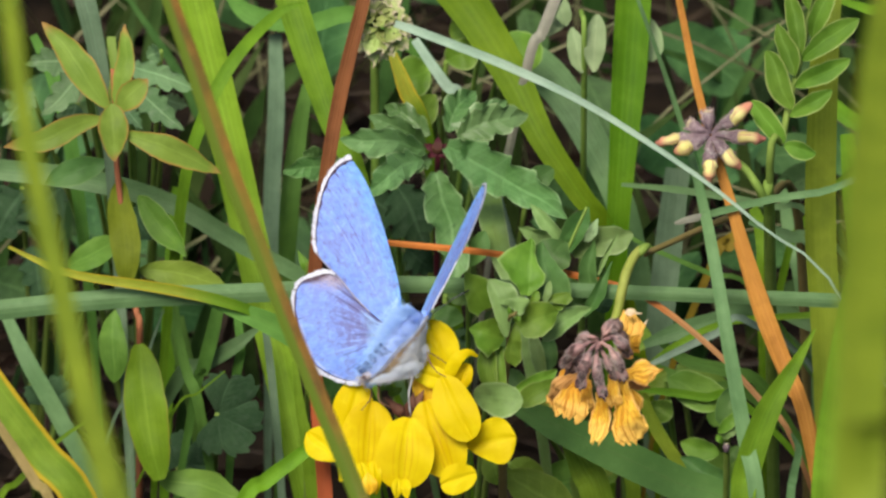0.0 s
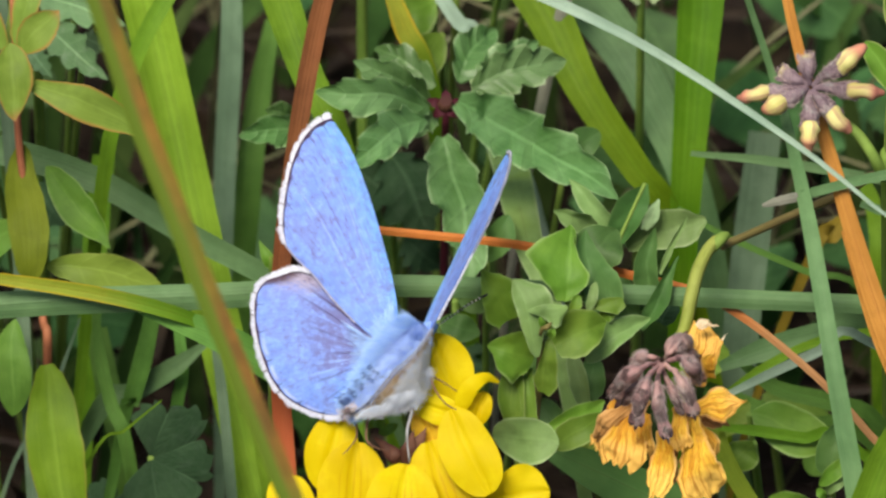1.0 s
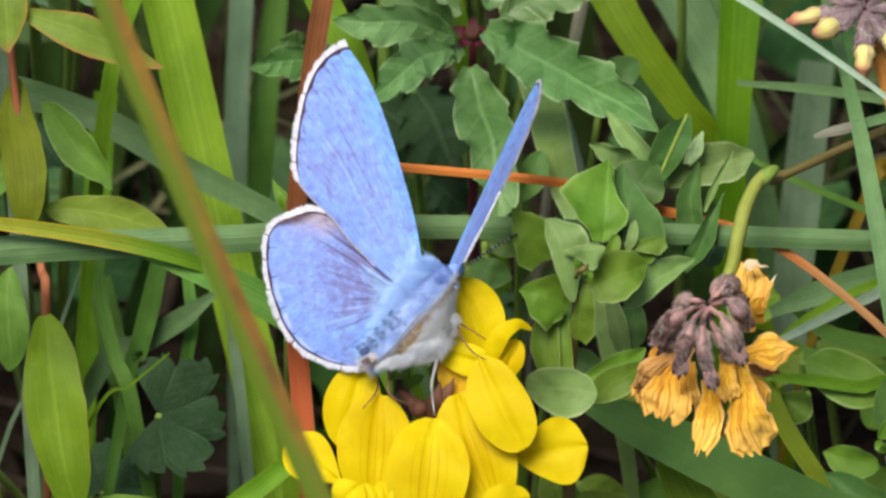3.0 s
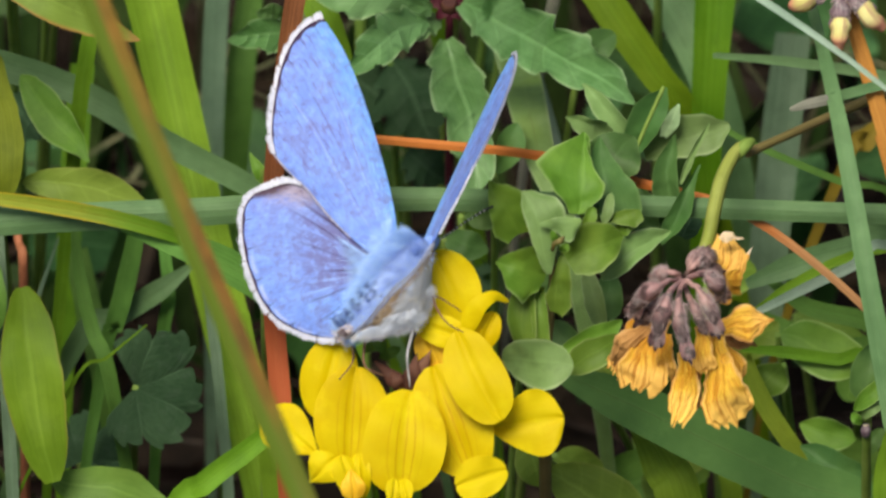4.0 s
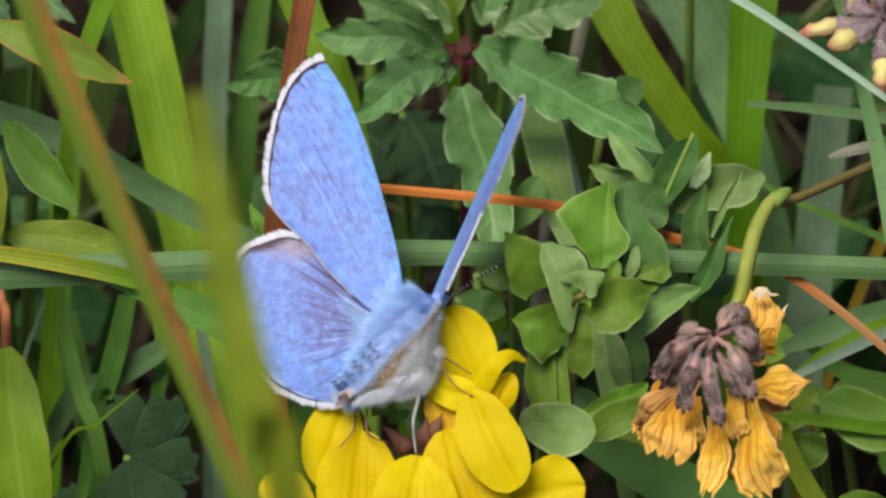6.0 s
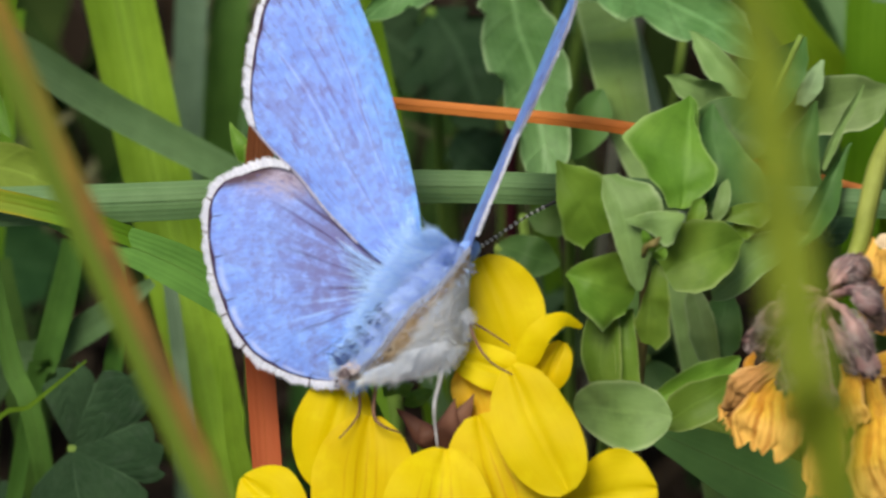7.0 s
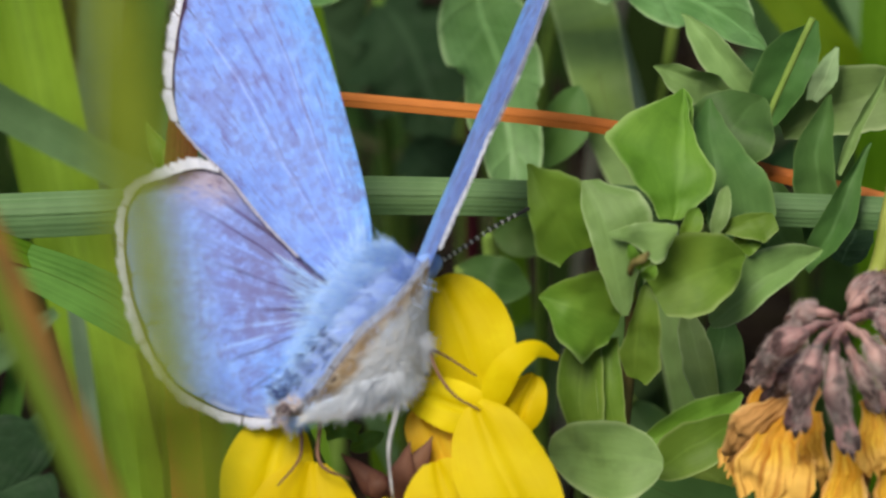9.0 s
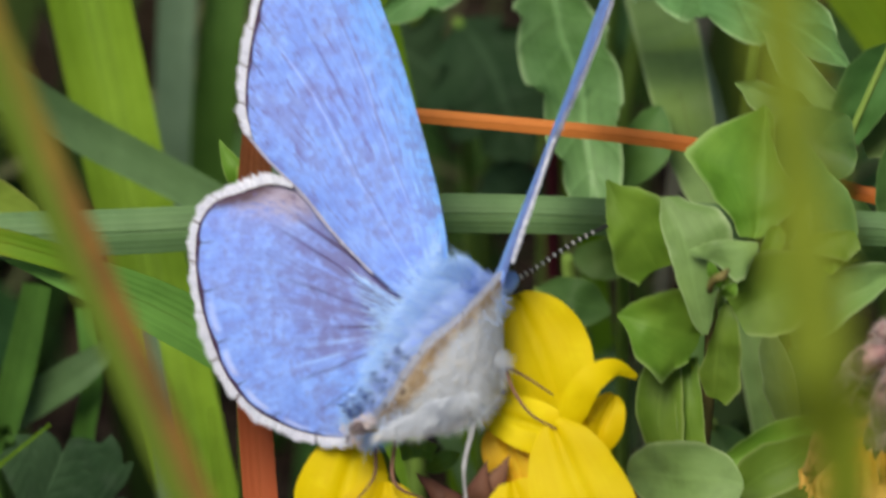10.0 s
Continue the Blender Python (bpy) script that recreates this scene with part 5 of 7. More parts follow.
shaped(trefoil, (7.8, 11.04, 68.64), (7.08, 13.3, 71.3), (0.49, 1.22, 1.38, 1.22, 0.57), (0.41, 0.98, 1.22, 1.06, 0.49), BLUE_LEAF, lift=0.4)
shaped(trefoil, (10.25, 9.24, 69.62), (11.58, 11.85, 71.15), (0.41, 0.81, 0.90, 0.65, 0.16), (0.41, 0.81, 0.90, 0.65, 0.16), SHADE_DARK_LEAF, lift=0.4)
twig = part("petiole", tube([*[(9.05, 13.38, 80.71), (7.34, 11.72, 77.19), (6.17, 9.17, 75.7)], *[(1.42, 1.6, 74.46), (0.96, 1.37, 72.64)]], 0.15, n=20), GREEN_STEM, trefoil, at=(9.05, 13.38, 80.71))
cam.data.dof.use_dof, cam.data.dof.focus_object, cam.data.dof.aperture_fstop = True, twig, 88.0

part("bud", tube([(1.0, -5.19, 80.92), (1.19, -5.59, 82.01), (1.44, -4.93, 82.02)], (0.15, 0.26, 0.12), n=8, crumple=0.4), BROWN_STEM, trefoil, "brownish bud in the heart of the leaves")
for base, tip, w in (((1.39, -0.97, 77.62), (2.1, -0.89, 79.29), 26), ((1.29, -1.03, 77.54), (0.92, -0.98, 79.17), 22), ((1.48, -1.9, 78.07), (1.93, -2.21, 79.25), 20), ((2.95, 1.39, 77.32), (3.72, 2.18, 78.26), 34), ((5.53, 2.59, 75.64), (6.82, 3.25, 76.42), 46)):
    leaflet(trefoil, base, tip, w / 39.3, CLOVER, lift=0.3, fold=0.35, profile=OVAL)

# ---- the young sprout by the dry stalks ----
sprout = holder("sprout", tuple(Vector((23.86, 1.2, 55.31)) * Vector((1, 1, 0)) + Vector((0, 7, 0))), "young green sprout unfolding small leaves", "plant")
part("stem", tube([(24.01, 0.83, 62.65), (23.79, -1.26, 60.16), (23.73, -1.08, 55.71), tuple(sprout.location / MM - Vector((0, 0, 1)))], (0.2, 0.3, 0.35, 0.4), n=16), GREEN_STEM, sprout, "green stem")
for base, tip, w, mat in (((22.58, -1.9, 62.5), (25.16, -0.38, 64.32), 24, CLOVER), ((22.93, -1.68, 61.99), (24.93, -1.3, 63.23), 18, CLOVER_GREY), ((22.34, -2.06, 62.32), (23.17, -2.44, 61.87), 12, CLOVER), ((23.34, 2.65, 60.15), (24.62, 5.08, 63.05), 48, BLUE_LEAF), ((23.0, 6.46, 52.49), (18.69, 7.41, 53.59), 44, CLOVER), ((24.19, 3.28, 51.85), (18.86, 4.64, 53.43), 40, BLUE_LEAF), ((23.5, 1.2, 55.31), (24.67, 2.65, 57.04), 20, BLUE_LEAF)):
    leaflet(sprout, base, tip, w / 17, mat, lift=0.5, fold=0.3, profile=LANCE if w in (40, 44) else OVAL)
part("node", tube(bent((23.66, -2.21, 60.59), (23.65, -1.98, 61.48), 0.1), (0.3, 0.4, 0.25), n=6), CALYX_STAR, sprout, "brownish node")

# ---- the toothed-leaf plant ----
whorl = holder("toothed_leaf_plant", (Vector((-6.42, 42.41, 63.98)).x, Vector((-6.42, 42.41, 63.98)).y + 8, 0), "low plant with dark toothed leaves round a maroon centre", "plant")
part("stem", tube([(-6.42, 42.37, 63.93), tuple(Vector((-6.42, 42.37, 63.93)) + Vector((0, 3, -20))), tuple(whorl.location / MM + Vector((0, 0, -1)))], (0.3, 0.35, 0.4), n=16), MAROON, whorl, "dark stem")
for base, tip, one, two, fold, lift, teeth in (
        ((-5.44, 38.06, 67.99), (7.16, 17.87, 75.19), (0.61, 1.89, 2.25, 2.32, 2.13, 1.46, 0.12), (0.61, 1.71, 2.01, 2.01, 1.71, 1.1, 0.12), 0.16, 1.4, 5),
        ((-7.6, 38.68, 67.17), (-16.64, 35.54, 71.17), (0.43, 1.4, 1.83, 1.95, 1.58, 0.12), (0.43, 1.16, 1.4, 1.46, 1.22, 0.12), 0.14, 1, 3.5),
        ((-7.84, 40.45, 66.16), (-13.49, 40.2, 70.48), (0.3, 1.1, 1.4, 1.34, 0.91, 0.12), (0.3, 1.04, 1.34, 1.28, 0.85, 0.12), 0.16, 0.8, 3),
        ((-8.15, 37.35, 67.16), (-14.09, 30.25, 68.05), (0.3, 1.1, 1.4, 1.4, 1.04, 0.12), (0.3, 1.22, 1.58, 1.58, 1.16, 0.12), 0.14, 0.8, 3.5),
        ((-17.28, 39.9, 63.95), (-22.75, 36.18, 65.73), (0.3, 1.16, 1.4, 1.34, 0.91, 0.12), (0.3, 1.1, 1.28, 1.16, 0.79, 0.12), 0.12, 0.6, 2.5),
        ((-17.59, 41.23, 62.42), (-20.35, 40.0, 65.59), (0.24, 0.79, 0.98, 0.85, 0.12), (0.24, 0.79, 0.98, 0.85, 0.12), 0.12, 0.4, 2),
        ((-5.61, 42.22, 66.71), (-2.57, 47.94, 67.25), (0.37, 1.34, 1.65, 1.52, 1.04, 0.12), (0.37, 1.28, 1.52, 1.4, 0.98, 0.12), 0.18, 0.8, 3),
        ((-4.5, 40.39, 67.65), (2.93, 43.23, 67.92), (0.37, 1.46, 1.83, 1.77, 1.34, 0.12), (0.37, 1.4, 1.71, 1.65, 1.22, 0.12), 0.16, 0.9, 4),
        ((-4.12, 42.02, 66.48), (0.54, 47.33, 66.56), (0.3, 1.04, 1.28, 1.22, 0.85, 0.12), (0.3, 1.04, 1.28, 1.22, 0.79, 0.12), 0.16, 0.6, 3),
        ((-7.37, 42.78, 65.82), (-12.06, 47.05, 66.18), (0.3, 1.04, 1.34, 1.28, 0.85, 0.12), (0.3, 0.98, 1.22, 1.16, 0.79, 0.12), 0.16, 0.7, 3),
        ((-7.22, 39.75, 65.34), (-9.39, 34.82, 67.27), (0.24, 0.79, 1.04, 0.91, 0.12), (0.24, 0.79, 1.04, 0.91, 0.12), 0.12, 0.4, 2.5)):
    part("leaf", ribbon(bent(base, tip, lift, 0.3), 1.0, n=66, m=16, fold=fold, soft=1.3, thick=0.12, halves=([w * 1.12 for w in one], [w * 1.12 for w in two]), teeth=teeth, bite=0.34, quilt=0.30, warp=0.5, waves=0.04), TOOTHED, whorl, "green leaf with coarse rounded teeth")
part("leaf", ribbon([(-6.58, 35.59, 66.63), (-5.90, 32.22, 65.76), (-5.04, 27.93, 65.35), (-4.51, 24.40, 64.31), (-4.66, 21.88, 62.89)], 1.0, n=60, m=16, fold=0.5, soft=1.3, thick=0.12, halves=((0.5, 1.55, 1.85, 1.75, 1.5, 1.1, 0.2), (0.5, 1.9, 2.25, 2.15, 1.9, 1.3, 0.2)), teeth=4, bite=0.28, quilt=0.18, warp=0.6, waves=0.06), TOOTHED, whorl, "green leaf hanging down, folded along its middle")
for k in range(5):
    a = k * 2 * math.pi / 5 + 0.3
    c = Vector((-6.43, 39.78, 66.29))
    part("bract", ribbon(bent(tuple(c), tuple(c + Vector((math.cos(a), 0, 0)) * 1.7 + RISE * math.sin(a) * 1.2), 0.5), 0.8, n=8, m=2, profile=LANCE, fold=0.3), MAROON, whorl, "small maroon bract")
part("bud", tube(bent((-6.43, 40, 65.78), (-6.44, 39.24, 67.21), 0.2), (0.3, 0.7, 0.5), n=6), BROWN_CALYX, whorl, "brown bud")

# ---- the star of calyces on its stalk ----
star = holder("spent_flower", tuple(Vector((21.75, 17.42, 87.1)) * Vector((1, 1, 0)) + Vector((8, 14, 0))), "spent vetch head, a star of mauve calyces with yellow tips", "flower")
part("stem", tube([*[(21.91, 15.59, 88.03), (23.82, 15.22, 86.04), (25.47, 14.48, 85.13), (26.78, 13.34, 83.79), (27.7, 13.65, 81.05)], tuple(Vector((28.19, 16.03, 76.1))), tuple(star.location / MM + Vector((0, 0, -1)))], (0.3, 0.4, 0.45, 0.45, 0.5, 0.6, 0.7), n=34), GREEN_STEM, star, "curved green stalk")
HUB = (21.83, 14.82, 89.45)
for tip, w, bud in (((21.4, 17.26, 91.56), 28, 0), ((25.4, 16.12, 91.77), 30, 1), ((26.42, 14.24, 89.52), 30, 1), ((24.38, 12.94, 87.2), 30, 1), ((21.78, 11.87, 86.7), 30, 1), ((18.77, 13.38, 88.49), 32, 1), ((17.19, 14.73, 88.56), 26, 1), ((18.95, 16.53, 89.92), 28, 0)):
    a, b = Vector(HUB), Vector(tip)
    r = w / 17 / 2 * 0.78
    part("calyx", tube(bent(tuple(a + (b - a) * 0.06), tuple(a + (b - a) * 0.72), 0.5), (r * 0.3, r * 0.5, r * 0.8, r * 1.1, r * 1.0), n=16, sides=10, crumple=0.26), CALYX_STAR, star, "mauve calyx")
    part("calyx_hair", furred(bent(tuple(a + (b - a) * 0.2), tuple(a + (b - a) * 0.75), 0.5), (r * 0.5, r, r * 1.1), 320, 0.42, 0.010, 0.9, int(w + tip[0] * 9)), FUR_MAUVE, star, "fine mauve-grey hair")
    if bud:
        swell = w / 17 / 2 * 0.76
        part("bud_tip", tube(bent(tuple(a + (b - a) * 0.55), tuple(a + (b - a) * 1.22), 0.7), (swell * 0.7, swell, swell * 1.05, swell * 0.9, swell * 0.35), n=14, sides=10, crumple=0.35), BUD_TIP, star, "yellow bud tip flushed red")
    for e in (-1, 1):
        s = (b - a).cross(FACE).normalized() * r * e * 0.7
        part("calyx_tooth", ribbon(bent(tuple(a + (b - a) * 0.62 + s), tuple(a + (b - a) * 0.86 + s * 1.5), 0.5), 0.35, n=5, m=2, profile=LANCE), CALYX_STAR, star)

# ---- vetch leaf with paired leaflets ----
vetch = holder("vetch_leaf", tuple(Vector((28.03, 23.04, 74.02)) * Vector((1, 1, 0)) + Vector((2, 9, 0))), "pinnate vetch leaf with paired green leaflets", "plant")
part("stalk", tube([*[(34.74, 37.33, 98.38), (32.66, 30.47, 94.87), (31.47, 24.37, 92.26), (30.17, 19.8, 89.93), (29.42, 17.15, 86.77), (28.1, 14.49, 82.05)], tuple(vetch.location / MM + Vector((0, 0, -1)))], (0.2, 0.25, 0.3, 0.34, 0.38, 0.42, 0.6), n=32), GREEN_STEM, vetch, "green stalk")
for base, tip, w in (((29.58, 16.08, 87.05), (26.38, 19.11, 90.65), 44), ((29.46, 15.55, 87.2), (32.99, 14.64, 86.9), 38), ((30.1, 18.13, 89.49), (27.72, 23.13, 93.89), 46), ((30.16, 17.67, 88.95), (34.73, 19.13, 92.23), 38),
                     ((30.98, 21.33, 91.74), (28.96, 25.72, 95.43), 38), ((30.98, 20.64, 90.93), (36.38, 21.78, 93.85), 38), ((31.58, 23.6, 92.91), (29.78, 28.46, 97.14), 36), ((31.7, 23.37, 92.64), (37.19, 25.44, 96.65), 46),
                     ((32.4, 28.17, 95.24), (31.31, 33.11, 99.57), 36), ((32.53, 26.28, 92.98), (35.08, 29.31, 98.15), 40)):
    leaflet(vetch, base, tip, w / 17 * 0.92, VETCH, lift=0.5, fold=0.38, soft=1.2, profile=OVAL, name="leaflet")
pinnate = holder("vetch_leaf", tuple(Vector((9.09, 57.19, 64.47)) * Vector((1, 1, 0)) + Vector((0, 9, 0))), "pale vetch leaflets deep among the grass", "plant")
part("stalk", tube([(8.74, 57.34, 70.58), (9.07, 53.51, 66), tuple(pinnate.location / MM + Vector((0, 0, -1)))], (0.25, 0.3, 0.4), n=14), GREEN_STEM, pinnate)
for base, tip, w in (((8.77, 53.13, 65.55), (7.55, 56, 68.97), 34), ((9.83, 51.68, 66.78), (10.63, 55.7, 71.58), 40), ((7.27, 57.83, 68.21), (6.05, 59.93, 70.72), 30), ((16.26, 56.82, 64.05), (15.94, 59.9, 67.7), 40), ((6.98, 60.25, 68.12), (4.6, 58.7, 66.28), 40)):
    leaflet(pinnate, base, tip, w / 17, PALE_LEAF, lift=0.4, fold=0.25, profile=OVAL, name="leaflet")

# ---- papery seed head ----
head = holder("seed_head", tuple(Vector((-12.52, 24.21, 95.18)) * Vector((1, 1, 0)) + Vector((0, 7, 0))), "round papery seed head, cream and green, on a stalk", "flower")
part("stem", tube([(-12.69, 24.21, 95.18), (-12.85, 43.72, 74.89), (-13.02, 60.54, 57.59), tuple(head.location / MM + Vector((0, 0, -1)))], 0.45, n=14), GREEN_STEM, head)
rng = random.Random(12)
c = Vector((-12.52, 24.12, 96.64))
for k in range(90):
    a, e = k * 2.39996, math.acos(1 - 1.5 * (k + 0.5) / 90)
    d = Vector((math.cos(a) * math.sin(e), 0, 0)) + RISE * math.sin(a) * math.sin(e) + FACE * math.cos(e)
    q = Vector((rng.uniform(-1, 1), rng.uniform(-1, 1), rng.uniform(-1, 1))) * 0.5
    part("bract", ribbon(bent(tuple(c + d * 1.3), tuple(c + d * rng.uniform(2.5, 3.3) - RISE * 0.7 + q), 0.5), rng.uniform(1.3, 2.0), n=12, m=8, fold=0.25, profile=SHIELD, face=d + FACE * 0.3 + q, crumple=0.3, ragged=0.5, thick=0.04), SEED, head)

# ---- red-edged plant ----
spurge = holder("red_edged_plant", tuple(Vector((-38.08, 15.96, 63.26)) * Vector((1, 1, 0)) + Vector((0, 9, 0))), "slender plant with yellow-green red-edged leaves on a red stem", "plant")
part("stem", tube([*[(-40.55, 27.73, 87.4), (-40.3, 25.07, 84.22), (-40.03, 21.88, 78.41), (-39.18, 19.3, 71.29), (-38.07, 15.54, 64.79), (-37.65, 13.9, 58.79)], tuple(spurge.location / MM + Vector((0, 0, -1)))], (0.22, 0.28, 0.3, 0.32, 0.34, 0.36, 0.4), n=34), RED_STEM, spurge, "reddish stem")
for base, tip, w, lift, mat in (((-40.76, 24.07, 85.06), (-47.79, 30.74, 90.99), 50, 0.8, RED_EDGE), ((-40.23, 24.07, 85.07), (-39.17, 31.68, 90.09), 34, 0.6, RED_EDGE), ((-40.04, 22.89, 85.68), (-36.75, 25.06, 88.27), 46, 0.6, RED_EDGE), ((-41.4, 22.24, 84.9), (-51.83, 20.3, 82.6), 42, 0.9, RED_EDGE),
                               ((-39.43, 20.76, 84.15), (-29.14, 18.94, 80.97), 46, 0.9, RED_EDGE), ((-40.52, 22.97, 86.78), (-40.13, 18.52, 82.49), 56, 0.8, RED_EDGE), ((-40.53, 25.21, 84.4), (-40.58, 30.77, 89), 14, 0.2, GREEN_STEM),
                               ((-37.69, 10.26, 64.55), (-35.95, 0.16, 54.54), 72, 1.0, OBLONG), ((-39.91, 22.19, 76.75), (-38.91, 15.27, 68.51), 52, 0.6, OLIVE), ((-37.81, 18.2, 67.96), (-28.33, 17.21, 66.77), 52, 0.6, LIGHT_LEAF), ((-35.61, 3.42, 52.36), (-26.73, 1.7, 50.31), 58, 0.8, LEAF),
                               ((-40.34, 16.4, 63.79), (-40.53, 11.53, 57.99), 50, 0.6, LEAF), ((-37.88, 28.1, 69.65), (-32.79, 22.94, 65.52), 42, 0.5, CLOVER), ((-41.16, 30.38, 72.36), (-47.67, 28.65, 70.29), 44, 0.6, BLUE_LEAF), ((-39.92, 24.25, 67.07), (-45.24, 22.32, 64.79), 44, 0.6, LEAF)):
    leaflet(spurge, base, tip, w / 17, mat, lift=lift, fold=0.14, profile=SHIELD if mat is OBLONG else OVAL if mat in (LEAF, LIGHT_LEAF) else (SHIELD if mat is OLIVE else BOTH if mat is GREEN_STEM else LANCE))

sprig = holder("leaf_sprig", tuple(Vector((-20.35, 14.15, 70.75)) * Vector((1, 1, 0)) + Vector((0, 8, 0))), "small green leaf sprig beside the rusty blade", "plant")
part("stalk", tube([(-20.09, 14.15, 70.75), (-20.07, 13.67, 67.07), tuple(sprig.location / MM + Vector((0, 0, -1)))], 0.25, n=10, sides=6), GREEN_STEM, sprig)
leaflet(sprig, (-20.04, 14.15, 70.75), (-20.92, 15.69, 72.58), 1.02, CLOVER, lift=0.3, fold=0.2, profile=POINTED)

# ---- low lobed leaves ----


def lobed(owner, base, tip, width, material, lobes=5, lift=0.6):
    if material not in (SHADE_DARK_LEAF, GREY_LEAF):
        leaflet(owner, base, tip, width, material, lift=lift, fold=0.15, profile=OVAL)
        return
    part("leaf", ribbon(bent(base, tip, lift), width * 0.95, n=48, m=12, fold=0.22, soft=1.4, profile=POINTED, thick=0.12, teeth=lobes - 0.5, bite=0.42, quilt=0.08, warp=0.6, waves=0.06), material, owner)


def lobed_plant(at, leaves, label, material):
    root = Vector(at)
    base = holder("lobed_leaf_plant", (root.x, root.y + 6, 0), label, "plant")
    for a, b, w in leaves:
        lobed(base, a, b, w / 17, material)
        part("petiole", tube([a, tuple((Vector(a) + Vector((root.x, root.y + 6, 0))) / 2 + Vector((0, 2, 4))), (root.x, root.y + 6, -1)], (0.25, 0.3, 0.4), n=10, sides=6), GREEN_STEM, base)


low = holder("lobed_leaf_plant", tuple(Vector((-30.26, 32.47, 30.35)) * Vector((1, 1, 0)) + Vector((0, 6, 0))), "palmate leaves low down, their colour darkened as shade", "plant")
for base, aim, mat in (((-29.57, 15.37, 50.46), (-24.2, 14.32, 50.78), SHADE_DARK_LEAF), ((-47.48, 25.23, 43.42), (-45.65, 26.41, 46.36), SHADE_DARK_LEAF), ((-33.83, 19.38, 39.72), (-32.84, 21.75, 42.51), SHADE_DARK_LEAF)):
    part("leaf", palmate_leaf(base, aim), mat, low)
    part("petiole", tube([base, tuple(Vector(base) * 0.5 + Vector(low.location / MM) * 0.5 + Vector((0, 2, 3))), tuple(Vector(low.location / MM) - Vector((0, 0, 1)))], (0.25, 0.3, 0.4), n=10, sides=6), GREEN_STEM, low)
lobed_plant((-37.75, 56.24, 58.7), (((-38.96, 43.59, 74.3), (-31.77, 40.32, 73.58), 56), ((-38.67, 41.55, 73.45), (-32.88, 36.24, 71.87), 57), ((-44.03, 44.24, 75.03), (-50.07, 42.09, 75.55), 57), ((-43.46, 42.62, 74.67), (-48.08, 37.27, 72.99), 62), ((-44.32, 42.58, 69.99), (-46.41, 37.68, 67.3), 52), ((-38.95, 39.42, 72.48), (-37.38, 36.37, 72.0), 33), ((-35.6, 47.74, 73.03), (-37.29, 46.52, 73.13), 43), ((-49.42, 46.74, 68.68), (-52.22, 42.66, 66.95), 62), ((-35.03, 44.45, 69.16), (-32.35, 43.14, 69.18), 38)), "grey-green lobed leaves behind the red-edged plant", GREY_LEAF)
lobed_plant((-49.08, 53.09, 42.48), (((-50.25, 50.44, 51.78), (-53.81, 46.59, 47.19), 110), ((-46.07, 50.46, 51.8), (-51.41, 46.62, 50.32), 90), ((-49.02, 46.22, 46.75), (-48.37, 40.87, 43.48), 80), ((-38.89, 49.33, 50.45), (-36.48, 47.03, 47.71), 90)), "grey-green leaves low among the grass, darkened as shade", SHADE_DARK_LEAF)
lobed_plant((-9.57, 57.81, 41.88), (((-10.81, 53.63, 49.34), (-7.19, 49.42, 44.33), 110), ((-14.39, 56.29, 46.29), (-8.39, 54, 43.56), 90), ((-5.94, 47.85, 36.23), (-5.91, 44.01, 31.65), 110), ((-9.56, 55.5, 39.13), (-6.55, 53.97, 37.3), 70)), "leaves behind the butterfly, their colour darkened as shade", SHADE_DARK_LEAF)
lobed_plant((22.21, 37.22, 29.78), (((19.14, 38.4, 37.41), (24.54, 35.73, 34.23), 80), ((18.55, 28.46, 31.79), (26.92, 27.34, 30.45), 90), ((25.03, 30.82, 40.82), (22.67, 28.12, 37.61), 60), ((4.79, 20.82, 35.13), (10.74, 22.37, 36.98), 80), ((7.2, 30.34, 34.03), (12.59, 27.67, 30.85), 90)), "rounded green leaves near the ground", LEAF)
lobed_plant((-6.68, 64.77, 56.41), (((-7.3, 58.65, 61.56), (-10.88, 57.49, 60.17), 70), ((-6.71, 53.68, 61.86), (-9.08, 51.37, 59.1), 60), ((-5.52, 59.04, 62.03), (-1.94, 60.21, 63.41), 60), ((1.06, 64.05, 61.77), (3.47, 61.75, 59.02), 80), ((-1.34, 65.19, 63.13), (-4.92, 64.02, 61.75), 70)), "yellow-green leaves low among the grass", CLOVER)

lobed_plant((-3.16, 27.81, 49.69), (((-6.93, 22.33, 58.71), (-3.61, 21.52, 57.75), 40), ((-3.17, 26.78, 60.91), (-1.29, 29.17, 63.76), 40), ((-5.66, 26.45, 57.4), (-2.34, 26.17, 57.07), 30), ((-0.32, 18.46, 60.33), (0.92, 16.07, 57.47), 44), ((3.16, 40.05, 61.17), (5.66, 41.12, 62.44), 40), ((0.94, 18.58, 54.25), (3.01, 16.71, 52.02), 40)), "dim green leaves behind the trefoil plant", BLUE_LEAF)
lobed_plant((14.31, 25.04, 37.06), (((7.61, 2.83, 47.93), (0.37, 5.36, 50.93), 74), ((-1.2, 5.28, 53.96), (0.13, 3.01, 51.25), 44), ((11.83, 8.91, 42.71), (7.66, 10.99, 45.2), 60), ((7.71, 15.54, 41.28), (12.44, 17.46, 43.58), 60), ((1.16, 16.66, 42.62), (4.73, 15.15, 40.81), 60), ((14.23, 24.32, 45.53), (17.79, 25.87, 47.36), 50), ((2.88, 18.21, 50.7), (7.05, 17.08, 49.34), 40), ((17.81, 15.19, 40.87), (20.77, 16.35, 42.25), 50), ((12.45, 30.79, 47.02), (16.02, 31.57, 47.95), 60)), "yellow-green leaves low under the wilted flower", LIGHT_LEAF)
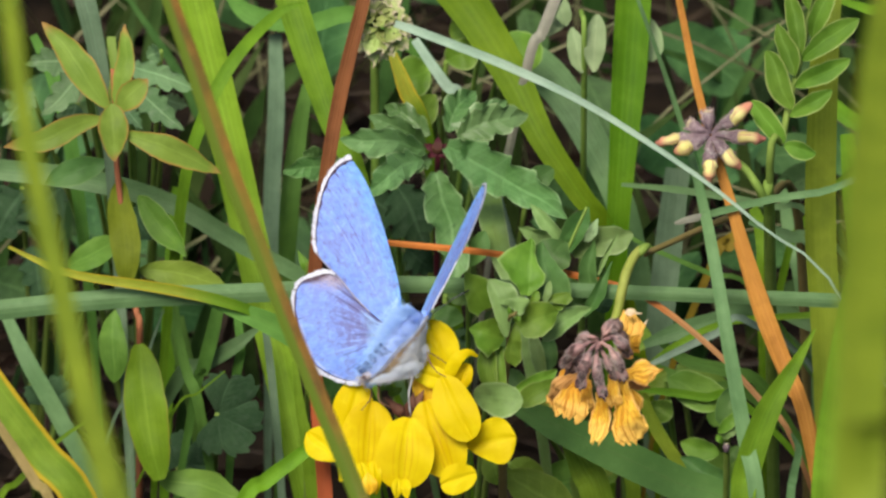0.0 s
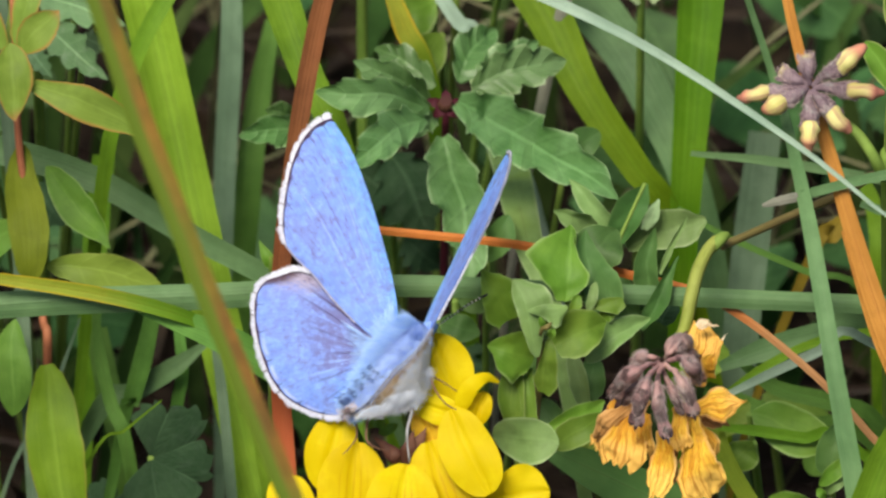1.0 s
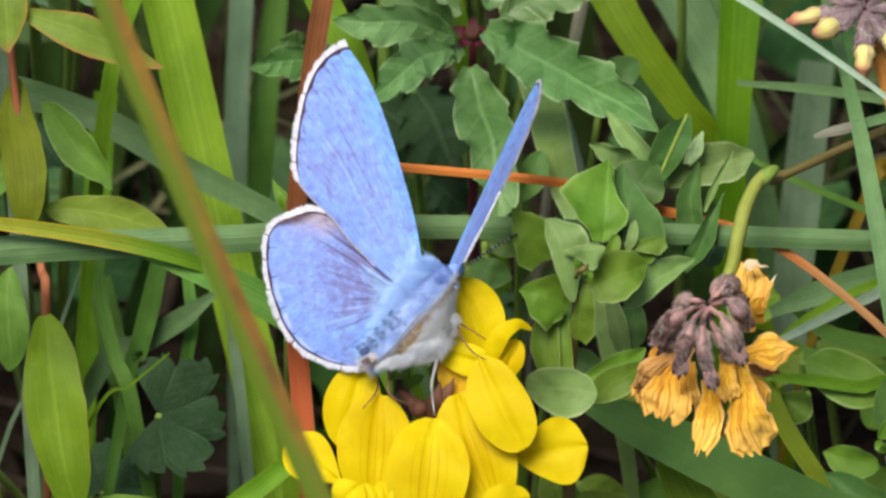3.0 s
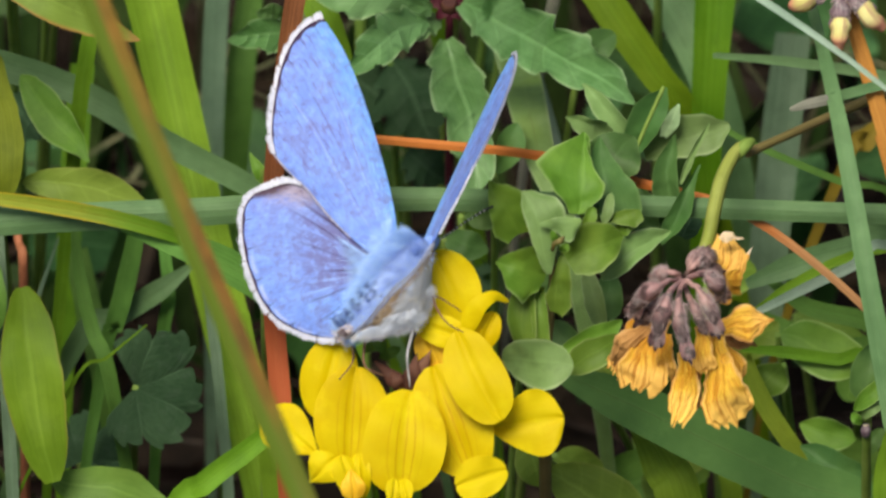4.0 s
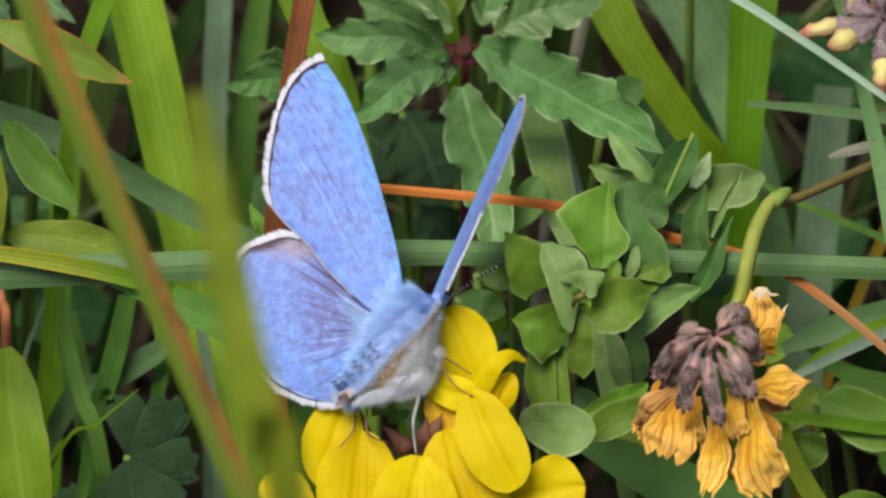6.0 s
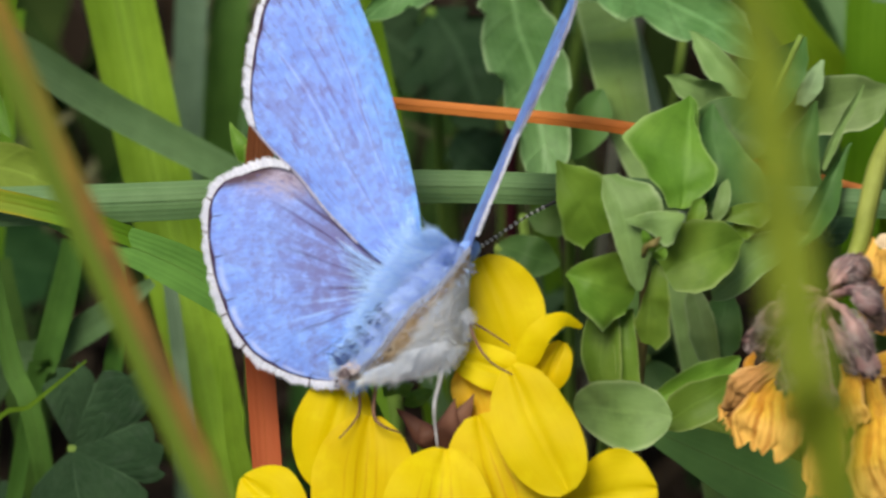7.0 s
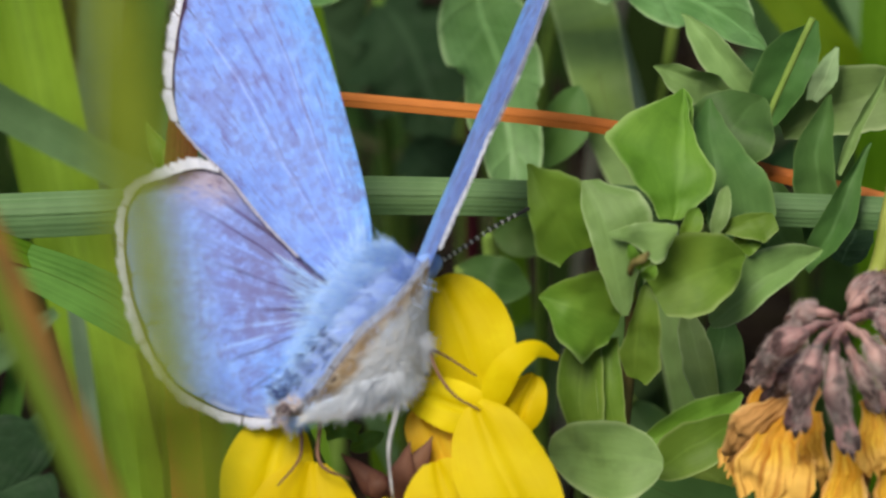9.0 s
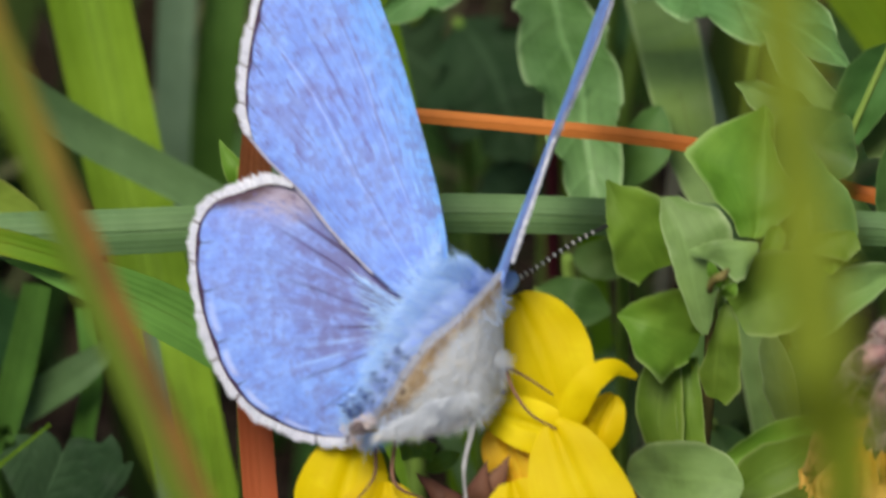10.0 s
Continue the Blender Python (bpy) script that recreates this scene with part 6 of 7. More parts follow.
lobed_plant((20.93, 20.66, 47.7), (((17.45, 13.04, 57.25), (24.05, 10.82, 56.21), 64), ((17.9, 13.09, 54.22), (15.83, 10.99, 53.3), 46)), "yellow-green leaves low behind the wilted flower", CLOVER)

# ---- grass, blade by blade ----
grass("grass_plant", [(-32.83, 58.12, 75.87), (-31.73, 55.06, 72.22), (-28.56, 46.65, 62.18), (-25.38, 35.87, 52.61), (-22.45, 26.24, 44.40), (-19.70, 18.22, 34.84)], (3.65, 3.88, 3.76, 3.65, 3.53, 3.18), LIME, "broad yellow-green grass blade behind the butterfly", fold=0.35)
grass("grass_plant", [(-20.5, 40.36, 85.81), (-23.45, 39.58, 84.89), (-28.15, 33.81, 82.97), (-31.56, 29.3, 77.61), (-33.53, 26.02, 68.72)], (0.24, 1.06, 1.41, 1.41, 1.29, 1.18), GRASS, "narrow arching green grass blade")
grass("grass_plant", [(-22.59, 54.17, 77.69), (-20.16, 47.6, 73.13), (-17.45, 41.03, 68.57), (-14.44, 36.46, 63.12)], (3.29, 3.18, 2.94, 2.35, 2.12), GRASS, "upright green grass blade beside the rusty one", fold=0.3)
grass("grass_plant", [(-13.33, 25.69, 103.17), (-14.6, 21.89, 100.2), (-17.02, 15.44, 92.52), (-18.84, 7.86, 83.48), (-19.55, 1.42, 75.81), (-18.97, -5.01, 68.14), (-18.16, -11.44, 60.47)], (1.18, 1.41, 1.53, 1.41, 1.47, 1.53, 1.59), RUST_RED, "dead rust-brown grass blade behind the butterfly", fold=0.4)
grass("grass_plant", [(-6.77, 64.65, 70.58), (-3.17, 61.97, 67.39), (1.34, 55.77, 63.27), (4.65, 49.78, 59.38), (8.85, 45.76, 54.6), (11.57, 44.69, 50.05)], (4.71, 4.47, 3.76, 2.82, 2.35, 1.88), VIVID_OLIVE, "broad arching olive-green grass blade", fold=0.25)
grass("grass_plant", [(14.4, 60.73, 72.44), (13.85, 54.59, 65.13), (13.12, 48.46, 57.81), (12.59, 44.31, 49.6)], (3.76, 3.88, 3.41, 2.59, 2.35), VIVID, "upright green grass blade", fold=0.3)
grass("grass_plant", [(-11.06, 19.54, 100.51), (-8.72, 17.52, 101.21), (0.71, 14.41, 99.06), (9.57, 11.64, 95.76), (20.19, 7.22, 90.49), (27.27, 3.64, 86.23), (35.57, -0.37, 79.89)], (0.71, 0.88, 1.06, 0.88, 0.71, 0.53, 0.35, 0.24, 0.24), PALE, "long pale glaucous grass blade lying across", fold=0.3)
grass("grass_plant", [(2.91, 68.17, 55.18), (6.21, 64.65, 54.25), (9.81, 59.41, 51.26), (13.76, 53.47, 44.17)], (4.12, 4.12, 3.65, 3.41, 2.94), BLUE_GREEN, "broad grey-green grass blade in the shade")
grass("grass_plant", [(13.64, 23.49, 103.66), (14.36, 21.03, 102.27), (16.67, 20.12, 94.98), (18.98, 18.44, 87.53), (20.41, 14.84, 84.02), (21.93, 6.49, 81.84), (23.84, -2.98, 75.22), (25.54, -9.03, 68.03), (26.86, -13.56, 62.61)], (0.29, 0.41, 0.47, 0.59, 0.88, 1.24, 1.47, 1.65, 1.65), BLUE_GREEN, "slender grass blade widening downwards", fold=0.35, n=40)
grass("dry_grass_plant", [(17.81, 26.95, 101.56), (18.71, 24.68, 98.85), (20.82, 18.24, 91.18), (23.82, 11.81, 83.52), (26.52, 6.14, 76.76), (29.52, 0.84, 70.45), (32.2, -4.08, 64.59)], (0.6, 0.7, 0.85, 1.15, 1.6, 1.7, 1.5), ORANGE, "orange dry grass stalk", fold=-0.4)
grass("dry_grass_plant", [(24.57, 9.55, 79.26), (27.14, 4.63, 73.4), (30.43, -0.29, 67.54), (32.57, -2.94, 64.38)], (0.47, 1.18, 1.29, 0.94), ORANGE, "split sheath of the orange stalk", fold=-0.3)
grass("grass_plant", [(-55.70, 3.81, 73.98), (-52.16, 4.12, 74.36), (-39.20, 4.92, 75.32), (-23.87, 5.35, 75.83), (-10.91, 6.27, 76.14), (6.78, 6.29, 75.39), (21.53, 5.92, 74.96), (35.11, 6.36, 73.91), (45.77, 7.46, 72.11)], (2, 2.12, 2.12, 2, 1.53, 1.53, 1.53, 1.41), BLUE_GREEN, "long green grass stem lying across behind the butterfly", fold=-0.45, n=50)
grass("grass_plant", [(-56.07, 37.39, 65.78), (-52.49, 37.17, 65.52), (-43.57, 35.74, 65.39), (-34.64, 33.41, 64.16), (-27.49, 30.76, 60.99), (-20.33, 29.11, 57.46), (-14.37, 28.82, 52.44)], (2.12, 2.24, 2.35, 2.12, 1.88, 1.65, 1.18), BLUE_GREEN, "grey-green arching grass blade", fold=0.25)
grass("grass_plant", [(-51.33, 9.9, 78.12), (-48.66, 8.31, 77.79), (-44.51, 5.74, 77.84), (-35.08, 4.82, 76.75), (-28.58, 3.9, 75.65), (-24.45, 4.37, 73.09), (-19.12, 5.99, 67.25), (-15.55, 8.28, 60.64)], (0.29, 0.53, 0.82, 1.18, 1.18, 0.94, 0.71, 0.59), TURNING, "yellowing grass blade with brown spots", fold=0.3)
grass("grass_plant", [(-31.83, 5.78, 74.79), (-27.99, 4.25, 74.5), (-23.26, 3.01, 73.03), (-18.54, 1.89, 70.14), (-14.38, 1.83, 65.4)], (0.35, 1.65, 2.47, 2.35, 2), DEEP, "deep green blade under the withering one", fold=0.25)
grass("dry_grass_plant", [(-19.19, 12.14, 77.68), (-10.93, 10.15, 78.43), (0.29, 9.39, 77.52), (6.79, 8.96, 75.45), (14.46, 6.78, 74.42), (21.57, 3.47, 70.47), (26.91, -0.11, 66.2), (31.07, -2.94, 61.27)], (0.65, 0.65, 0.71, 0.71, 0.65, 0.59, 0.59, 0.59), RUSSET, "thin rusty dead stalk lying across", fold=-0.35, n=44)
grass("grass_plant", [(-55.64, -1.35, 74.06), (-52.07, -5.69, 70.43), (-47.92, -9.27, 66.17), (-43.18, -13.23, 61.45)], (2.94, 3.65, 3.88, 3.53), YELLOW_EDGED, "yellow-edged withering grass blade", fold=0.3)
grass("dry_grass_plant", [(-53.83, -6.72, 70.76), (-50.86, -9.51, 67.43), (-48.48, -11.93, 64.56), (-46.35, -14.26, 61.77)], (0.82, 1, 1.06, 1.06), STRAW, "brown dry stalk at the edge of the tangle")
grass("grass_plant", [(-52.14, 30.09, 52.26), (-49.42, 24.88, 49.3), (-46.12, 21.06, 44.77), (-41.91, 15.73, 38.4)], (1.06, 1.76, 1.88, 1.76), BLUE_GREEN, "narrow grey-green grass blade")
grass("grass_plant", [(-44.5, 39.92, 90.26), (-43.29, 37.63, 87.55), (-41.9, 33.46, 82.56), (-41.03, 28.51, 76.66), (-39.9, 20.98, 65.19), (-39.11, 12.6, 55.22), (-38.46, 4.99, 46.14)], (2, 2.2, 1.8, 1.2, 1.1, 1.0, 0.9), DULL, "blue-grey grass blade behind the red-edged plant", fold=0.3, n=34)
grass("grass_plant", [(1.03, 8.53, 57.82), (5.77, 5.93, 57.2), (11.69, 4.11, 55.05), (18.81, 1.93, 52.46), (25.33, -0.02, 50.13)], (1.18, 3.29, 3.88, 3.65, 3.18), SMOOTH, "broad deep green grass blade under the wilted flower", fold=0.12)
grass("grass_plant", [(32.76, -2.38, 77.49), (30.77, -4.66, 74.78), (27.86, -7.89, 70.94), (25.67, -11.29, 65.32), (25.12, -14.32, 60.16)], (0.18, 1.29, 2.59, 2.94, 2.35), GRASS, "short pointed green grass blade", fold=0.3)
grass("grass_plant", [(34.54, 38.58, 91.15), (33.87, 30.12, 83.56), (33.59, 20.61, 72.23), (34.25, 13.02, 63.17), (34.83, 2.82, 48.53)], (2.71, 3.06, 3.29, 3.18, 2.94), OLIVE, "upright olive-green grass blade", fold=0.25)
lying = grass("dry_grass_plant", [(18.29, 9.21, 82.1), (21.0, 9.67, 82.65), (27.38, 11.45, 83.24), (33.27, 12.01, 83.94), (42.13, 13.25, 83.91)], (0.3, 0.75, 0.8, 0.75, 0.7), BLUE_GREEN, "pale stalk lying across with a withered tip")
part("withered_tip", ribbon([(18.17, 8.8, 82.38), (19.41, 9.02, 82.65), (21.0, 9.29, 82.97)], (0.3, 0.7, 0.75), n=10, fold=-0.3, crumple=0.08), GREY_STALK, lying, "mauve-grey withered tip")
grass("grass_plant", [(15.55, 14.69, 57.71), (18.8, 16.22, 59.54), (24.12, 17.69, 61.28), (33, 18.18, 61.86), (42.48, 18.36, 62.08)], (0.59, 0.71, 0.71, 0.65), GRASS, "pale thin grass blade lying across")
grass("grass_plant", [(-19.37, -5.57, 64.36), (-21.42, -6.61, 63.12), (-24.35, -8.05, 61.4), (-27.28, -10.15, 58.91)], (1.29, 1.53, 1.65, 1.65), GRASS, "green grass blade beside the flower", fold=0.35)
grass("grass_plant", [(-24.71, 28.02, 53.05), (-23.97, 24.58, 48.95), (-23.21, 19.62, 43.04), (-22.7, 15.03, 37.58)], (0.7, 0.85, 0.85, 0.8), DULL, "pale thin upright grass blade")
grass("grass_plant", [(-28.69, 11.92, 59.38), (-31.52, 10.43, 57.6), (-34.47, 8.75, 55.59)], (0.12, 0.24, 0.29), GRASS, "thin short green grass blade")
grass("grass_plant", [(-42.69, -0.09, 63.12), (-46.22, -1.69, 61.21), (-50.32, -4.36, 58.02), (-52.67, -6.26, 55.76)], (0.24, 0.47, 0.71, 0.71), GRASS, "thin short green grass blade")
grass("grass_plant", [(-23.58, 69.63, 56.91), (-23.42, 65.01, 51.4), (-23.86, 59.23, 44.51), (-24.05, 53.83, 38.08)], (1.4, 1.8, 1.8, 1.6), DULL, "dim green grass blade in the shade")
grass("grass_plant", [(-20.14, 69.38, 50.08), (-21.3, 65.13, 45.02), (-22.16, 59.73, 38.59)], (1.18, 2, 2.12), DEEP, "dim green grass blade in the shade")
grass("grass_plant", [(-28.88, 72.68, 60.56), (-26.17, 69.35, 59.85), (-20.47, 68.72, 59.09), (-13.29, 68.98, 59.4)], (0.82, 2.12, 2, 1.65), DEEP, "dark green blade lying across the shade")
grass("grass_plant", [(-11.52, 54.43, 68.2), (-9.71, 51.38, 64.56), (-7.58, 49.54, 59.09)], (0.71, 1.76, 1.76), TURNING, "dry orange-edged grass blade")
grass("grass_plant", [(-8.85, 53.22, 70.03), (-5.55, 50.17, 66.39), (-3.13, 49.87, 62.75)], (0.94, 1.18, 1.06), PALE, "short pale glaucous grass blade")
grass("grass_plant", [(-34, 31.17, 50.28), (-32.9, 27.74, 46.19), (-31.55, 23.53, 41.18)], (1.76, 2, 1.76), DEEP, "deep green grass blade in shade")
grass("grass_plant", [(-33.52, 49.58, 52.62), (-34.08, 45.75, 48.04), (-34.64, 40.76, 42.1)], (1.76, 2, 1.76), GRASS, "green grass blade in the shade")
grass("grass_plant", [(19.13, 58.93, 47.41), (18.27, 54.31, 41.91), (17.13, 47.38, 33.64)], (2.59, 2.94, 2.94), DULL, "grey-green blade in the shade")
grass("grass_plant", [(33.37, 59.93, 58.42), (36.97, 57.64, 55.68), (42.97, 55.36, 52.96)], (1.18, 1.76, 1.76), GRASS, "green blade lying across the shade")
grass("grass_plant", [(35.65, 62.49, 67.99), (39.23, 61.73, 67.09), (43.42, 60.6, 65.74)], (0.59, 1.06, 1.06), GRASS, "thin green blade lying across")
grass("grass_plant", [(14.66, 11.95, 56.93), (16.46, 9.29, 53.75), (20.04, 5.88, 49.69), (22.43, 3.61, 46.98)], (1.18, 1.41, 1.29, 1.29), OLIVE, "olive stalk beneath the wilted flower")
grass("grass_plant", [(14.27, 31.47, 44.1), (22.03, 29.59, 41.85), (26.8, 29.22, 41.41)], (1.18, 1.76, 1.53), DEEP, "deep green blade in the shade")
grass("grass_plant", [(11.83, 24.37, 68.9), (15.52, 22.94, 67.23), (21.89, 21.13, 65.12), (27.24, 20.27, 62.58)], (0.3, 0.5, 0.55, 0.5), DEEP, "thin dark green stalk lying across")
grass("grass_plant", [(37.71, -3.76, 92.98), (36.68, -7.53, 88.48), (35.55, -12.81, 82.18), (34.53, -18.09, 75.88), (33.88, -23.75, 69.14)], (0.24, 2, 3.18, 3.65, 3.65), GRASS, "broad pointed green grass blade", fold=0.2)
grass("grass_plant", [(36.78, 46.57, 62.71), (37.53, 42.35, 57.68), (38.28, 37.76, 52.21)], (1.53, 2.47, 2.47), GRASS, "green grass blade in the shade")
grass("grass_plant", [(29.97, 48.06, 55.14), (30.84, 44.22, 50.57), (32.18, 40.4, 46.01)], (0.82, 1.53, 1.53), BLUE_GREEN, "grey-green grass blade in the shade")
grass("grass_plant", [(39.08, 40.46, 64.77), (35.52, 38.54, 62.47), (32, 37.37, 57.97), (30.27, 36.21, 53.48)], (0.35, 0.71, 0.82, 0.82), GRASS, "thin green blade leaning across the shade")
grass("grass_plant", [(26.81, 49.56, 50.72), (28.02, 47.26, 47.97), (28.17, 44.19, 44.32)], (0.94, 1.65, 1.65), GRASS, "green grass blade in the shade")
grass("grass_plant", [(-3.55, 52.25, 60.16), (-2.52, 48.3, 58.56), (-1.27, 40.9, 59.08), (-0.65, 31.44, 63.35), (0.18, 29.27, 60.76), (1.21, 27.59, 58.76), (1.99, 26.24, 57.16)], (2.4, 2.8, 2.9, 2.8, 2.3, 1.8, 1.6), CLOVER_GREY, "soft pale green blade behind the trefoil plant", fold=0.12)
grass("dry_grass_plant", [(6.81, 59.87, 72.34), (5.99, 58.71, 70.97), (4.58, 56.41, 68.21), (3.06, 54.86, 64.83)], (1.06, 1.18, 1.18, 1.06), GREY_STALK, "grey-mauve stalk in the shade", fold=-0.4)
grass("grass_plant", [(26.61, 28.97, 57.29), (30.19, 26.88, 54.8), (35.54, 25.56, 53.22), (42.68, 25.21, 52.8)], (0.82, 1.53, 1.53, 1.18), BLUE_GREEN, "arching green blade in the shade")
grass("grass_plant", [(16.5, 22.07, 55.29), (19.77, 20.56, 53.49), (24.23, 19.81, 52.6), (28.42, 19.82, 49.49)], (0.59, 1.29, 1.41, 1.18), DEEP, "arching green blade in the shade")
grass("grass_plant", [(30.41, -5.6, 65.89), (31.14, -5.97, 63.88), (30.58, -7.11, 60.96), (30.24, -9.39, 58.26)], (0.29, 0.76, 0.88, 0.88), BLUE_GREEN, "short green grass blade")
grass("grass_plant", [(-27.44, 26.48, 54.34), (-27.13, 24.2, 51.61), (-27.7, 23.04, 47.12)], (0.82, 1, 1), DEEP, "narrow green blade in the shade")
grass("grass_plant", [(-21.48, 15.86, 57.23), (-20.86, 12.82, 53.6), (-19.93, 10.52, 47.76)], (0.59, 1.06, 1.29), LIME, "yellow-green blade behind the petals")
grass("grass_plant", [(-49.15, 62.34, 62.86), (-46.74, 58.9, 58.75), (-44.9, 53.91, 52.8)], (0.82, 1.53, 1.53), DEEP, "dim green grass blade in the shade")
grass("grass_plant", [(-14.36, 24.24, 51.66), (-13.44, 21.19, 48.03), (-13.11, 17.37, 43.47)], (1.06, 1.41, 1.41), GRASS, "green blade behind the petals")
grass("grass_plant", [(12.46, 22.79, 43.69), (13.37, 20.49, 40.97), (14.29, 17.44, 37.32)], (1.06, 1.53, 1.53), LIME, "yellow-green blade low in the tangle")
grass("grass_plant", [(7.31, 8.13, 52.87), (9.02, 6.21, 50.61), (10.45, 3.81, 47.79)], (1.6, 3.2, 3.4), LIME, "broad yellow-green blade low in the tangle", fold=0.05)
grass("dry_grass_plant", [(11.77, 12.84, 47.61), (10.32, 11.38, 45.89), (8.65, 9.65, 43.85)], (0.5, 0.7, 0.7), STRAW, "brown dry stalk low in the tangle")
grass("grass_plant", [(12.85, 30.89, 68.96), (18.19, 30.57, 68.62), (23.53, 30.06, 68.05), (28.88, 29.36, 67.26), (33.33, 28.27, 66.01)], (0.4, 0.75, 0.8, 0.7, 0.6), BLUE_GREEN, "pale green blade lying across behind the spent head")
grass("grass_plant", [(26.16, 25.28, 68.62), (30.31, 24.31, 67.51), (33.87, 22.8, 65.76)], (0.5, 1.3, 1.4), BLUE_GREEN, "pale green blade sloping behind the dry stalk")
grass("grass_plant", [(25.42, 41.46, 53.69), (24.23, 40.54, 52.59), (22.69, 39.38, 51.23)], (0.6, 1.8, 0.9), YELLOWED, "yellowed blade deep in the shade")

grass("grass_plant", [(-34.05, 23.45, 59.95), (-33.65, 20.78, 56.81), (-32.72, 18.11, 53.67), (-31.3, 15.3, 50.37)], (0.5, 0.95, 1.1, 1.1), DEEP, "curved green blade beside the blunt leaf", fold=0.3)
grass("grass_plant", [(-29.52, 24.06, 57.59), (-30.24, 22.67, 54.41), (-31.17, 21.28, 51.23), (-31.76, 20.21, 49.96)], (1.3, 1.5, 1.4, 1.0), DEEP, "deep green blade in the shade", fold=0.3)
grass("grass_plant", [(-25.37, 24.18, 54.66), (-27.86, 23.0, 53.26), (-31.18, 23.23, 50.43), (-33.84, 23.68, 47.86)], (0.5, 1.6, 1.7, 1.5), BLUE_GREEN, "dull green blade leaning across the shade", fold=0.25)
grass("grass_plant", [(-35.17, 27.11, 54.97), (-36.49, 24.75, 52.18), (-37.81, 22.17, 49.14), (-40.79, 18.95, 45.34)], (0.15, 0.3, 0.35, 0.35), DULL, "thin pale stalk in the shade")
grass("grass_plant", [(15.31, 9.38, 62.19), (19.01, 10.56, 63.59), (22.63, 11.63, 64.85), (26.03, 14.0, 64.57)], (0.5, 0.75, 0.8, 0.7), PALE, "pale thin blade leaning out of the shade", fold=0.25)
grass("grass_plant", [(15.24, 20.01, 56.16), (18.75, 20.89, 57.21), (22.8, 21.59, 58.05), (26.64, 23.54, 57.26)], (0.8, 1.9, 2.0, 1.8), BLUE_GREEN, "dull green blade leaning across behind the wilted flower", fold=0.2)
grass("grass_plant", [(14.75, 10.86, 57.76), (17.84, 10.7, 57.59), (21.56, 10.33, 57.16), (25.68, 9.9, 56.68)], (0.4, 0.9, 0.9, 0.8), GRASS, "green blade lying across behind the wilted flower", fold=0.2)
# ---- blades close to the lens ----
withered_stem = grass("withered_grass_plant", [(-36.09, -39.61, 162.24), (-34.16, -44.04, 156.95), (-31.71, -48.48, 151.67), (-28.78, -54.02, 145.07), (-26.15, -58.45, 139.79), (-23.7, -62.51, 134.95), (-20.9, -66.95, 129.68), (-17.99, -71.56, 124.18), (-14.84, -76.61, 118.15), (-12.16, -80.98, 112.96)], (1.33, 1.71, 2.01, 1.94, 1.82, 1.88, 1.82, 1.82), WITHERING, "half-withered brown and green grass stem in front", fold=-0.4, n=40)
grass("grass_plant", [(-49.17, -271.11, 352.99), (-48.35, -273.83, 349.75), (-46.42, -282.33, 339.65), (-43.72, -290.16, 330.36), (-41.01, -297.63, 321.46), (-38.31, -303.82, 314.11), (-36.14, -309.87, 306.92), (-33.44, -318.03, 297.22)], (1.42, 1.69, 1.91, 2.06, 2.40, 2.82, 2.82, 2.82), OLIVE, "green grass blade close in front", n=34)
grass("grass_plant", [(34.34, -302.28, 378.11), (32.78, -322.99, 384.63), (31.13, -354.28, 394.14), (30.02, -385.41, 403.84), (29.32, -407.18, 409.12), (28.82, -427.56, 416.03)], (3.4, 4.2, 4.8, 5.0, 5.0, 5.0), OLIVE, "broad green grass blade close in front", n=34)
waving_blade = grass("waving_grass_plant", [(-5.06, -161.04, 227.86), (-4.63, -163.2, 225.18), (-3.57, -167.25, 220.16), (-2.28, -171.84, 214.47), (-1.22, -175.11, 210.42), (-0.14, -178.06, 206.77)], (1.35, 1.9, 2.35, 2.6, 2.7, 2.7), OLIVE, "blurred green grass blade waving close to the lens", n=40)

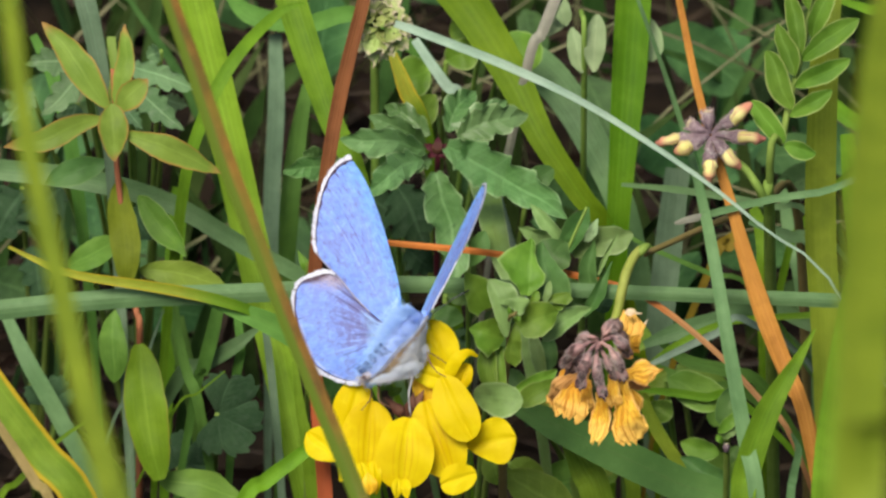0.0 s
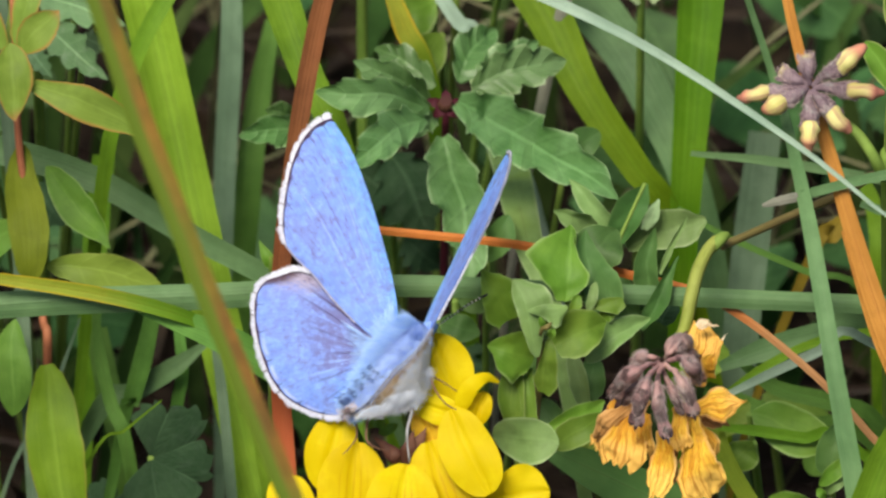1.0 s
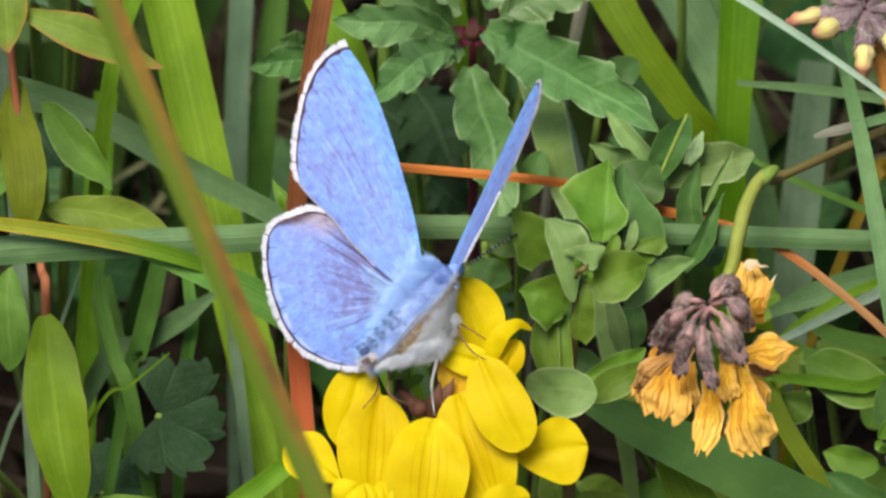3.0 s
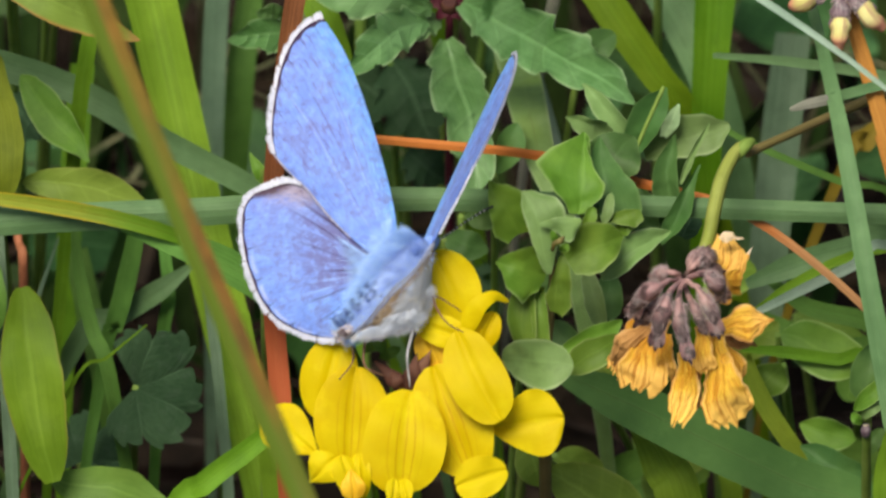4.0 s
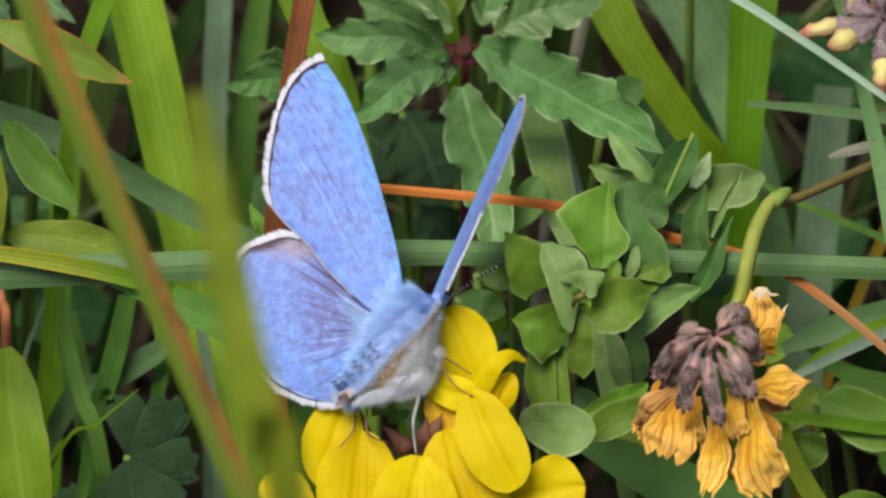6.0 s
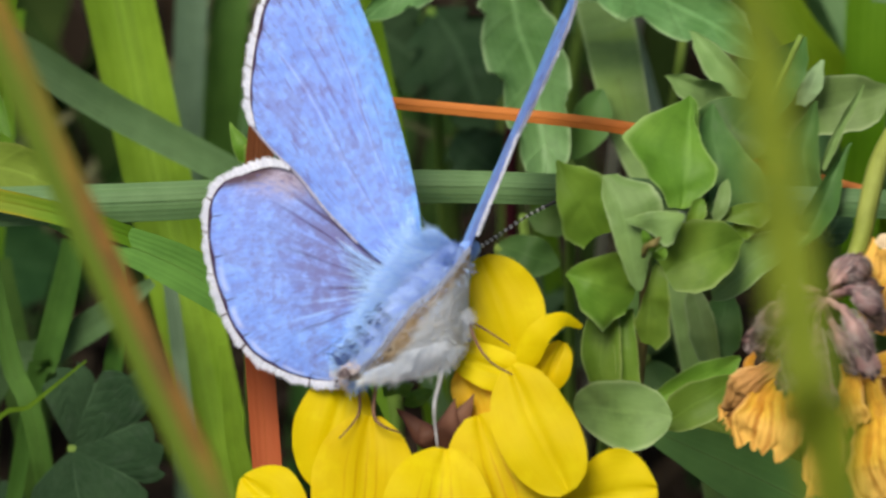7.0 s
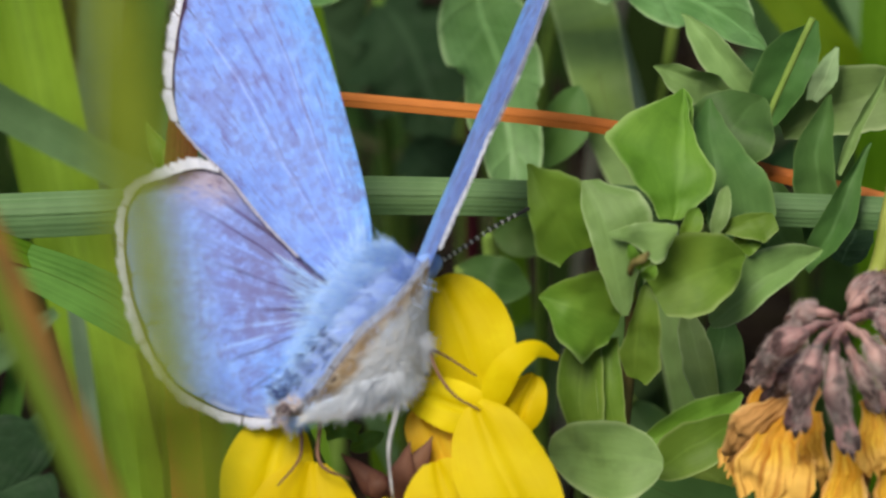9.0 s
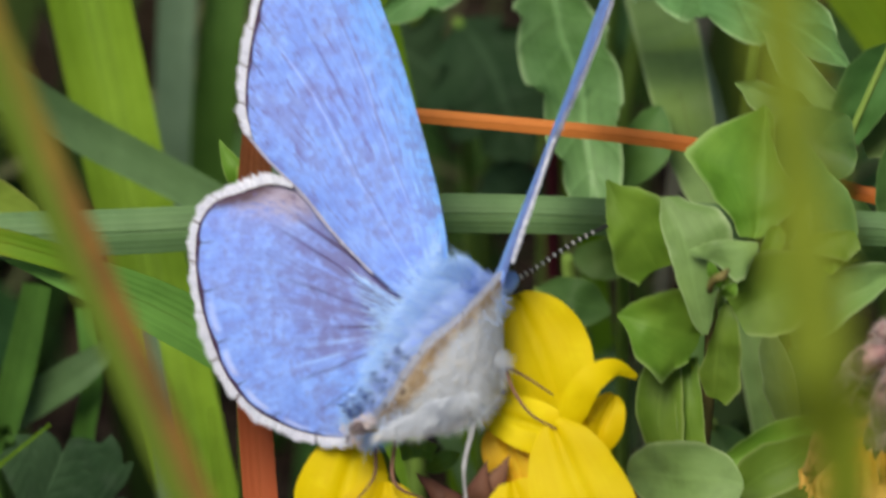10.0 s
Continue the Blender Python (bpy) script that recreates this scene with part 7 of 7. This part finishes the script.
# ---- the thick of the meadow behind and around ----


def thatch(name, count, area, height, width, material, label, seed, lean=0.5, n=7, leafy=False):
    """Countless blades or leaves in one mesh. area: rows of x0, x1, y0, y1 in mm."""
    rng = random.Random(seed)
    bm = bmesh.new()
    sizes = [(q[1] - q[0]) * (q[3] - q[2]) for q in area or ()]
    for _ in range(count):
        if area is BEYOND:
            r, w = 330 + 3600 * rng.random() ** 1.25, rng.uniform(0, 2 * math.pi)
            p = Vector((r * math.cos(w), r * math.sin(w), -1.0))
        else:
            x0, x1, y0, y1 = rng.choices(area, sizes)[0]
            p = Vector((rng.uniform(x0, x1), rng.uniform(y0, y1), -1.0))
        h = rng.uniform(*height)
        a = rng.uniform(0, 2 * math.pi)
        d = Vector((math.cos(a), math.sin(a) * 0.6, 0)) * h * rng.uniform(0.1, lean)
        w = rng.uniform(*width)
        face = FACE + Vector((rng.uniform(-0.7, 0.7), rng.uniform(-0.3, 0.3), rng.uniform(-0.3, 0.3)))
        if leafy:
            top = p + d + Vector((0, 0, h))
            out = Vector((rng.uniform(-1, 1), rng.uniform(-1, 0.4), rng.uniform(-0.5, 0.3))).normalized() * w * rng.uniform(1.3, 2.2)
            ribbon([tuple(top), tuple(top + out * 0.5 + Vector((0, 0, 0.6))), tuple(top + out)], w, n=6, m=4, fold=0.2, profile=OVAL, face=face, bm=bm)
            ribbon([tuple(top), tuple((top + p) / 2), tuple(p)], 0.7, n=3, m=1, face=face, bm=bm)
        else:
            ribbon([tuple(p + d * 1.4 + Vector((0, 0, h * 0.95))), tuple(p + d * 0.5 + Vector((0, 0, h * 0.6))), tuple(p)], (0.2, w * 0.8, w, w * 0.8), n=n, m=2, fold=0.25, face=face, bm=bm)
    return thing(name, bm, material, (0, 0, 0), label, "undergrowth", kind="stuff")


BEYOND = None      # all round, thinning out with distance
NEAR = ((-66, 66, 66, 140),)
thatch("undergrowth_grass", 95, NEAR, (14, 46), (1.2, 3.0), THATCH, "tangle of grass blades, their colour darkened as shade", 21, n=9)
thatch("undergrowth_leaves", 60, NEAR, (6, 34), (3.5, 7.0), THATCH_LEAF, "tangle of small leaves, their colour darkened as shade", 22, leafy=True)
thatch("thin_stalks", 90, NEAR, (20, 58), (0.25, 0.6), THIN_STALK, "thin green and dry stalks in the tangle", 26, lean=1.2, n=9)
thatch("dead_litter", 420, ((-70, 70, 40, 150),), (1, 12), (0.3, 1.4), LITTER, "dead brown stalks and leaves on the soil, darkened as shade", 23, lean=6.0)
AROUND = ((-75, 75, -330, -85), (-330, -75, -160, 420), (75, 330, -160, 420), (-330, 330, 135, 420))
thatch("meadow_grass", 2600, AROUND, (40, 110), (1.6, 4.0), THATCH, "thick meadow grass all around", 24, n=5)
thatch("far_meadow_grass", 16000, BEYOND, (35, 105), (3.0, 7.0), THATCH, "meadow grass stretching away", 25, n=3)


def motions():
    def swung(ob, pivot, rows):
        base, p = Matrix.Translation(ob.location), Vector(pivot) * MM
        walk(ob, [(t, Matrix.Translation(p + Vector((dx * MM, 0, 0))) @ Matrix.Rotation(radians(a), 4, FACE) @ Matrix.Translation(-p) @ base) for t, dx, a in rows])
    swung(withered_stem, (-12.16, -80.98, 112.96), [(0, 0.00, 0.00), (0.5, 0.09, -0.66), (1, -1.32, 0.27), (1.5, -0.75, 0.06), (2, -1.29, 0.15), (2.5, -1.50, 1.16), (2.7, -1.17, 1.45), (3.8, -2.73, 0.94), (4, -1.99, 0.83), (4.5, -1.97, 2.01), (5, -1.95, 1.95), (5.2, -1.85, 2.57), (5.8, -2.98, 1.94), (6.3, -4.34, 1.83), (6.5, -4.51, 2.63), (7, -3.13, 3.10), (7.5, -3.38, 2.64), (8, -2.60, 1.63), (8.5, -4.95, 1.50), (9, -3.62, 2.07), (9.5, -3.71, 1.72), (10, -2.65, 1.69)])
    swung(waving_blade, (-0.14, -178.06, 206.77), [(0, -122.34, 2.84), (5.2, -54.65, 2.40), (5.8, -29.56, 2.60), (6.3, -0.24, 0.27), (6.4, 0.62, -0.93), (6.5, 1.50, -1.82), (6.6, 2.33, -2.80), (6.7, 4.39, -0.27), (6.8, 5.95, 0.94), (6.9, 7.89, 1.55), (7, 10.36, -1.75), (7.1, 12.16, -5.49), (7.3, 11.06, -6.79), (7.5, 9.20, -8.74), (7.6, 8.40, -9.42), (7.7, 4.59, -6.22), (7.8, 1.20, -3.68), (7.9, -4.09, -4.35), (8, -8.97, 0.37), (8.1, -12.23, 3.21), (8.2, -10.57, 2.62), (8.3, -9.95, 2.65), (8.4, -2.99, 4.51), (8.5, 1.10, 0.22), (8.6, 4.84, 0.22), (8.7, 6.94, 0.23), (8.8, -0.20, -3.27), (8.9, -3.06, 7.58), (9, -15.70, -1.67), (9.1, -26.67, -6.84), (9.3, -32.23, -3.64), (9.5, -30.32, -3.66), (9.6, -27.39, -3.67), (9.8, -9.63, -3.67), (9.9, 1.45, -4.96), (10, 6.59, -3.65)])
    axis = Vector((-8, -3.75, 80.22)) - Vector((-13.92, -7.66, 75.56))
    perch = butterfly.location.copy()
    shifts = ((0, 0.3, 0), (1, 0.35, 0), (2.5, 0.25, 0), (3.8, 0.2, 0.05), (4.5, 0, 0), (5.2, -0.1, -0.05), (6.3, -0.1, -0.2), (7, -0.2, -0.25), (7.5, -0.05, -0.2), (8, 0.1, -0.1), (8.5, 0.1, -0.05), (9, -0.08, -0.1), (9.5, -0.1, -0.12), (10, -0.1, -0.1))
    walk(butterfly, [(t, Matrix.Translation(perch + (Vector((dx, 0, 0)) + RISE * dy) * MM)) for t, dx, dy in shifts])
    spot = right_fore.location.copy()
    lean = ((0, 0, 2), (5.2, 0, 2), (6.5, 4, -1), (7, 4, -2.5), (7.5, 4.5, -3), (8, 5.5, -2.5), (8.5, 6, -3), (9, 3, 1), (9.5, 5.5, -3), (10, 7, -3.5))
    closing = ((0, 0), (5.2, 0), (6.5, -4), (7, -5), (7.5, -6), (8, -15), (8.5, -16), (9, -8), (9.5, -10), (10, -15))
    hinge = right_hind.location.copy()
    walk(right_hind, [(t, Matrix.Translation(hinge) @ Matrix.Rotation(radians(a), 4, axis.normalized())) for t, a in closing])
    walk(right_fore, [(t, Matrix.Translation(spot) @ Matrix.Rotation(radians(turn), 4, axis.normalized()) @ Matrix.Rotation(radians(a), 4, FACE)) for t, a, turn in lean])


motions()
